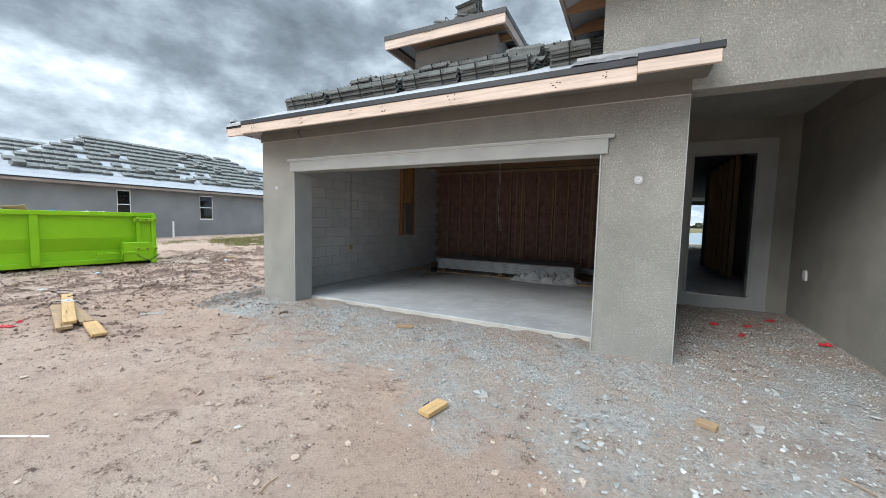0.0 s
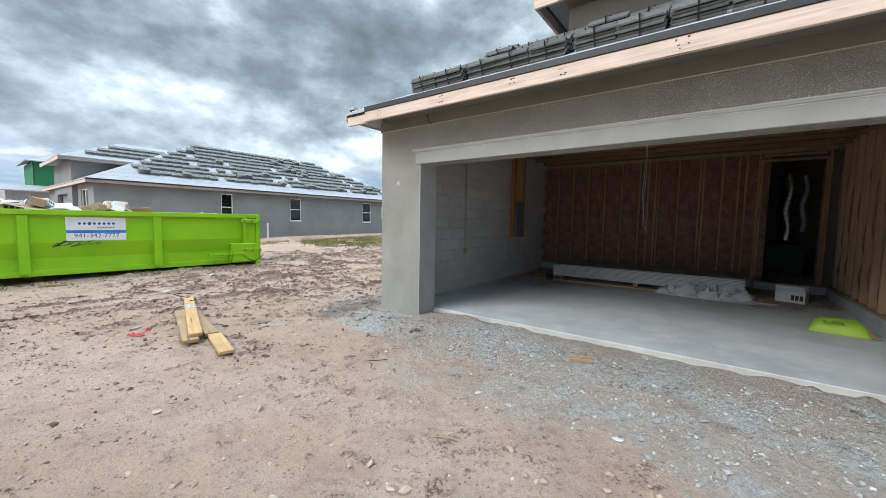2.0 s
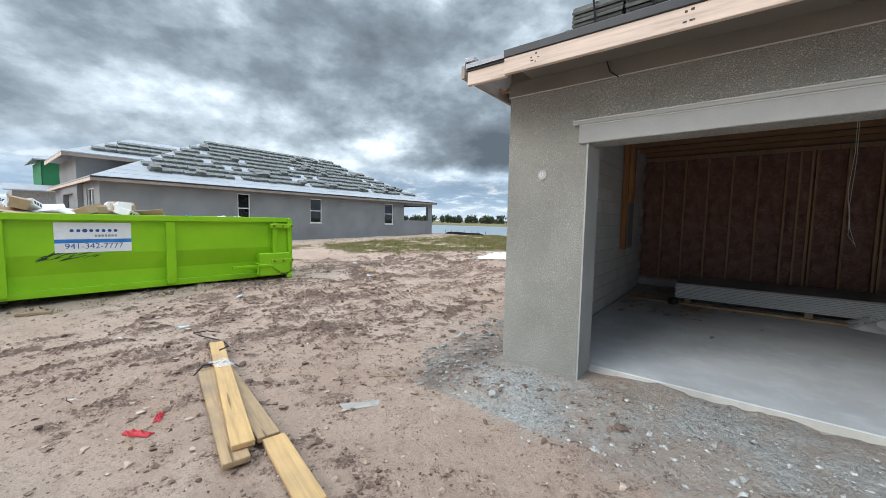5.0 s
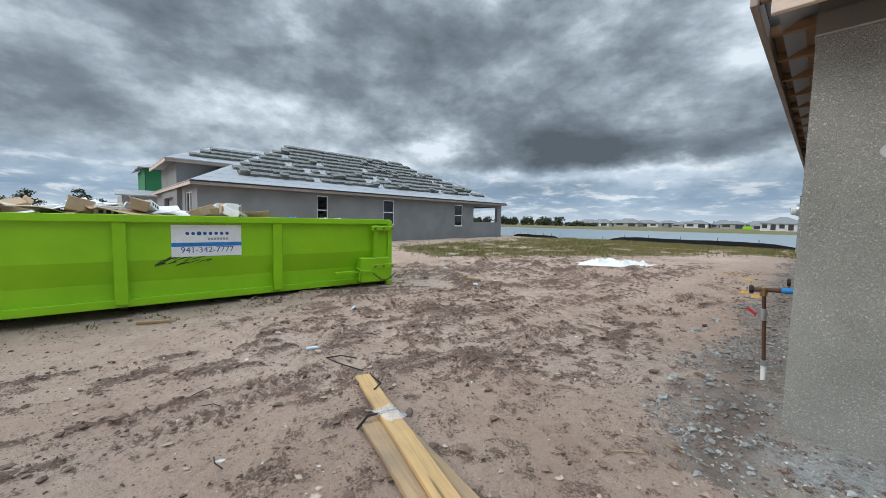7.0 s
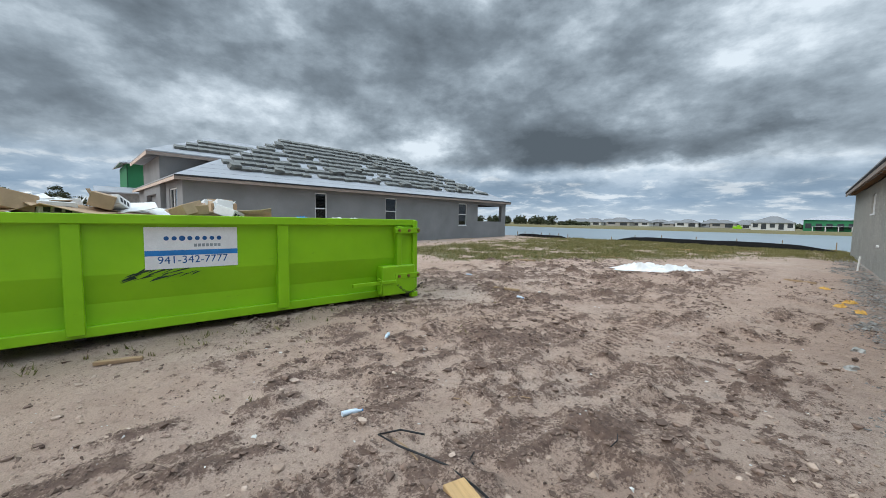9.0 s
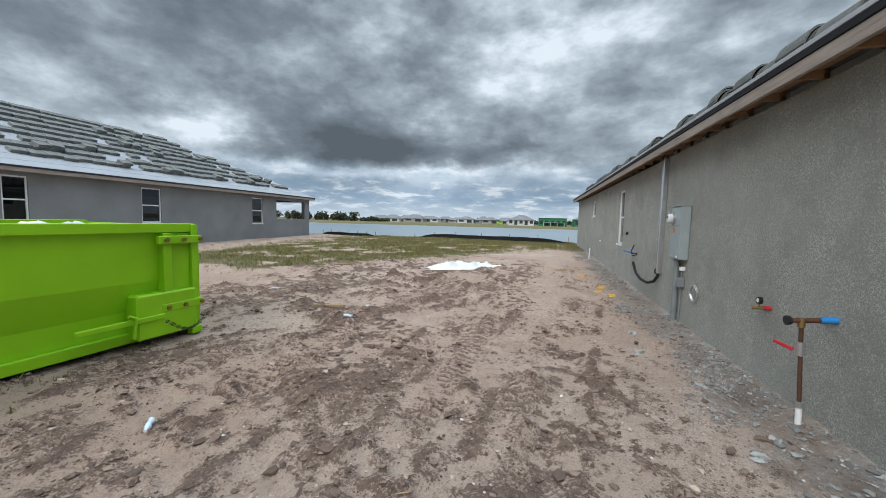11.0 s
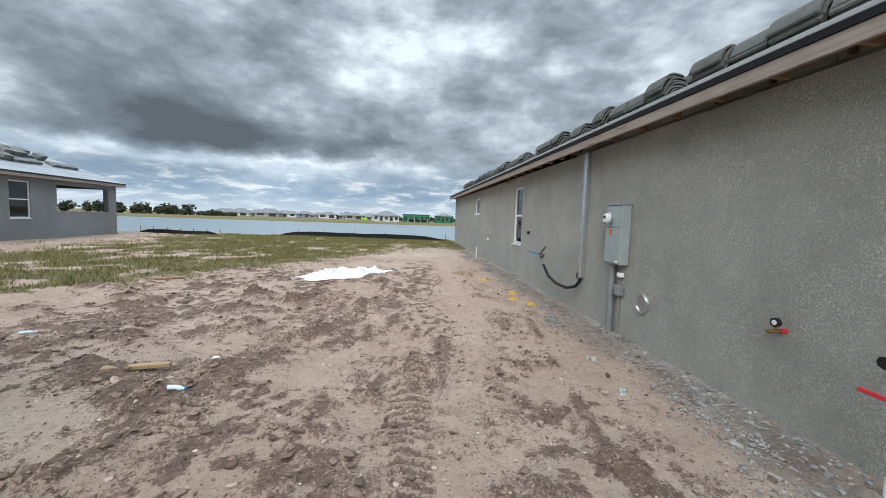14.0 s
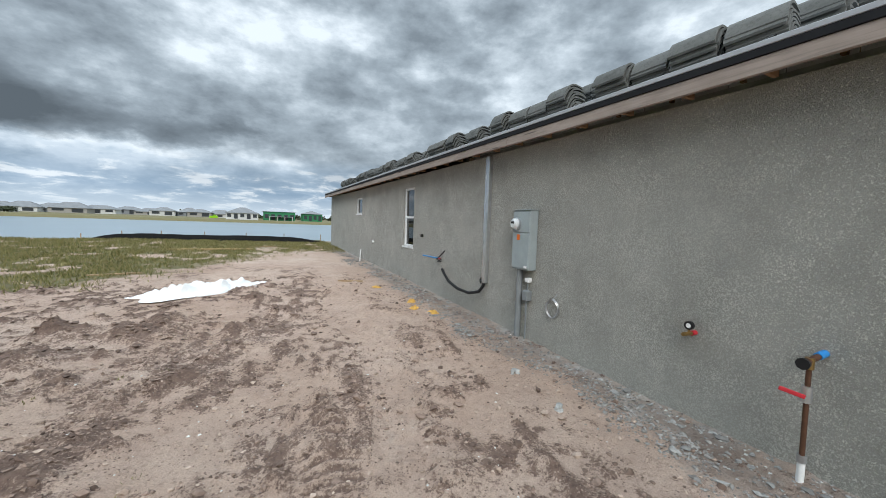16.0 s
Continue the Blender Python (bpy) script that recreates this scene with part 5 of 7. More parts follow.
def crumple(name, w, d, h, seed, material, m, label, category, nx_=34, ny_=22, thick=0.004):
    """A crumpled sheet of plastic lying in folds."""
    bm = bmesh.new()
    bmesh.ops.create_grid(bm, x_segments=nx_, y_segments=ny_, size=0.5)
    for v in bm.verts:
        u, t = v.co.x, v.co.y
        p = Vector((u * 5 + seed, t * 5, seed * 1.7))
        fold = abs(noise.noise(p)) * 0.8 + abs(noise.noise(p * 2.3)) * 0.5
        body = max(0.0, 1 - (2 * u) ** 4) * max(0.0, 1 - (2 * t) ** 4)
        wob = 1 + 0.25 * noise.noise(Vector((u * 3, t * 3, seed + 9)))
        v.co = Vector((u * w * wob, t * d * wob, h * body * fold + thick + 0.003))
    bmesh.ops.solidify(bm, geom=bm.faces[:], thickness=thick)
    return single(name, bm, material, m, label, category, smooth=True)


crumple("plastic_wrap", 1.5, 0.75, 0.48, 3.0, wrap_mat(), pose(-1.75, 8.86, SLAB + 0.002), "crumpled clear plastic wrapping by the drywall", "plastic wrap")
for x0, y0, ln, rz in ((-5.45, 8.85, 3.3, -1.2), (-2.15, 8.62, 1.45, 2.0)):
    bm = bmesh.new()
    box(bm, 0, ln, -0.045, 0.045, 0, 0.032, 0.003)
    single("timber_strip", bm, wood_mat("strip_wood", (0.45, 0.29, 0.16), "x"), pose(x0, y0, SLAB + 0.001, 0, 0, rz), "thin timber strip lying on the slab", "timber", "timber strips on the garage floor")
bm = bmesh.new()
tube(bm, [(0, 0, 0), (0, 0, 0.11)], [0.085, 0.08], 14)
single("black_can", bm, BLACK, pose(-4.72, 8.78, SLAB + 0.001), "small black can beside the drywall", "can", smooth=True)
# torn white carton
carton = thing("cardboard_box", pose(-0.45, 9.30, SLAB + 0.002, 0, 0, -18) @ Matrix.Scale(0.8, 4), "white cardboard carton with open flaps", "box")
WCARD = simple("white_card", (0.74, 0.74, 0.72), 0.75, vary=0.07)
bm = bmesh.new()
wall_mesh(bm, "x", -0.16, -0.154, -0.25, 0.25, 0, 0.26)
wall_mesh(bm, "x", 0.154, 0.16, -0.25, 0.25, 0, 0.26)
wall_mesh(bm, "y", -0.25, -0.244, -0.154, 0.154, 0, 0.26)
wall_mesh(bm, "y", 0.244, 0.25, -0.154, 0.154, 0, 0.26)
box(bm, -0.244, 0.244, -0.154, 0.154, 0.001, 0.008)
part("body", bm, WCARD, carton)
for rx, y in ((35, -0.16), (-50, 0.16)):
    bm = bmesh.new()
    box(bm, -0.24, 0.24, -0.003, 0.003, 0, 0.13, m=pose(0, y, 0.262, rx, 0, 0))
    part("flap", bm, WCARD, carton)
bm = bmesh.new()
for k in range(3):
    box(bm, 0.02 + 0.07 * k, 0.075 + 0.07 * k, -0.1635, -0.161, 0.06, 0.17)
part("print", bm, simple("black_print", (0.03, 0.03, 0.035), 0.7), carton, "dark printed blocks")
# plump green sack
bm = bmesh.new()
bmesh.ops.create_grid(bm, x_segments=26, y_segments=14, size=0.5)
bmesh.ops.solidify(bm, geom=bm.faces[:], thickness=0.02)
for v in bm.verts:
    u, t = v.co.x, v.co.y
    b = (max(0, 1 - (2 * u) ** 4) * max(0, 1 - (2 * t) ** 2)) ** 0.6
    top = v.co.z > -0.01 and v.co.z >= 0
    hh = 0.16 * b * (1 + 0.12 * noise.noise(Vector((u * 6, t * 6, 2))))
    v.co = Vector((u * 0.54, t * 0.34 * (1 - 0.12 * abs(2 * u) ** 3), (0.022 + hh) if top else 0.003))


def sack_mat():
    M = Mat("green_sack", 0.45)
    M.base(M.ramp(M.noise(4, 4), [(0.3, (0.22, 0.38, 0.03)), (0.7, (0.36, 0.52, 0.06))]))
    M.bump(M.noise(16, 4), 0.4, 0.01)
    return M.mat


SACK_M = pose(-0.27, 7.08, SLAB + 0.001, 0, 0, -8)
sack = thing("sack", SACK_M, "plump lime green paper sack of dry mix", "sack")
part("body", bm, sack_mat(), sack, smooth=True)
bm = bmesh.new()
bmesh.ops.create_grid(bm, x_segments=8, y_segments=8, size=0.5)
for v in bm.verts:
    u, t = v.co.x, v.co.y
    v.co = Vector((0.28 + u * 0.16, t * 0.27, 0.02 + 0.10 * (1 - (2 * t) ** 2) * (0.5 - u) + 0.015 * noise.noise(Vector((u * 9, t * 9, 4)))))
bmesh.ops.solidify(bm, geom=bm.faces[:], thickness=0.006)
part("torn_end", bm, simple("kraft_paper", (0.34, 0.27, 0.19), 0.9), sack, "torn brown paper end", smooth=True)


def lettering(text, size, m, material, parent, name="lettering", align="CENTER"):
    """Raised lettering in the built-in typeface, turned into a mesh."""
    cu = bpy.data.curves.new(name, "FONT")
    cu.body, cu.size, cu.extrude, cu.align_x, cu.align_y = text, size, 0.0006, align, "CENTER"
    tmp = bpy.data.objects.new(name, cu)
    me = bpy.data.meshes.new_from_object(tmp)
    bpy.data.objects.remove(tmp)
    me.materials.append(material)
    ob = new(name, me)
    ob.parent = parent
    ob.matrix_basis = m
    return ob


lettering("SUPER", 0.07, pose(-0.05, -0.139, 0.138, 48, 0, 0), simple("dark_green_ink", (0.04, 0.09, 0.02), 0.6), sack)
# hanging wire
bm = bmesh.new()
tube(bm, [(0, 0, 0), (0.01, 0.01, -0.5), (-0.02, 0, -1.0), (0.015, 0.01, -1.35), (0.02, 0, -1.6), (0.09, -0.02, -1.72)], 0.0035, 6)
tube(bm, [(0.02, 0, 0), (0.03, 0.01, -0.6), (0.005, 0, -1.2), (0.03, 0.01, -1.5), (0.10, 0, -1.75)], 0.0035, 6)
single("hanging_wire", bm, simple("white_wire", (0.7, 0.7, 0.68), 0.5), pose(-2.75, 8.2, 3.1), "white cable hanging from the garage ceiling", "wire")
# flexible ducts in the dark room behind
FOIL = simple("foil_duct", (0.62, 0.63, 0.64), 0.28, 0.9, vary=0.2, scale=20)
for x, z0, z1, r in ((-0.30, 1.2, 2.75, 0.10), (-0.02, 1.4, 2.7, 0.05)):
    bm = bmesh.new()
    n = 26
    tube(bm, [(0.03 * math.sin(k * 0.4), 0, z0 + (z1 - z0) * k / n) for k in range(n + 1)], [r * (1 + 0.06 * (k % 2)) for k in range(n + 1)], 12)
    single("duct", bm, FOIL, pose(x, 12.2, 0), "crinkled silver duct hanging inside the house", "duct", "silver ducts")
bm = bmesh.new()
box(bm, -0.35, 0.35, -0.3, 0.3, 0, 0.75, 0.02)
single("air_handler", bm, simple("handler_grey", (0.05, 0.053, 0.055), 0.6, 0.2), pose(-0.3, 12.3, 0.362), "grey metal air handler cabinet", "air handler")

# ---- entry recess ----
door = thing("entry_door_frame", pose(1.37, DOOR_Y, 0.38), "dark metal frame of the open entry doorway", "door frame", placed=True)
FRAME = simple("grey_door_frame", (0.30, 0.31, 0.31), 0.55, vary=0.08)
for b in ((0.90, 0.94, DOOR_Y - 0.03, DOOR_Y + 0.12, 0.384, 2.82), (1.795, 1.835, DOOR_Y - 0.03, DOOR_Y + 0.12, 0.384, 2.82)):
    bm = bmesh.new()
    box(bm, *b, 0.004)
    part("jamb", bm, FRAME, door)
bm = bmesh.new()
box(bm, 0.94, 1.795, DOOR_Y - 0.03, DOOR_Y + 0.12, 2.78, 2.82, 0.004)
part("head", bm, FRAME, door)
bm = bmesh.new()
box(bm, 0.90, 1.835, DOOR_Y - 0.05, DOOR_Y + 0.15, 0.362, 0.384, 0.004)
part("threshold", bm, GALV, door, "metal threshold")
bm = bmesh.new()
wall_mesh(bm, "x", DOOR_Y - 0.022, DOOR_Y - 0.001, 0.68, 2.06, 0.05, 3.02, [(0.90, 1.835, 0.362, 2.82)])
part("door_surround", bm, STUCCO_SMOOTH, house, "smooth stucco surround of the entry doorway")
outlet = thing("outlet_box", pose(REC_X, 7.16, 0.80), "small white outlet cover on the shaded wall", "outlet")
bm = bmesh.new()
box(bm, -0.03, 0, -0.055, 0.055, 0, 0.15, 0.008)
part("cover", bm, VINYL, outlet)
bm = bmesh.new()
box(bm, REC_X - 0.006, REC_X - 0.001, FRONT + 0.3, DOOR_Y - 0.03, 3.02, 3.032)
part("bead", bm, BEAD, house)
for x in (2.3, 2.7, 3.1, 3.5):
    stud(x, x + 0.04, 13.60, 13.69, 0.36, 3.2)
for k in range(6):
    y0 = 9.5 + 0.6 * k
    stud(2.05, 2.14, y0 + 1.0, y0 + 1.04, 0.36, 3.2)
# round boxes for lamps on the two piers
WIRE = simple("copper_wire", (0.45, 0.28, 0.16), 0.4, 0.6)
for x, z in ((-5.46, 2.06), (0.05, 2.03)):
    lb = thing("lamp_box", pose(x, FRONT, z), "round white electrical box with loose wire ends", "electrical box", "round boxes on the garage piers")
    bm = bmesh.new()
    tube(bm, [(0, 0.0, 0), (0, -0.008, 0)], 0.044, 18)
    part("plate", bm, simple("plate_grey", (0.42, 0.42, 0.41), 0.6), lb)
    bm = bmesh.new()
    tube(bm, [(0, -0.0085, 0), (0, -0.010, 0)], 0.036, 18)
    part("recess", bm, simple("box_grey", (0.45, 0.45, 0.46), 0.6), lb)
    bm = bmesh.new()
    tube(bm, [(0, -0.014, 0.01), (0.01, -0.03, 0.02), (0.02, -0.035, 0), (0.0, -0.03, -0.02), (-0.02, -0.03, 0.0), (-0.01, -0.02, 0.02)], 0.004, 6)
    part("wire", bm, VINYL, lb)
bm = bmesh.new()
tube(bm, [(0, -0.03, 0.2), (-0.01, -0.035, 0.12), (0.02, -0.04, 0.03), (0.09, -0.045, -0.03)], 0.005, 6)
single("loose_cable", bm, BLACK, pose(-4.9, FRONT, 2.86), "short dark cable hanging from the eave", "cable")

# ---- services on the side wall ----
GREYBOX = simple("meter_grey", (0.30, 0.34, 0.345), 0.45, vary=0.08)
PVCGREY = simple("grey_conduit", (0.20, 0.215, 0.22), 0.5, vary=0.1)
BRASS = simple("brass", (0.30, 0.20, 0.08), 0.4, 0.8)
RUST = simple("brown_pipe", (0.105, 0.052, 0.032), 0.6, 0.3, vary=0.35, scale=9)
RED = simple("red_plastic", (0.45, 0.025, 0.035), 0.45)
BLUE = simple("blue_tape", (0.03, 0.22, 0.55), 0.5)
WHITE = simple("white_plastic", (0.78, 0.78, 0.77), 0.45, vary=0.06)

meter = thing("electric_meter", pose(SIDE, 8.58, 1.19) @ Matrix.Diagonal((1, 0.905, 1.06, 1)), "grey electric meter cabinet with round glass meter", "electric meter")
bm = bmesh.new()
box(bm, -0.14, -0.001, -0.21, 0.21, 0, 0.80, 0.01)
part("cabinet", bm, GREYBOX, meter)
bm = bmesh.new()
box(bm, -0.152, -0.14, -0.2, 0.2, 0.02, 0.495, 0.006)
part("cover", bm, GREYBOX, meter)
bm = bmesh.new()
box(bm, -0.152, -0.14, -0.2, 0.2, 0.505, 0.785, 0.006)
part("cover", bm, GREYBOX, meter)
bm = bmesh.new()
box(bm, -0.16, 0.0, -0.22, 0.22, 0.80, 0.812, 0.004)
part("rain_cap", bm, GREYBOX, meter)
bm = bmesh.new()
tube(bm, [(-0.152, 0.08, 0.62), (-0.19, 0.08, 0.62)], 0.085, 24)
ring = part("meter_ring", bm, GALV, meter, smooth=True)
bm = bmesh.new()
tube(bm, [(-0.19, 0.08, 0.62), (-0.235, 0.08, 0.62), (-0.252, 0.08, 0.62)], [0.072, 0.07, 0.052], 24)
part("meter_dome", bm, simple("meter_white", (0.62, 0.64, 0.65), 0.15, vary=0.05), ring, "glossy pale meter face", smooth=True)
bm = bmesh.new()
box(bm, -0.256, -0.253, 0.04, 0.11, 0.62, 0.65)
part("display", bm, BLACK, ring)
bm = bmesh.new()
box(bm, -0.155, -0.1525, 0.02, 0.09, 0.40, 0.475)
part("warning_sticker", bm, simple("orange_sticker", (0.75, 0.16, 0.02), 0.5), meter, "orange warning sticker")
bm = bmesh.new()
box(bm, -0.155, -0.1525, -0.18, -0.11, 0.03, 0.06)
part("label_plate", bm, WHITE, meter)
bm = bmesh.new()
tube(bm, [(-0.06, 0.10, -1.12), (-0.06, 0.10, 0.0)], 0.045, 14)
part("conduit", bm, PVCGREY, meter, "grey plastic conduit", smooth=True)
bm = bmesh.new()
tube(bm, [(-0.03, -0.06, -1.1), (-0.03, -0.055, -0.5), (-0.03, -0.07, -0.2)], 0.012, 8)
part("ground_wire", bm, PVCGREY, meter)
bm = bmesh.new()
box(bm, -0.10, -0.001, -0.15, -0.03, -0.42, -0.28, 0.012)
part("clamp_box", bm, PVCGREY, meter)
bm = bmesh.new()
box(bm, -0.07, -0.001, -0.13, -0.04, -0.17, -0.11, 0.008)
part("clamp_cap", bm, WHITE, meter)

# coil of bare wire
coil = thing("wire_coil", pose(SIDE, 8.0, 0.74), "loose coil of pale wire hanging on the wall", "wire coil")
bm = bmesh.new()
for r, o in ((0.13, 0.0), (0.115, 0.012), (0.125, 0.02)):
    tube(bm, [(-0.025 - o + 0.01 * math.sin(3 * a), r * 0.85 * math.sin(a), r * math.cos(a)) for a in [2 * math.pi * k / 24 for k in range(25)]], 0.006, 6)
part("loop", bm, GALV, coil)
bm = bmesh.new()
tube(bm, [(-0.03, 0.0, 0.12), (-0.02, -0.04, 0.17), (-0.005, -0.05, 0.2)], 0.006, 6)
part("tail", bm, GALV, coil)

# galvanised raceway and its black feeder cable
race = thing("cable_raceway", pose(SIDE, 9.64, 0.82), "bright galvanised raceway running up to the eave", "raceway")
bm = bmesh.new()
box(bm, -0.075, -0.001, -0.055, 0.055, 0.0, 2.14, 0.006)
part("channel", bm, GALV, race)
bm = bmesh.new()
box(bm, -0.078, -0.0755, 0.020, 0.040, 0.0, 2.14)
part("seam", bm, simple("galvanised_edge", (0.72, 0.73, 0.74), 0.25, 0.9), race)
bm = bmesh.new()
tube(bm, [(-0.04, 0.0, 0.04), (-0.05, 0.02, -0.06), (-0.08, 0.10, -0.17), (-0.13, 0.35, -0.24), (-0.17, 0.70, -0.22), (-0.18, 1.05, -0.14), (-0.17, 1.30, 0.0), (-0.17, 1.38, 0.06)], 0.028, 10)
part("feeder_cable", bm, BLACK, race, "thick black feeder cable", smooth=True)
bm = bmesh.new()
tube(bm, [(-0.05, 0.05, 0.12), (-0.09, 0.06, 0.04), (-0.08, 0.05, -0.02)], 0.012, 8)
part("cable_end", bm, BLACK, race)
ends = thing("wire_ends", pose(SIDE, 11.45, 1.05), "loose black and blue wire ends from the wall", "wires")
for nm, pts, mm, r in (("black_wire", [(0.0, 0, 0), (-0.12, -0.05, 0.0), (-0.2, -0.35, 0.08), (-0.22, -0.62, 0.22)], BLACK, 0.012), ("black_wire", [(0.0, -0.02, -0.02), (-0.12, -0.10, -0.05), (-0.18, -0.38, -0.02)], BLACK, 0.012),
                       ("blue_wire", [(0.0, 0.02, 0), (-0.14, 0.2, 0.02), (-0.2, 0.5, 0.03)], BLUE, 0.014), ("red_wire", [(0.0, 0, 0.01), (-0.1, -0.1, 0.01), (-0.12, -0.2, 0.02)], RED, 0.012)):
    bm = bmesh.new()
    tube(bm, pts, r, 7)
    part(nm, bm, mm, ends)
for y, z in ((12.45, 1.50), (16.7, 1.10)):
    st = thing("pipe_stub", pose(SIDE, y, z), "small capped stub in the stucco wall", "pipe stub", "stubs in the side wall")
    bm = bmesh.new()
    tube(bm, [(0, 0, 0), (-0.05, 0, 0)], 0.04, 12)
    part("cap", bm, WHITE if y > 14 else BLACK, st)

# brown standpipe with valve, tied into the wall
sp_z = gz(-6.04, 5.40)
sp = thing("standpipe", pose(-6.06, 5.40, sp_z - 0.02), "brown metal standpipe with a red lever valve", "water pipe")
H0 = 1.0 - sp_z
for nm, pts, r, mm, lab in (("riser", [(0.04, 0, 0.17), (0.0, 0, H0)], 0.018, RUST, "brown rusted riser"), ("collar", [(0.045, 0, 0.0), (0.04, 0, 0.17)], 0.026, WHITE, "white plastic collar"),
                       ("coupling", [(0.04, 0, 0.165), (0.039, 0, 0.215)], 0.033, GALV, ""), ("crossbar", [(-0.07, 0, H0 + 0.01), (0.18, 0, H0 + 0.03)], 0.024, RUST, ""),
                       ("taped_joint", [(0.12, 0, H0 + 0.027), (0.229, 0, H0 + 0.034)], 0.030, BLUE, "blue tape round the joint"), ("elbow", [(0.0, 0, H0 - 0.04), (0.0, 0, H0 + 0.035)], 0.031, BRASS, ""),
                       ("valve_body", [(0.007, 0, H0 - 0.27), (0.006, 0, H0 - 0.16)], 0.036, GALV, "steel ball valve")):
    bm = bmesh.new()
    tube(bm, pts, r * 0.85, 12)
    part(nm, bm, mm, sp, lab, smooth=True)
bm = bmesh.new()
box(bm, -0.012, 0.004, -0.01, 0.13, -0.014, 0.014, 0.004, m=pose(-0.045, 0.0, H0 - 0.22, 14, 0, 35))
part("lever", bm, RED, sp, "red valve lever")
bm = bmesh.new()
tube(bm, [(-0.075, 0, H0 + 0.01), (-0.105, 0, H0 + 0.008)], [0.036, 0.04], 8)
part("hand_wheel", bm, BLACK, sp)
# pressure gauge on its tap
ga = thing("pressure_gauge", pose(SIDE, 6.24, 0.92), "small pressure gauge on a brass tap", "pressure gauge")
bm = bmesh.new()
tube(bm, [(0.0, 0, 0), (-0.06, 0, 0)], 0.022, 10)
part("red_nipple", bm, RED, ga, "red pipe nipple")
bm = bmesh.new()
tube(bm, [(-0.06, 0, 0), (-0.15, 0.02, -0.005)], 0.018, 10)
part("tap", bm, BRASS, ga)
bm = bmesh.new()
tube(bm, [(-0.10, 0, 0.0), (-0.10, 0, 0.04)], 0.010, 8)
part("stem", bm, BRASS, ga)
bm = bmesh.new()
tube(bm, [(-0.085, 0.0, 0.075), (-0.115, 0.0, 0.075)], 0.038, 16)
dial = part("dial", bm, BLACK, ga, "black-rimmed gauge dial")
bm = bmesh.new()
tube(bm, [(-0.1151, 0.0, 0.075), (-0.1165, 0.0, 0.075)], 0.021, 16)
part("dial_face", bm, WHITE, dial)
# white marker pipes
for x, y, h, c in ((-6.12, 17.4, 0.42, "thin white marker pipe beside the wall"), (-23.6, 11.9, 0.95, "white vent pipe standing by the neighbouring house")):
    bm = bmesh.new()
    tube(bm, [(0, 0, -0.05), (0.02, 0, h)], 0.022 if h < 0.8 else 0.05, 10)
    single("marker_pipe", bm, WHITE, pose(x, y, gz(x, y), 4 if h < 0.8 else 0), c, "pipe", smooth=True)

# ---- dumpster details ----
dpart("side_box", [(-0.16, 0.05, -0.75, -0.03, 0.08, 0.62)], bevel=0.02)
dpart("gate_post", [(-0.10, 0.03, -0.42, -0.32, 0.1, DH - 0.12)], bevel=0.008)
dpart("gate_post", [(-0.12, 0.02, -0.06, 0.02, 0.05, DH - 0.01)], bevel=0.008)
dpart("gate_panel", [(-0.08, -0.03, -0.32, -0.06, 0.1, DH - 0.12)], bevel=0.004)
for z in (DH - 0.20, 0.42):
    h = dpart("hinge_strap", [(-0.02, 0.055, -0.48, 0.06, z - 0.05, z + 0.05)], bevel=0.008)
    for y in (-0.40, -0.19, 0.03):
        bm = bmesh.new()
        tube(bm, [(0.05, y, z), (0.085, y, z)], 0.026, 8)
        part("bolt", bm, BRASS, h, "worn bolt head")
dpart("locking_bar", [(0.02, 0.07, -1.32, -0.45, 0.30, 0.36)], bevel=0.006)
bm = bmesh.new()
tube(bm, [(0.07, -0.80, 0.14), (0.085, -0.78, 0.38), (0.09, -0.86, 0.42)], 0.018, 8)
part("latch", bm, GREEN, dumpster)
bm = bmesh.new()
for k in range(16):
    u = k / 15
    p = Vector((0.09 + 0.02 * (k % 2), -0.44 + 0.52 * u, 0.26 - 0.16 * math.sin(math.pi * u * 0.95) + 0.02 * u))
    tube(bm, [p + Vector((0.012 * math.sin(a), 0.022 * math.cos(a), 0.016 * math.sin(a))) for a in [2 * math.pi * j / 8 for j in range(9)]], 0.005, 5)
ch = part("chain", bm, STEEL, dumpster, "dark safety chain")
ch["kind"] = "stuff"
for y in (-0.12, -DL + 0.4):
    bm = bmesh.new()
    tube(bm, [(-0.30, y, 0.07), (-0.06, y, 0.07)], 0.085, 16)
    part("roller", bm, STEEL, dumpster, "dark steel roller", smooth=True)
dpart("foot_plate", [(-0.05, 0.05, -0.10, 0.04, 0.0, 0.09)])
for y in (-1.2, -2.9, -4.6, -6.2):
    dpart("cross_skid", [(-DW + 0.3, -0.2, y - 0.05, y + 0.05, 0.0, 0.12)], STEEL)
# sign on the side
sign_m = pose(-0.004, -3.56, 1.00, 90, 0, 90)
bm = bmesh.new()
box(bm, -0.50, 0.50, -0.26, 0.26, 0.0, 0.006)
sgn = part("sign", bm, WHITE, dumpster, "white sign with blue lettering")
sgn.matrix_basis = pose(-0.072, -3.50, 1.05, 90, 0, 90)
SBLUE = simple("sign_blue", (0.03, 0.20, 0.52), 0.5)
SNAVY = simple("sign_navy", (0.02, 0.10, 0.28), 0.5)
bm = bmesh.new()
box(bm, -0.499, 0.499, -0.095, -0.030, 0.0065, 0.009)
part("stripe", bm, SBLUE, sgn)
bm = bmesh.new()
for k in range(8):
    tube(bm, [(-0.285 + 0.081 * k, 0.120, 0.0065), (-0.285 + 0.081 * k, 0.120, 0.009)], 0.034 if k == 2 else 0.027, 12)
wm = part("wordmark", bm, SNAVY, sgn, "row of plain navy discs in place of a wordmark")
wm["kind"] = "stuff"
bm = bmesh.new()
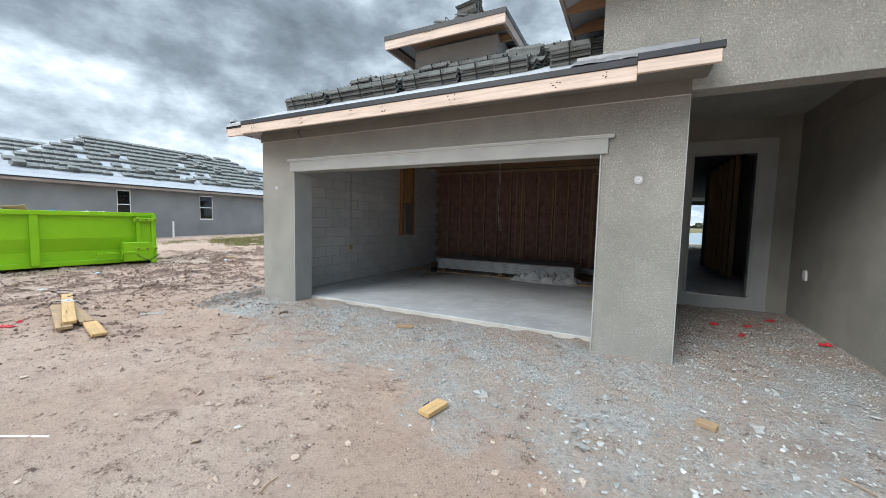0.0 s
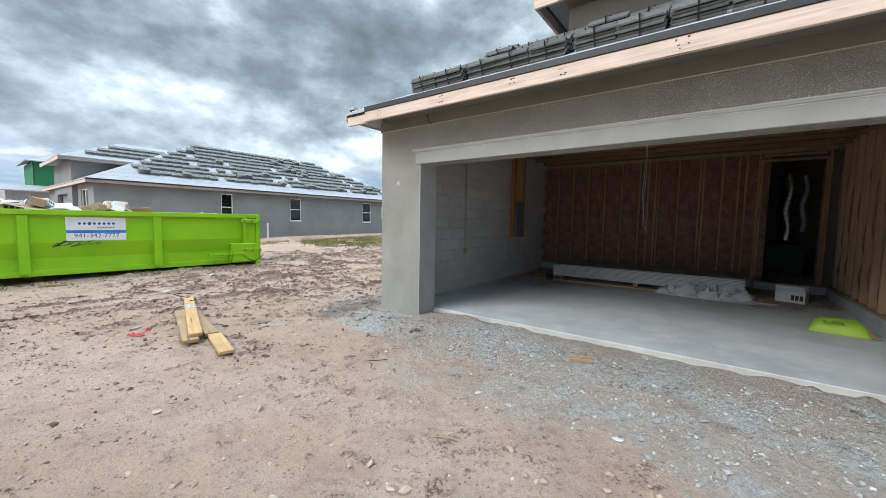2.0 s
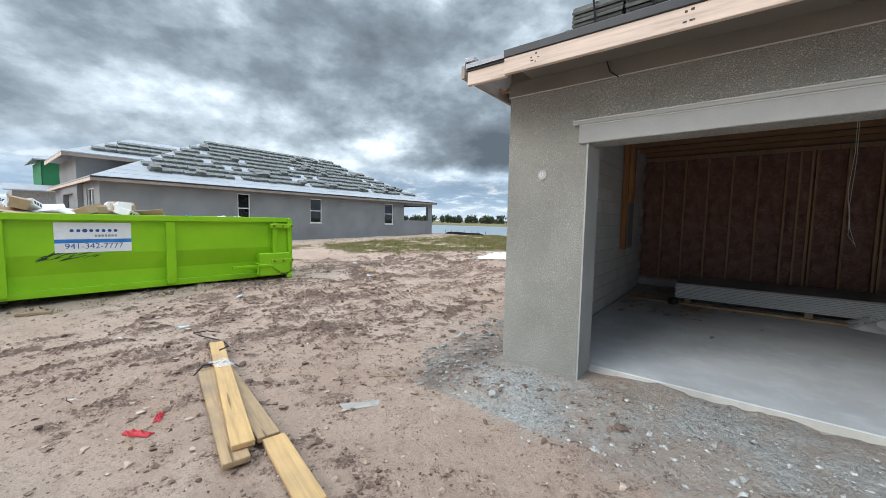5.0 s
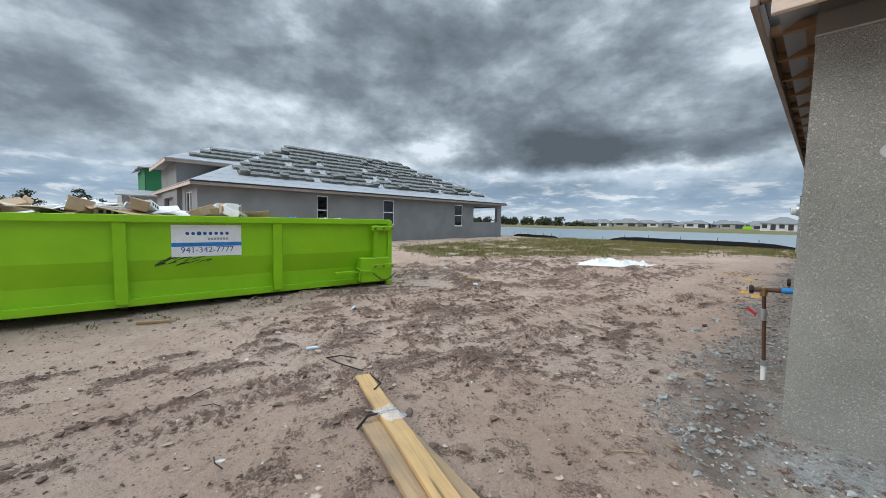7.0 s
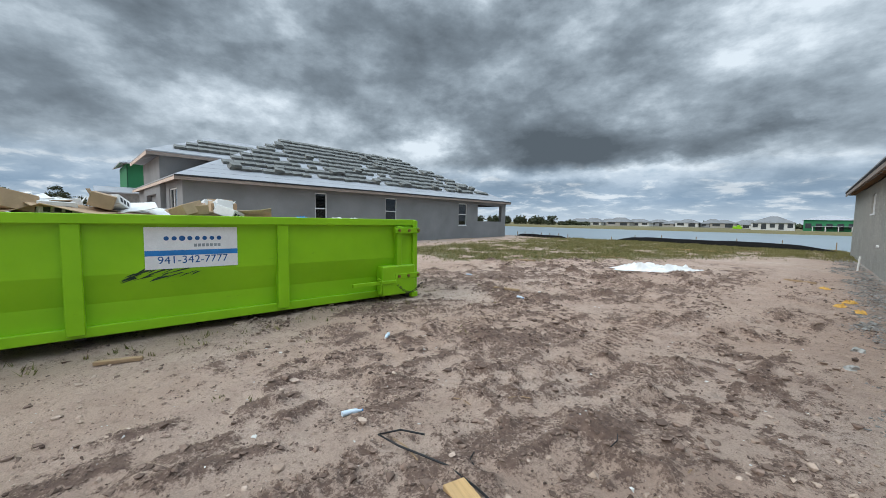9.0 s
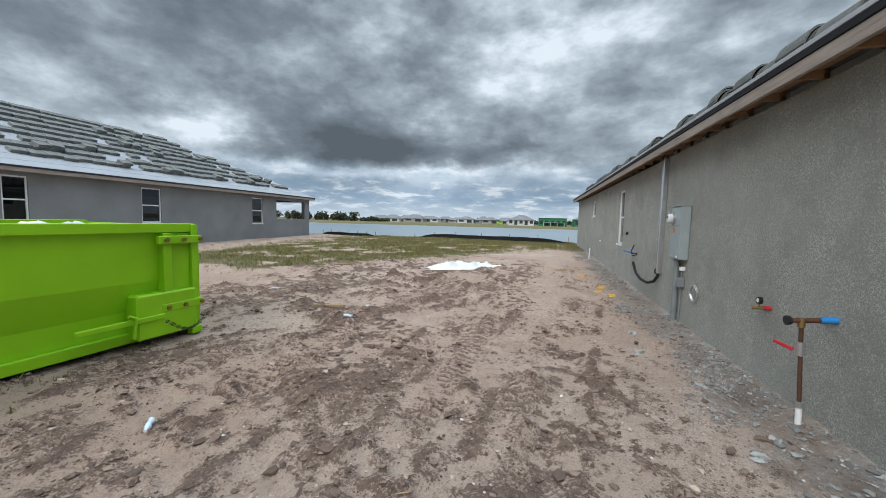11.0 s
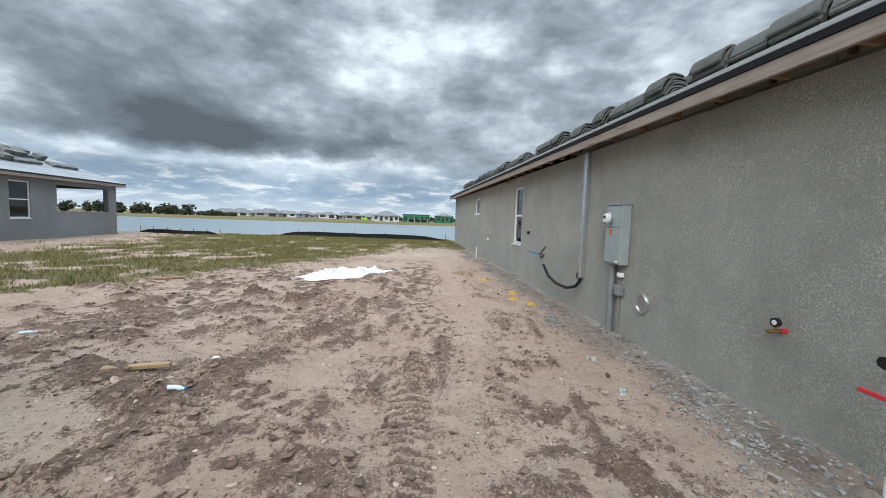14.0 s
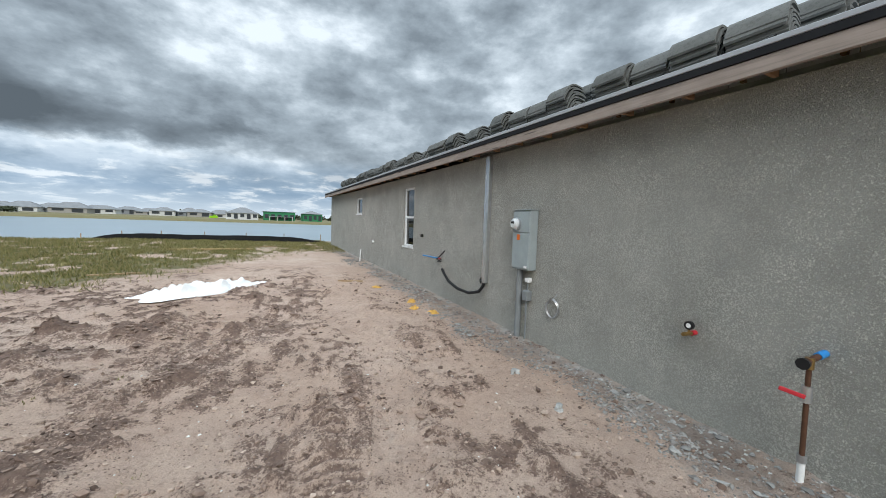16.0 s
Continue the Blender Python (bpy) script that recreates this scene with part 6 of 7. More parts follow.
for k in range(7):
    x = 0.0 + 0.044 * k
    box(bm, x, x + 0.034, 0.01, 0.048, 0.0065, 0.008)
t2 = part("tagline", bm, simple("sign_grey", (0.30, 0.33, 0.35), 0.5), sgn)
t2["kind"] = "stuff"
lettering("941-342-7777", 0.135, pose(0.0, -0.155, 0.0068), SNAVY, sgn, "phone_number")
# dark scrape in the paint under the sign
rs = random.Random(8)
bm = bmesh.new()
for k in range(26):
    y = -4.25 + 0.75 * rs.random()
    z = 0.62 + 0.14 * rs.random()
    w, h = rs.uniform(0.10, 0.30), rs.uniform(0.006, 0.02)
    vs = [bm.verts.new((-0.066 + (0.20 * (z - (KINK + 0.1)) if z < KINK + 0.1 else 0.0), y + a, z + b)) for a, b in ((0, 0), (w, 0.06), (w * 0.9, 0.06 + h), (w * 0.2, h * 1.4))]
    bm.faces.new(vs)
scr = part("scrape", bm, simple("scrape_black", (0.035, 0.065, 0.035), 0.7), dumpster, "dark scraped streaks in the paint")
scr["kind"] = "stuff"
# load: cartons, board offcuts, sheets
CARD = simple("brown_card", (0.42, 0.30, 0.19), 0.85, vary=0.14)
TAN = simple("tan_board", (0.60, 0.50, 0.38), 0.85, vary=0.1)
bm = bmesh.new()
bmesh.ops.create_grid(bm, x_segments=16, y_segments=48, size=0.5)
for v in bm.verts:
    v.co = Vector((-DW / 2 + v.co.x * (DW - 0.3), -DL / 2 + v.co.y * (DL - 0.15), DH - 0.16 + 0.10 * noise.noise(v.co * 9) - (0.25 if v.co.y > 0.34 else 0)))
dbed = single("debris_bed", bm, CARD, dump_m, "flattened cardboard and rubble filling the dumpster", "rubble", kind="stuff")
rs = random.Random(21)


def on_load(x, y, z, rx, ry, rz):
    return dump_m @ pose(x, y, z, rx, ry, rz)


for k in range(18):
    y = -2.6 - 2.2 * rs.random() if k < 11 else -5.0 - 1.4 * rs.random()
    w, d, h = rs.uniform(0.24, 0.42), rs.uniform(0.18, 0.32), rs.uniform(0.12, 0.2)
    c = thing("carton", on_load(rs.uniform(-1.5, -0.35), y, DH + rs.uniform(-0.06, 0.10), rs.uniform(-18, 18), rs.uniform(-18, 18), rs.uniform(0, 180)), "crumpled white printed carton in the dumpster" if k % 3 else "crumpled brown cardboard carton in the dumpster", "carton", "cartons in the dumpster")
    bm = bmesh.new()
    box(bm, -w / 2, w / 2, -d / 2, d / 2, 0, h, 0.006)
    part("body", bm, WCARD if k % 3 else CARD, c)
    bm = bmesh.new()
    box(bm, -w / 2, w / 2, d / 2, d / 2 + 0.006, 0, d * 0.5, m=pose(0, 0, h, -40, 0, 0))
    part("flap", bm, WCARD if k % 3 else CARD, c)
    if k % 3:
        bm = bmesh.new()
        for j in range(3):
            box(bm, -w * 0.4 + j * w * 0.28, -w * 0.4 + j * w * 0.28 + w * 0.18, -d / 2 - 0.002, -d / 2 - 0.0005, h * 0.25, h * 0.7)
        part("print", bm, simple("carton_print", (0.05, 0.055, 0.06), 0.7), c, "dark printed blocks")
for k in range(12):
    y = -2.2 - 4.5 * rs.random()
    bm = bmesh.new()
    w, d = rs.uniform(0.7, 1.5), rs.uniform(0.4, 0.9)
    bmesh.ops.create_grid(bm, x_segments=8, y_segments=5, size=0.5)
    for v in bm.verts:
        v.co = Vector((v.co.x * w, v.co.y * d, 0.06 * noise.noise(Vector((v.co.x * 3 + k, v.co.y * 3, k)))))
    bmesh.ops.solidify(bm, geom=bm.faces[:], thickness=0.008)
    single("board_offcut", bm, (CARD, TAN, TAN, WCARD)[k % 4], on_load(rs.uniform(-1.6, -0.5), y, DH + rs.uniform(-0.02, 0.10), rs.uniform(-14, 14), rs.uniform(-16, 16), rs.uniform(50, 130)), "bent sheet of brown board in the dumpster", "board", "boards in the dumpster")
crumple("plastic_sheet", 0.95, 0.5, 0.14, 5.0, WHITE, on_load(-0.5, -1.15, DH - 0.09, 0, 0, 90), "white plastic sheeting heaped in the dumpster", "plastic sheet", 20, 12)
crumple("blue_tarp", 0.4, 0.3, 0.16, 6.0, BLUE, on_load(-0.4, -1.98, DH - 0.07, 0, 0, 20), "scrap of bright blue tarp in the dumpster", "tarp", 16, 12)

# ---- the lot ----
PLANK = wood_mat("yellow_plank", (0.56, 0.36, 0.16), "x", 0.35)
PLANK_D = wood_mat("dirty_plank", (0.40, 0.27, 0.15), "x", 0.6)


def plank(p, q, width, thick, mat, z, tilt=0.0, label="yellow pine plank with dirt and a knot"):
    """A sawn plank from p to q on the ground plan."""
    d = Vector((q[0] - p[0], q[1] - p[1]))
    bm = bmesh.new()
    box(bm, 0, d.length, -width / 2, width / 2, 0, thick, 0.005)
    return single("plank", bm, mat, pose(p[0], p[1], z, tilt, 0, math.degrees(math.atan2(d.y, d.x))), label, "plank", "pile of planks")


g0 = gz(-7.4, 2.3) + 0.012
plank((-7.95, 2.32), (-6.28, 1.89), 0.155, 0.04, PLANK_D, g0, label="dirty pine plank at the bottom of a pile")
plank((-7.96, 2.45), (-6.39, 2.145), 0.145, 0.04, PLANK_D, g0 + 0.001, label="dirty pine plank at the bottom of a pile")
plank((-8.57, 2.635), (-6.36, 1.965), 0.135, 0.04, PLANK, g0 + 0.043, label="yellow pine plank laid across the pile")
plank((-6.37, 2.165), (-5.63, 2.00), 0.145, 0.036, PLANK, g0 - 0.004, label="clean yellow plank sticking out of the pile")
bm = bmesh.new()
for k in range(2):
    tube(bm, [(-0.18, 0.01 * k, 0.0), (-0.1, 0.012 * k, 0.085), (0.12, 0, 0.09), (0.2, 0.01, 0.01)], 0.006, 6)
single("strap", bm, BLACK, pose(-7.88, 2.37, g0, 0, 0, 72), "black strap round the planks", "strap")
bm = bmesh.new()
tube(bm, [(0.30, -0.12, 0.07), (0.22, 0.0, 0.06), (0.05, 0.05, 0.035), (-0.2, 0.09, 0.012), (-0.37, 0.05, 0.01), (-0.55, 0.0, 0.012), (-0.74, -0.03, 0.02), (-0.66, 0.10, 0.035), (-0.52, 0.2, 0.02)], 0.007, 6)
single("loose_strap", bm, BLACK, pose(-8.53, 2.66, gz(-8.75, 2.7)), "loose end of black strap on the sand", "strap")
crumple("clear_film", 0.22, 0.16, 0.05, 2.0, wrap_mat("thin_film", 0.2), pose(-7.84, 2.42, g0 + 0.084), "scrap of clear film stuck on the planks", "film", 12, 10, 0.002)


def litter(name, x, y, w, d, h, mat, label, category, rz=0, seed=1.0, group=""):
    ob = crumple(name, w, d, h, seed, mat, pose(x, y, gz(x, y), 0, 0, rz), label, category, 14, 8, 0.003)
    if group:
        ob["group"] = group
    return ob


CLEARBLUE = simple("bottle_plastic", (0.58, 0.68, 0.78), 0.2, vary=0.12)
litter("red_ribbon", -7.24, 1.62, 0.20, 0.055, 0.05, RED, "torn red plastic ribbon on the sand", "ribbon", 35, 3.3, "red plastic scraps")
litter("red_ribbon", -7.38, 1.79, 0.15, 0.045, 0.05, RED, "torn red plastic ribbon on the sand", "ribbon", -30, 4.3, "red plastic scraps")
for x, y, rz in ((1.15, 6.43, 10), (1.38, 6.0, 60), (1.93, 7.01, 20), (2.15, 5.9, 5), (1.55, 6.5, 40)):
    litter("red_scrap", x, y, 0.13, 0.06, 0.05, RED, "torn red plastic scrap on the recess floor", "scrap", rz, x, "red plastic scraps")
GREYPAPER = simple("grey_paper", (0.34, 0.315, 0.285), 0.9)
litter("paper_scrap", -6.30, 2.87, 0.33, 0.11, 0.03, GREYPAPER, "flattened grey paper scrap on the sand", "paper", 57, 2.2)
litter("white_strip", -3.60, 0.85, 0.34, 0.018, 0.010, WHITE, "thin white plastic strip on the ground", "strip", 29, 1.1)
for x, y, s in ((-10.85, 3.9, 1), (-10.97, 6.92, 2), (-13.75, 8.7, 3), (-9.7, 2.6, 4)):
    b = thing("crushed_bottle", pose(x, y, gz(x, y) + 0.022, 90, 0, 40 * s) @ Matrix.Scale(0.68, 4), "crushed clear plastic bottle on the sand", "bottle", "bottles on the lot")
    bm = bmesh.new()
    tube(bm, [(0, 0, 0), (0.01, 0, 0.05), (0.0, 0.01, 0.10), (0.005, 0, 0.15), (0, 0, 0.19), (0, 0, 0.22)], [0.034, 0.032, 0.026, 0.034, 0.02, 0.013], 10)
    part("body", bm, CLEARBLUE, b, smooth=True)
    bm = bmesh.new()
    tube(bm, [(0, 0, 0.22), (0, 0, 0.235)], 0.016, 10)
    part("cap", bm, WHITE if s % 2 else BLUE, b)
for x, y, ln, wd, rz, mm, lab in ((-1.30, 2.46, 0.24, 0.11, 78, PLANK, "short yellow pine timber offcut"), (0.58, 3.2, 0.13, 0.08, -25, PLANK_D, "splintered brown timber offcut on gravel"), (-11.5, 7.35, 0.55, 0.07, 12, PLANK_D, "weathered stick of timber"),
                          (-12.4, 15.6, 1.0, 0.08, 15, PLANK_D, "weathered stick of timber"), (-11.2, 22.2, 3.2, 0.14, 2, PLANK, "long pale board lying in the grass"), (-9.2, 23.4, 1.4, 0.08, 8, PLANK_D, "weathered stick of timber"),
                          (-12.3, 1.5, 0.4, 0.06, 70, PLANK_D, "weathered stick of timber"), (-14.2, 12.2, 0.9, 0.08, 30, PLANK_D, "weathered stick of timber"), (-7.3, 13.5, 0.6, 0.05, -20, PLANK_D, "weathered stick of timber"), (-2.6, 4.05, 0.22, 0.06, 25, PLANK_D, "splintered brown timber offcut on gravel")):
    bm = bmesh.new()
    box(bm, -ln / 2, ln / 2, -wd / 2, wd / 2, 0, 0.038, 0.004)
    single("offcut", bm, mm, pose(x, y, gz(x, y) + 0.004, 0, 0, rz), lab, "timber offcut", "timber offcuts on the ground")
YELLOWP = simple("yellow_packaging", (0.62, 0.36, 0.08), 0.5)
for x, y, s in ((-6.75, 10.6, 1), (-6.62, 11.1, 2), (-6.55, 10.2, 3), (-6.9, 12.6, 4)):
    litter("yellow_packaging", x, y, 0.2, 0.14, 0.09, YELLOWP, "crumpled yellow packaging among the rubble", "packaging", 30 * s, s * 1.3, "packaging by the wall")
# heap of white sheeting
crumple("plastic_sheeting", 2.35, 0.9, 0.36, 7.7, simple("white_sheeting", (0.80, 0.80, 0.79), 0.5, vary=0.06), pose(-10.28, 13.15, gz(-10.3, 13.1) - 0.005, 0, 0, 36), "rumpled white plastic sheeting on the sand", "plastic sheet", 60, 30)


def stone_shapes(n, seed):
    out = []
    for s in range(n):
        bm = bmesh.new()
        bmesh.ops.create_icosphere(bm, subdivisions=1, radius=1.0)
        for v in bm.verts:
            v.co *= 0.75 + 0.85 * noise.noise(v.co * 1.3 + Vector((s * 7.1 + seed, 0, 0)))
        vs = np.array([v.co[:] for v in bm.verts])
        fs = np.array([[v.index for v in f.verts] for f in bm.faces])
        bm.free()
        out.append((vs, fs))
    return out


SHAPES = stone_shapes(7, 2)


def scatter(name, xs_, ys_, sizes, flat, material, label, category, seed, sink=0.25):
    """Many small stones or clods resting on the ground, joined as one loose cover."""
    rng_ = np.random.default_rng(seed)
    zs_ = ground_fields(xs_, ys_)[0]
    V, F, base = [], [], 0
    for i in range(len(xs_)):
        vs, fs = SHAPES[i % len(SHAPES)]
        a = rng_.random() * 6.28
        s = sizes[i]
        ca, sa = math.cos(a), math.sin(a)
        p = vs * np.array([s * (0.7 + 0.6 * rng_.random()), s * (0.7 + 0.6 * rng_.random()), s * flat * (0.6 + 0.6 * rng_.random())])
        q = np.stack([p[:, 0] * ca - p[:, 1] * sa + xs_[i], p[:, 0] * sa + p[:, 1] * ca + ys_[i], p[:, 2] + zs_[i] + s * flat * (0.5 - sink)], 1)
        V.append(q)
        F.append(fs + base)
        base += len(vs)
    me = bpy.data.meshes.new(name)
    me.from_pydata(np.concatenate(V).tolist(), [], np.concatenate(F).tolist())
    me.materials.append(material)
    return tagged(new(name, me), label, category, kind="stuff")


def stone_mat(name, dark, light, grain=40):
    M = Mat(name, 0.95)
    M.base(M.mix(M.ramp(M.noise(grain, 4), [(0.4, 0.0), (0.7, 0.4)]), M.ramp(M.island(), [(0.0, dark), (1.0, light)]), tuple(k * 0.6 for k in dark)))
    M.bump(M.noise(60, 4), 0.5, 0.006)
    return M.mat


CLOD = stone_mat("clod_soil", (0.10, 0.067, 0.052), (0.30, 0.212, 0.165))
SANDY = stone_mat("sand_clod", (0.32, 0.235, 0.18), (0.52, 0.405, 0.325))
GRAVEL = stone_mat("gravel_stone", (0.26, 0.26, 0.25), (0.56, 0.555, 0.53))
DULL = stone_mat("dull_stone", (0.15, 0.13, 0.115), (0.36, 0.35, 0.33))
SHELL = stone_mat("shell_bits", (0.55, 0.53, 0.49), (0.78, 0.76, 0.72))
R = np.random.default_rng(77)


def pick(n, x0, x1, y0, y1, weight):
    x = R.uniform(x0, x1, n * 8)
    y = R.uniform(y0, y1, n * 8)
    _, mud, grav, grass = ground_fields(x, y)
    keep = R.random(n * 8) < weight(mud, grav, grass)
    clear = ~((x > SIDE - 0.03) & (y > FRONT - 0.03) & ~((x > RIGHT_PIER + 0.03) & (x < REC_X - 0.03) & (y < DOOR_Y - 0.05)))
    idx = np.nonzero(keep & clear)[0][:n]
    return x[idx], y[idx]


x, y = pick(15000, -15, -4.5, -0.8, 14.5, lambda m, g, s: 0.012 + 0.6 * m ** 1.5)
scatter("soil_clods", x, y, np.minimum(R.gamma(1.2, 0.009, len(x)) + 0.004, 0.05), 0.7, CLOD, "dark damp soil clods in the ruts", "soil clods", 1)
x, y = pick(16000, -12.5, -4.5, -0.8, 9.0, lambda m, g, s: 0.05 + 0.5 * m)
scatter("soil_crumbs", x, y, R.gamma(1.4, 0.0035, len(x)) + 0.003, 0.75, CLOD, "small damp crumbs strewn over the sand", "soil crumbs", 21)
x, y = pick(6000, -14, 2, -1.0, 12, lambda m, g, s: 0.3 * (1 - m) * (1 - g))
scatter("sand_clods", x, y, R.gamma(1.5, 0.006, len(x)) + 0.004, 0.7, SANDY, "dry crumbs of pale sand", "sand crumbs", 2)
def patchy(x, y):
    """Chips lie in drifts a little way off the wall, with bare earth between."""
    drift = smooth(0.40, 0.54, fbm(x, y, 1.3, 4, 301))
    off = 1 - smooth(SIDE - 0.55, SIDE - 0.15, x)
    keep = R.random(len(x)) < np.clip(0.10 + drift, 0, 1) * (0.12 + 0.88 * off)
    return x[keep], y[keep]


x, y = patchy(*pick(15000, -7.4, -5.85, 3.4, 9.5, lambda m, g, s: np.clip(1.3 * g - 0.1, 0, 1)))
scatter("gravel", x, y, np.minimum(0.004 + R.gamma(1.1, 0.0055, len(x)), 0.03), 0.7, DULL, "broken dull mortar and stones by the side wall", "gravel", 13)
x, y = pick(8500, -6.1, 2.3, 1.0, 7.6, lambda m, g, s: np.clip(1.1 * g - 0.15, 0, 1) ** 1.5)
scatter("gravel", x, y, np.minimum(R.gamma(1.3, 0.0045, len(x)) + 0.003, 0.032), 0.6, GRAVEL, "broken grey mortar and gravel by the walls", "gravel", 3)
x, y = patchy(*pick(9000, -7.6, -5.9, 9.0, 24.8, lambda m, g, s: np.clip(1.2 * g - 0.2, 0, 1)))
scatter("gravel", x, y, np.minimum(0.005 + R.gamma(1.1, 0.008, len(x)), 0.045), 0.6, DULL, "broken grey mortar and gravel by the walls", "gravel", 4)
x, y = pick(900, -12, 2, -0.6, 9, lambda m, g, s: 0.3 + 0 * m)
scatter("shell_bits", x, y, R.gamma(1.5, 0.0035, len(x)) + 0.003, 0.5, SHELL, "white shell and mortar bits in the sand", "shell bits", 5)
x, y = pick(800, -7.4, -5.9, 3.6, 22, lambda m, g, s: np.clip(1.4 * g - 0.3, 0, 1))
scatter("mortar_rubble", x, y, np.minimum(R.gamma(1.6, 0.010, len(x)) + 0.009, 0.05), 0.6, stone_mat("rubble_stone", (0.17, 0.165, 0.155), (0.38, 0.375, 0.355)), "loose grey lumps of mortar along the wall", "rubble", 8)
x, y = pick(260, -6.2, 2.2, 1.4, 4.3, lambda m, g, s: np.clip(1.4 * g - 0.3, 0, 1))
scatter("mortar_rubble", x, y, np.minimum(R.gamma(1.5, 0.008, len(x)) + 0.008, 0.045), 0.6, stone_mat("pale_rubble", (0.24, 0.24, 0.23), (0.48, 0.475, 0.45)), "loose pale lumps of mortar before the garage", "rubble", 9)
# twigs and wire ends on the sand
rs = random.Random(12)
for k in range(26):
    tx, ty = rs.uniform(-9.5, 1.5), rs.uniform(0.6, 4.0)
    ln = rs.uniform(0.08, 0.3)
    a = rs.uniform(0, 6.28)
    bm = bmesh.new()
    tube(bm, [(-ln / 2, 0, 0.004), (0, rs.uniform(-0.03, 0.03), 0.012), (ln / 2, rs.uniform(-0.03, 0.03), 0.006)], 0.004, 5)
    single("twig", bm, PLANK_D if k % 3 else BLACK, pose(tx, ty, gz(tx, ty), 0, 0, math.degrees(a)), "thin dry twig lying on the sand", "twig", "twigs on the sand")
# single chunks of mortar
CHUNK = concrete_mat("mortar_chunk", (0.34, 0.335, 0.315))
rs = random.Random(31)
for x, y, s in ((-1.08, 2.88, 0.075), (-0.5, 3.9, 0.06), (-6.6, 4.75, 0.075), (-6.35, 5.05, 0.065), (-6.5, 5.95, 0.085), (-6.85, 6.8, 0.08), (-2.2, 3.7, 0.05), (-5.5, 3.65, 0.06), (-0.1, 3.35, 0.06), (1.2, 4.1, 0.05), (-5.15, 4.1, 0.07), (-6.75, 7.6, 0.08), (-6.55, 4.3, 0.06), (0.9, 3.3, 0.06)):
    bm = bmesh.new()
    bmesh.ops.create_icosphere(bm, subdivisions=2, radius=1.0)
    for v in bm.verts:
        v.co *= 0.72 + 0.9 * noise.noise(v.co * 1.1 + Vector((x * 5, y * 3, 0)))
        v.co = Vector((v.co.x * s, v.co.y * s * 0.75, max(-0.3, v.co.z) * s * 0.6))
    single("mortar_chunk", bm, CHUNK, pose(x, y, gz(x, y) + s * 0.12, 0, 0, rs.uniform(0, 360)), "broken pale lump of mortar on the ground", "rubble", "lumps of mortar")

# grass: thin tufts on the sand
def blades(name, xs_, ys_, height, spread, material, label, per, seed):
    rng_ = np.random.default_rng(seed)
    zs_ = ground_fields(xs_, ys_)[0]
    n = len(xs_) * per
    bx_ = np.repeat(xs_, per) + rng_.normal(0, spread, n)
    by_ = np.repeat(ys_, per) + rng_.normal(0, spread, n)
    bz_ = np.repeat(zs_, per) - 0.01
    a = rng_.random(n) * 6.28
    h = height * (0.5 + rng_.random(n))
    w = 0.004 + 0.006 * rng_.random(n) + 0.0012 * np.repeat(ys_, per) * 0.25
    lx, ly = rng_.normal(0, 0.45, n) * h, rng_.normal(0, 0.45, n) * h
    ca, sa = np.cos(a) * w, np.sin(a) * w
    V = np.stack([np.stack([bx_ - ca, by_ - sa, bz_], 1), np.stack([bx_ + ca, by_ + sa, bz_], 1), np.stack([bx_ + lx, by_ + ly, bz_ + h], 1)], 1).reshape(-1, 3)
    me = bpy.data.meshes.new(name)
    me.from_pydata(V.tolist(), [], np.arange(n * 3).reshape(-1, 3).tolist())
    me.materials.append(material)
    return tagged(new(name, me), label, "grass", kind="stuff")


def grass_mat():
    M = Mat("grass_blades", 0.8)
    M.base(M.ramp(M.island(), [(0.0, (0.085, 0.09, 0.025)), (0.5, (0.17, 0.155, 0.05)), (1.0, (0.30, 0.25, 0.115))]))
    return M.mat


GRASSM = grass_mat()
x, y = pick(9000, -26, -5.8, 8.5, 29, lambda m, g, s: np.clip(s, 0, 1) ** 1.3)
blades("grass", x, y, 0.085, 0.10, GRASSM, "sparse dry grass towards the lake", 7, 3)
x, y = pick(60, -14, -10, 2, 9, lambda m, g, s: 0.1 + 0 * m)
blades("grass", x, y, 0.04, 0.03, GRASSM, "tiny weeds in the sand", 6, 4)

# silt fence along the bank
FENCE = simple("black_fabric", (0.012, 0.012, 0.013), 0.85)


def silt_fence(pts, h, label):
    f = thing("silt_fence", pose(pts[0][0], pts[0][1], gz(*pts[0])), label, "fence", "black silt fences", placed=True)
    bm = bmesh.new()
    last = None
    n = 40
    for k in range(n + 1):
        u = k / n * (len(pts) - 1)
        i = min(int(u), len(pts) - 2)
        px = pts[i][0] + (pts[i + 1][0] - pts[i][0]) * (u - i)
        py = pts[i][1] + (pts[i + 1][1] - pts[i][1]) * (u - i) + 0.04 * math.sin(k * 1.7)
        z = gz(px, py)
        hh = h * (0.75 + 0.12 * noise.noise(Vector((px * 0.5, py, 1)))) * min(1, 0.25 + k / 6, 0.25 + (n - k) / 6)
        cur = [bm.verts.new((px, py, z - 0.05)), bm.verts.new((px, py, z + hh)), bm.verts.new((px, py + 0.012, z + hh)), bm.verts.new((px, py + 0.012, z - 0.05))]
        if last:
            for j in range(3):
                bm.faces.new((last[j], cur[j], cur[j + 1], last[j + 1]))
        last = cur
    part("fabric", bm, FENCE, f, "sagging black fabric")
    for k in range(7):
        u = k / 6 * (len(pts) - 1)
        i = min(int(u), len(pts) - 2)
        px = pts[i][0] + (pts[i + 1][0] - pts[i][0]) * (u - i)
        py = pts[i][1] + (pts[i + 1][1] - pts[i][1]) * (u - i) + 0.05
        bm = bmesh.new()
        box(bm, px - 0.02, px + 0.02, py, py + 0.04, gz(px, py) - 0.1, gz(px, py) + h + 0.08, 0.003)
        part("stake", bm, PLANK_D, f)


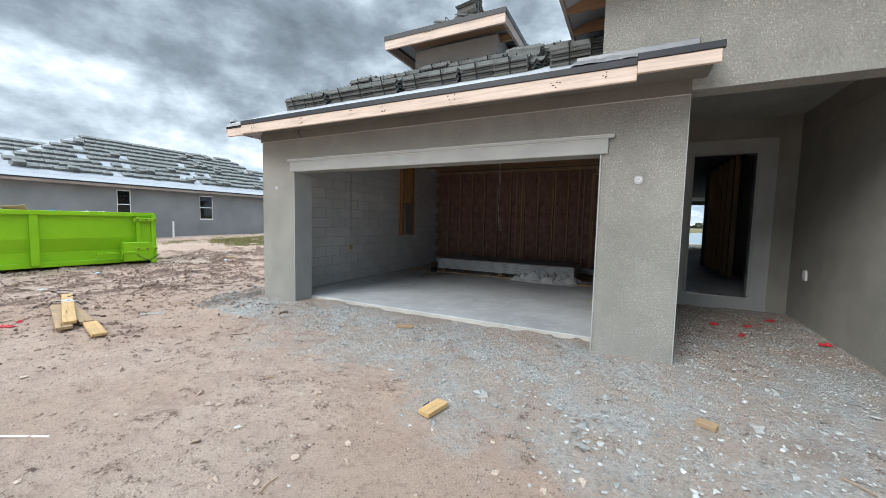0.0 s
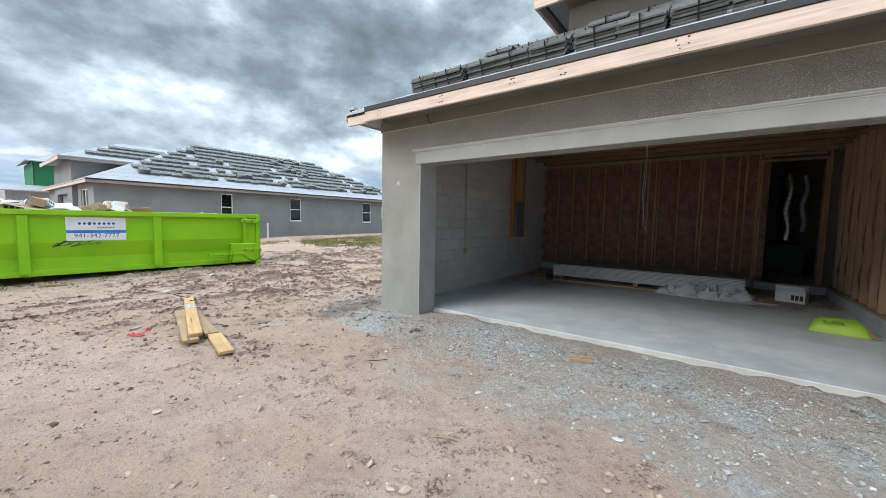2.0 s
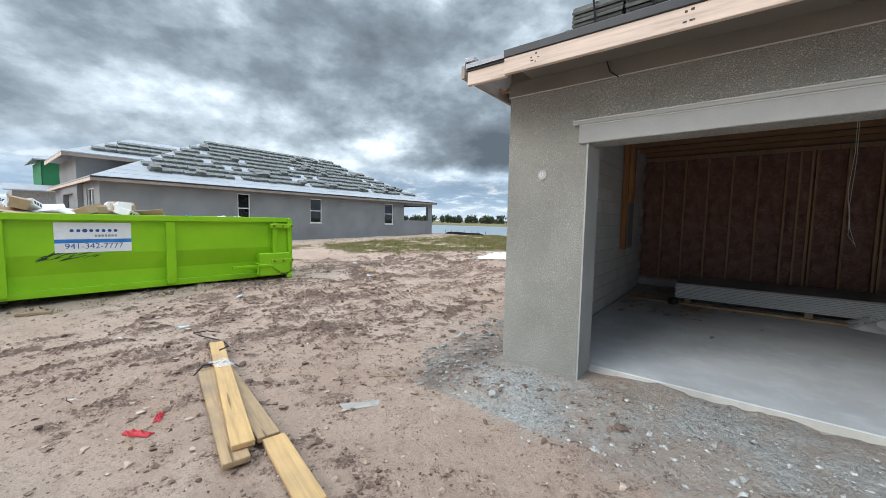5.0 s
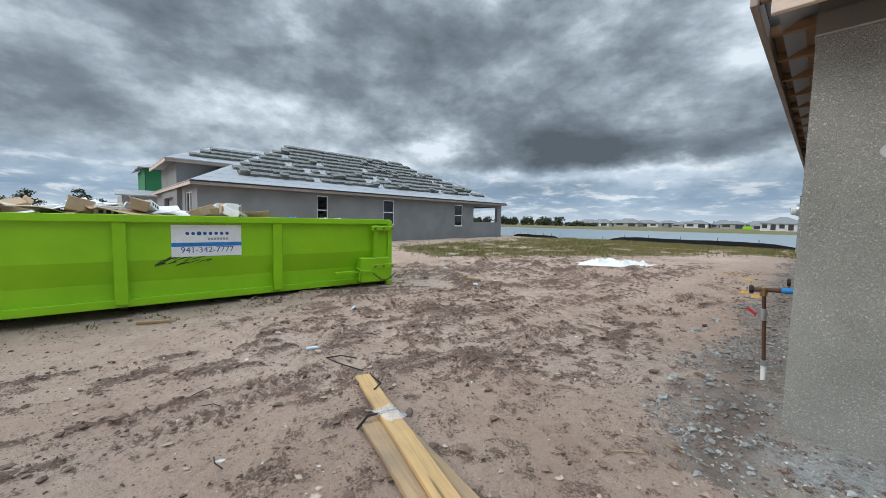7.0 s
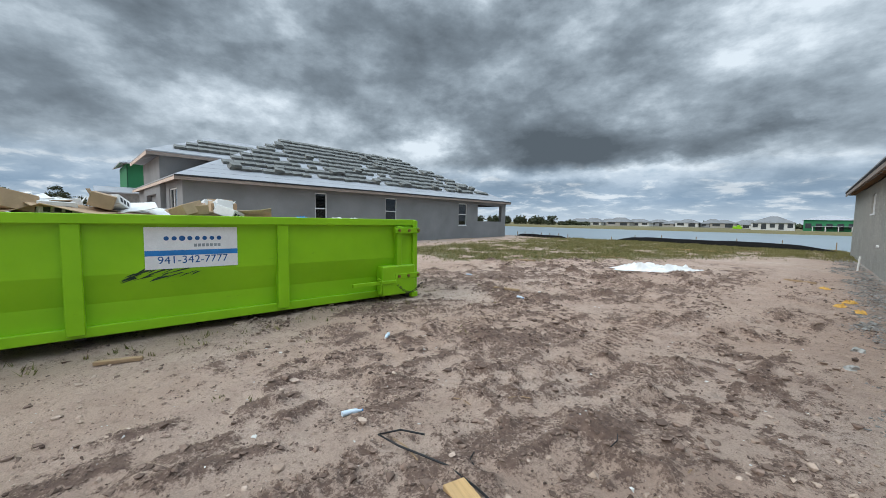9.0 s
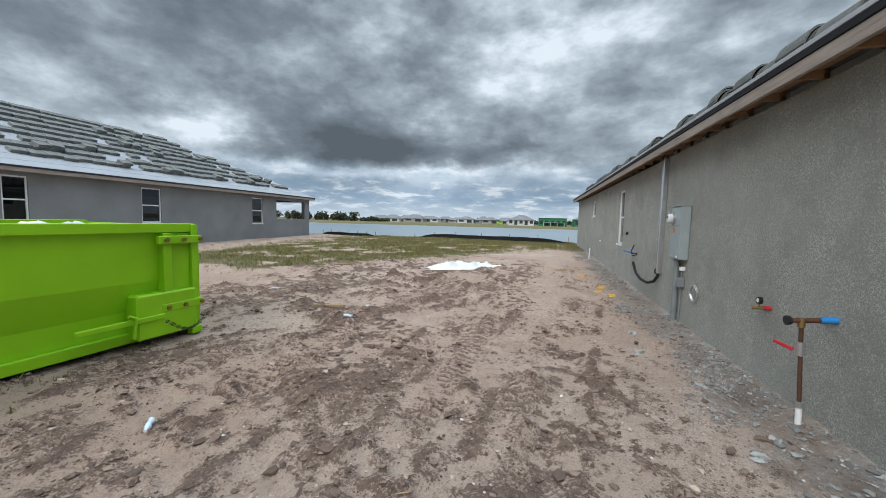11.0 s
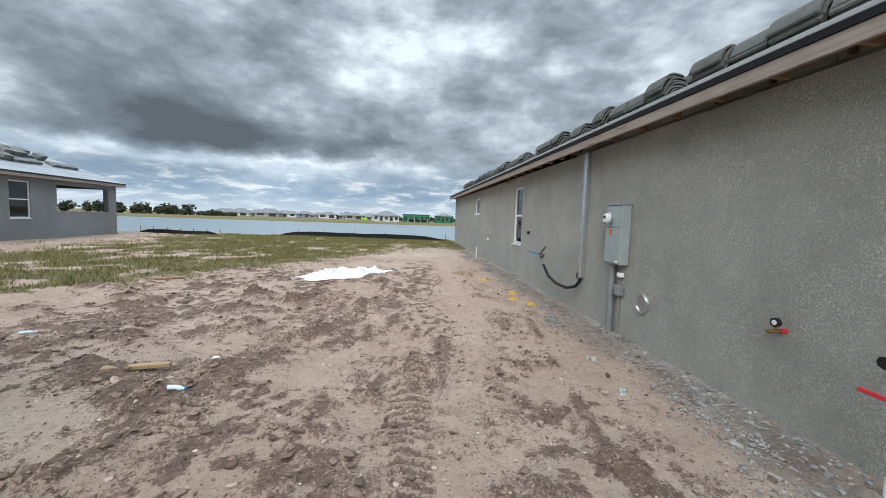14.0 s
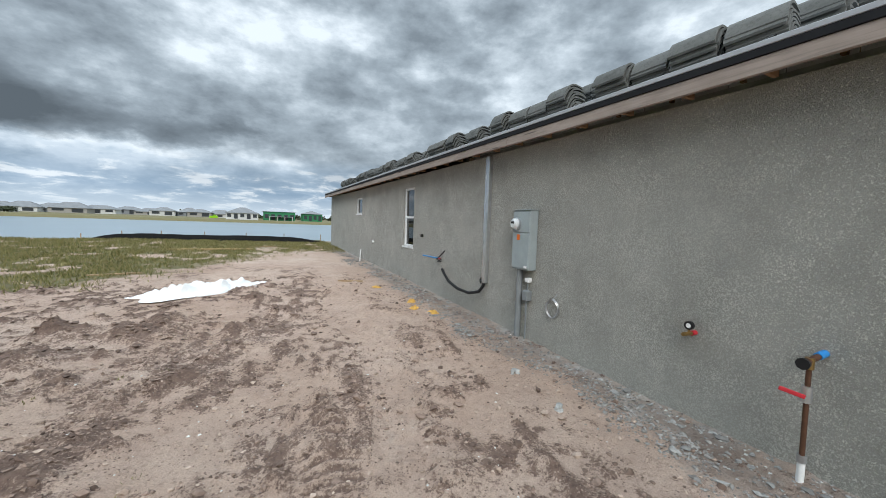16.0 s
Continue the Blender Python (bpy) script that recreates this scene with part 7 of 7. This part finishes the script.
silt_fence([(-17.5, 29.3), (-14.0, 28.4), (-10.0, 27.4), (-6.2, 26.4)], 0.40, "sagging black silt fence on the lake bank")
silt_fence([(-25.2, 28.6), (-22.2, 27.4), (-19.6, 26.6)], 0.30, "short black silt fence beyond the neighbouring house")

# ---- far shore ----
LEAF = Mat("far_leaves", 0.85)
LEAF.base(LEAF.ramp(LEAF.island(), [(0.0, (0.028, 0.036, 0.018)), (0.6, (0.055, 0.066, 0.034)), (1.0, (0.10, 0.105, 0.06))]))
LEAF = LEAF.mat
BARK = wood_mat("bark", (0.16, 0.13, 0.10), "z")


def crown_mesh(bm, centre, rx, rz, n, leaf, rng_):
    """Clumps of small leaf faces with an uneven outline and gaps."""
    for _ in range(n):
        a, t, r = rng_.random() * 6.28, rng_.random() * 2 - 1, rng_.random() ** 0.45
        lump = 0.7 + 0.45 * noise.noise(Vector((math.cos(a) * 2, math.sin(a) * 2, t * 2 + rx)))
        s = math.sqrt(1 - t * t)
        p = Vector(centre) + Vector((math.cos(a) * s * rx * r * lump, math.sin(a) * s * rx * r * lump, t * rz * r * lump))
        d = Vector((rng_.gauss(0, 1), rng_.gauss(0, 1), rng_.gauss(0, 1))).normalized()
        u = d.orthogonal().normalized() * leaf * rng_.uniform(0.5, 1.2)
        w = d.cross(u).normalized() * leaf * rng_.uniform(0.4, 0.9)
        bm.faces.new([bm.verts.new(p - u), bm.verts.new(p + w), bm.verts.new(p + u), bm.verts.new(p - w)])


rs = random.Random(5)
bm = bmesh.new()
for k in range(80):
    x = -185 + 96 * k / 80 + rs.uniform(-1, 1)
    h = rs.uniform(3.0, 6.2) * (0.55 if k > 66 else 1.0)
    crown_mesh(bm, (x, 186 + rs.uniform(-6, 6), 0.2 + h * 0.5), rs.uniform(1.8, 3.4), h * 0.6, 110, 0.6, rs)
single("far_woods", bm, LEAF, I4, "dark line of trees beyond the lake", "woods", kind="stuff")
bm = bmesh.new()
for k in range(120):
    x = -95 + 200 * k / 120 + rs.uniform(-2, 2)
    h = rs.uniform(1.5, 4.4)
    crown_mesh(bm, (x, 290 + rs.uniform(-12, 12), 0.2 + h * 0.5), rs.uniform(2.0, 4.5), h * 0.55, 50, 0.9, rs)
single("far_woods", bm, LEAF, I4, "low dark trees behind the far houses", "woods", kind="stuff")


def tree(x, y, h, seed, label):
    rs_ = random.Random(seed)
    t = thing("tree", pose(x, y, gz(x, y)), label, "tree", "trees beyond the dumpster")
    bm = bmesh.new()
    tube(bm, [(0, 0, -0.1), (0.05, 0.02, h * 0.25), (0.0, 0.1, h * 0.5), (0.1, 0.05, h * 0.8)], [0.16, 0.13, 0.09, 0.03], 8)
    for k in range(6):
        a = k * 1.05 + rs_.random()
        z = h * (0.35 + 0.07 * k)
        tube(bm, [(0.02, 0.04, z), (0.5 * math.cos(a), 0.5 * math.sin(a), z + 0.45), (1.1 * math.cos(a), 1.1 * math.sin(a), z + 0.7)], [0.06, 0.035, 0.012], 6)
    part("trunk", bm, BARK, t)
    bm = bmesh.new()
    for k in range(7):
        a = k * 0.9 + rs_.random()
        crown_mesh(bm, (1.0 * math.cos(a) * rs_.uniform(0.3, 1), 1.0 * math.sin(a) * rs_.uniform(0.3, 1), h * rs_.uniform(0.5, 0.92)), rs_.uniform(0.6, 1.0), rs_.uniform(0.35, 0.7), 130, 0.11, rs_)
    part("crown", bm, LEAF, t)


for x, y, h, s in ((-62, -3.4, 4.3, 1), (-62, 0.4, 4.6, 2), (-70, -6.5, 4.2, 3), (-58, -8, 4.2, 4), (-64, 2.0, 3.9, 5)):
    tree(x, y, h, s, "open-crowned green tree beyond the lots")

ROOFGREY = simple("far_roof", (0.20, 0.205, 0.21), 0.8, vary=0.1, scale=0.5)
WALLWHITE = simple("far_wall", (0.62, 0.62, 0.60), 0.85, vary=0.06)
WALLGREEN = simple("green_sheathing", (0.035, 0.20, 0.085), 0.7, vary=0.12, scale=0.8)
WINDARK = simple("far_window", (0.05, 0.055, 0.06), 0.2)


def far_house(x, y, w, d, h, rise, wall, roofm, label, cols=4, upper=None):
    hs = thing("far_house", pose(x, y, gz(x, y)), label, "house", "houses across the lake")
    bm = bmesh.new()
    box(bm, -w / 2, w / 2, -d / 2, d / 2, -0.2, h)
    wl_ = part("wall", bm, wall, hs)
    bm = bmesh.new()
    o = 0.5
    i = min(w, d) / 2
    a = [bm.verts.new(p) for p in ((-w / 2 - o, -d / 2 - o, h), (w / 2 + o, -d / 2 - o, h), (w / 2 + o, d / 2 + o, h), (-w / 2 - o, d / 2 + o, h))]
    r0, r1 = bm.verts.new((-w / 2 + i * 0.9, 0, h + rise)), bm.verts.new((w / 2 - i * 0.9, 0, h + rise))
    for f in ((a[0], a[1], r1, r0), (a[1], a[2], r1), (a[2], a[3], r0, r1), (a[3], a[0], r0), (a[3], a[2], a[1], a[0])):
        bm.faces.new(f)
    part("roof", bm, roofm, hs)
    for k in range(cols):
        cx = -w / 2 + w * (k + 0.5) / cols
        bm = bmesh.new()
        box(bm, cx - w / cols * 0.3, cx + w / cols * 0.3, -d / 2 - 0.06, -d / 2 - 0.005, 0.3 if k % 2 else 0.9, min(2.5, h - 0.3))
        part("window", bm, WINDARK, hs)
    if upper:
        bm = bmesh.new()
        box(bm, upper[0], upper[1], -d / 2 - 2.0, -d / 2 - 0.1, h * 0.42, h * 0.46)
        part("porch_roof", bm, FELT, hs)
        for k in range(4):
            bm = bmesh.new()
            px = upper[0] + 0.2 + (upper[1] - upper[0] - 0.4) * k / 3
            box(bm, px - 0.12, px + 0.12, -d / 2 - 1.9, -d / 2 - 1.66, 0, h * 0.42)
            part("post", bm, WALLWHITE, hs)


far_house(-15.4, 172, 11.0, 10, 2.5, 2.3, WALLWHITE, ROOFGREY, "white house with a grey hip roof across the lake", 5)
far_house(-2.0, 176, 12.0, 10, 3.6, 1.6, WALLGREEN, FELT, "green-sheathed unfinished house across the lake", 5, (-4, 5.0))
far_house(11.5, 180, 8.0, 10, 3.2, 1.5, WALLGREEN, ROOFGREY, "green-sheathed unfinished house across the lake", 4)
FARGREY = simple("far_grey_wall", (0.25, 0.26, 0.27), 0.85)
FARTAN = simple("far_tan_wall", (0.36, 0.34, 0.31), 0.85)
rs = random.Random(17)
for k in range(13):
    x = -122 + 8.4 * k + rs.uniform(-2, 2)
    far_house(x, 250 + rs.uniform(-22, 14), rs.uniform(9, 15), 9, rs.uniform(1.8, 2.6), rs.uniform(1.6, 2.8), (FARGREY, FARTAN, WALLWHITE)[k % 3], ROOFGREY, "small pale house far across the lake", 2 + k % 2)
far_house(-97, 200, 9, 9, 2.0, 1.4, WALLWHITE, ROOFGREY, "white house with a grey hip roof across the lake", 4)
# small yellow-green machine on the far bank
bm = bmesh.new()
box(bm, -1.6, 1.6, -0.6, 0.6, 0.0, 1.0, 0.1)
box(bm, -0.2, 1.0, -0.5, 0.5, 1.0, 1.5, 0.1)
single("far_dumpster", bm, GREEN, pose(-28, 200, gz(-28, 200)), "bright green container far across the lake", "container")
# green-sheathed house behind the neighbouring one
gh = thing("sheathed_house", pose(-53, 9.7, 0.2), "unfinished house with green sheathed upper storey", "house")
for nm, b, mm in (("block_wall", (-4, 3, -6.5, 6, -0.3, 3.3), simple("far_block", (0.34, 0.345, 0.34), 0.9)), ("upper_wall", (-3.6, 2.6, -4.8, 5, 3.3, 5.9), WALLGREEN)):
    bm = bmesh.new()
    box(bm, *b)
    part(nm, bm, mm, gh)
bm = bmesh.new()
slab(bm, [(-4.1, -5.3, 5.95), (3.1, -5.3, 5.95), (3.1, 5.5, 5.95), (-0.5, 5.5, 7.2), (-0.5, -2.0, 7.2)][:2] + [(-0.5, -1.5, 7.4)], 0.1)
slab(bm, [(3.1, -5.3, 5.95), (3.1, 5.5, 5.95), (-0.5, 2.0, 7.4), (-0.5, -1.5, 7.4)], 0.1)
part("roof", bm, FELT, gh)
bm = bmesh.new()
slab(bm, [(3.6, -7.0, 3.3), (3.6, 6.2, 3.3), (2.6, 6.2, 3.8), (2.6, -7.0, 3.8)], 0.1)
part("lower_roof", bm, FELT, gh)
for k in range(4):
    bm = bmesh.new()
    box(bm, 2.6, 2.63, -4.8 + 2.4 * k, -4.72 + 2.4 * k, 3.3, 5.9)
    part("seam", bm, simple("sheathing_seam", (0.02, 0.10, 0.05), 0.7), gh)

# pale mortar crumbs along the garage threshold
cx = R.uniform(-5.0, -0.36, 420)
cy = R.uniform(FRONT - 0.1, FRONT + 0.40, 420)
V, F = [], []
for i in range(420):
    vs, fs = SHAPES[i % len(SHAPES)]
    s_ = min(0.004 + R.gamma(1.3, 0.004), 0.022)
    V.append(vs * np.array([s_, s_, s_ * 0.6]) + np.array([cx[i], cy[i], SLAB - 0.055 + s_ * 0.3]))
    F.append(fs + i * len(vs))
me = bpy.data.meshes.new("slab_crumbs")
me.from_pydata(np.concatenate(V).tolist(), [], np.concatenate(F).tolist())
me.materials.append(GRAVEL)
tagged(new("slab_crumbs", me), "pale mortar crumbs along the garage threshold", "crumbs", kind="stuff")
# laps of the roofing felt on the neighbouring roof
LAP = simple("felt_lap", (0.24, 0.25, 0.27), 0.7)
for k, u in enumerate((0.42, 0.86, 1.3)):
    bm = bmesh.new()
    z = NZ + NS * u
    slab(bm, [(bx1 - u + 0.008, by0 + u + 0.1, z - NS * 0.008 + 0.004), (bx1 - u + 0.008, by1 - u - 0.1, z - NS * 0.008 + 0.004), (bx1 - u - 0.008, by1 - u - 0.1, z + NS * 0.008 + 0.004), (bx1 - u - 0.008, by0 + u + 0.1, z + NS * 0.008 + 0.004)], 0.003)
    part("felt_lap", bm, LAP, neighbour)
# weeds and shadowed grass tufts at the foot of the dumpster
wx = R.uniform(-13.0, -12.25, 40)
wy = R.uniform(-0.8, 5.6, 40)
blades("grass", wx + (wy - 2.5) * 0.08, wy, 0.06, 0.03, GRASSM, "small weeds at the foot of the dumpster", 7, 6)
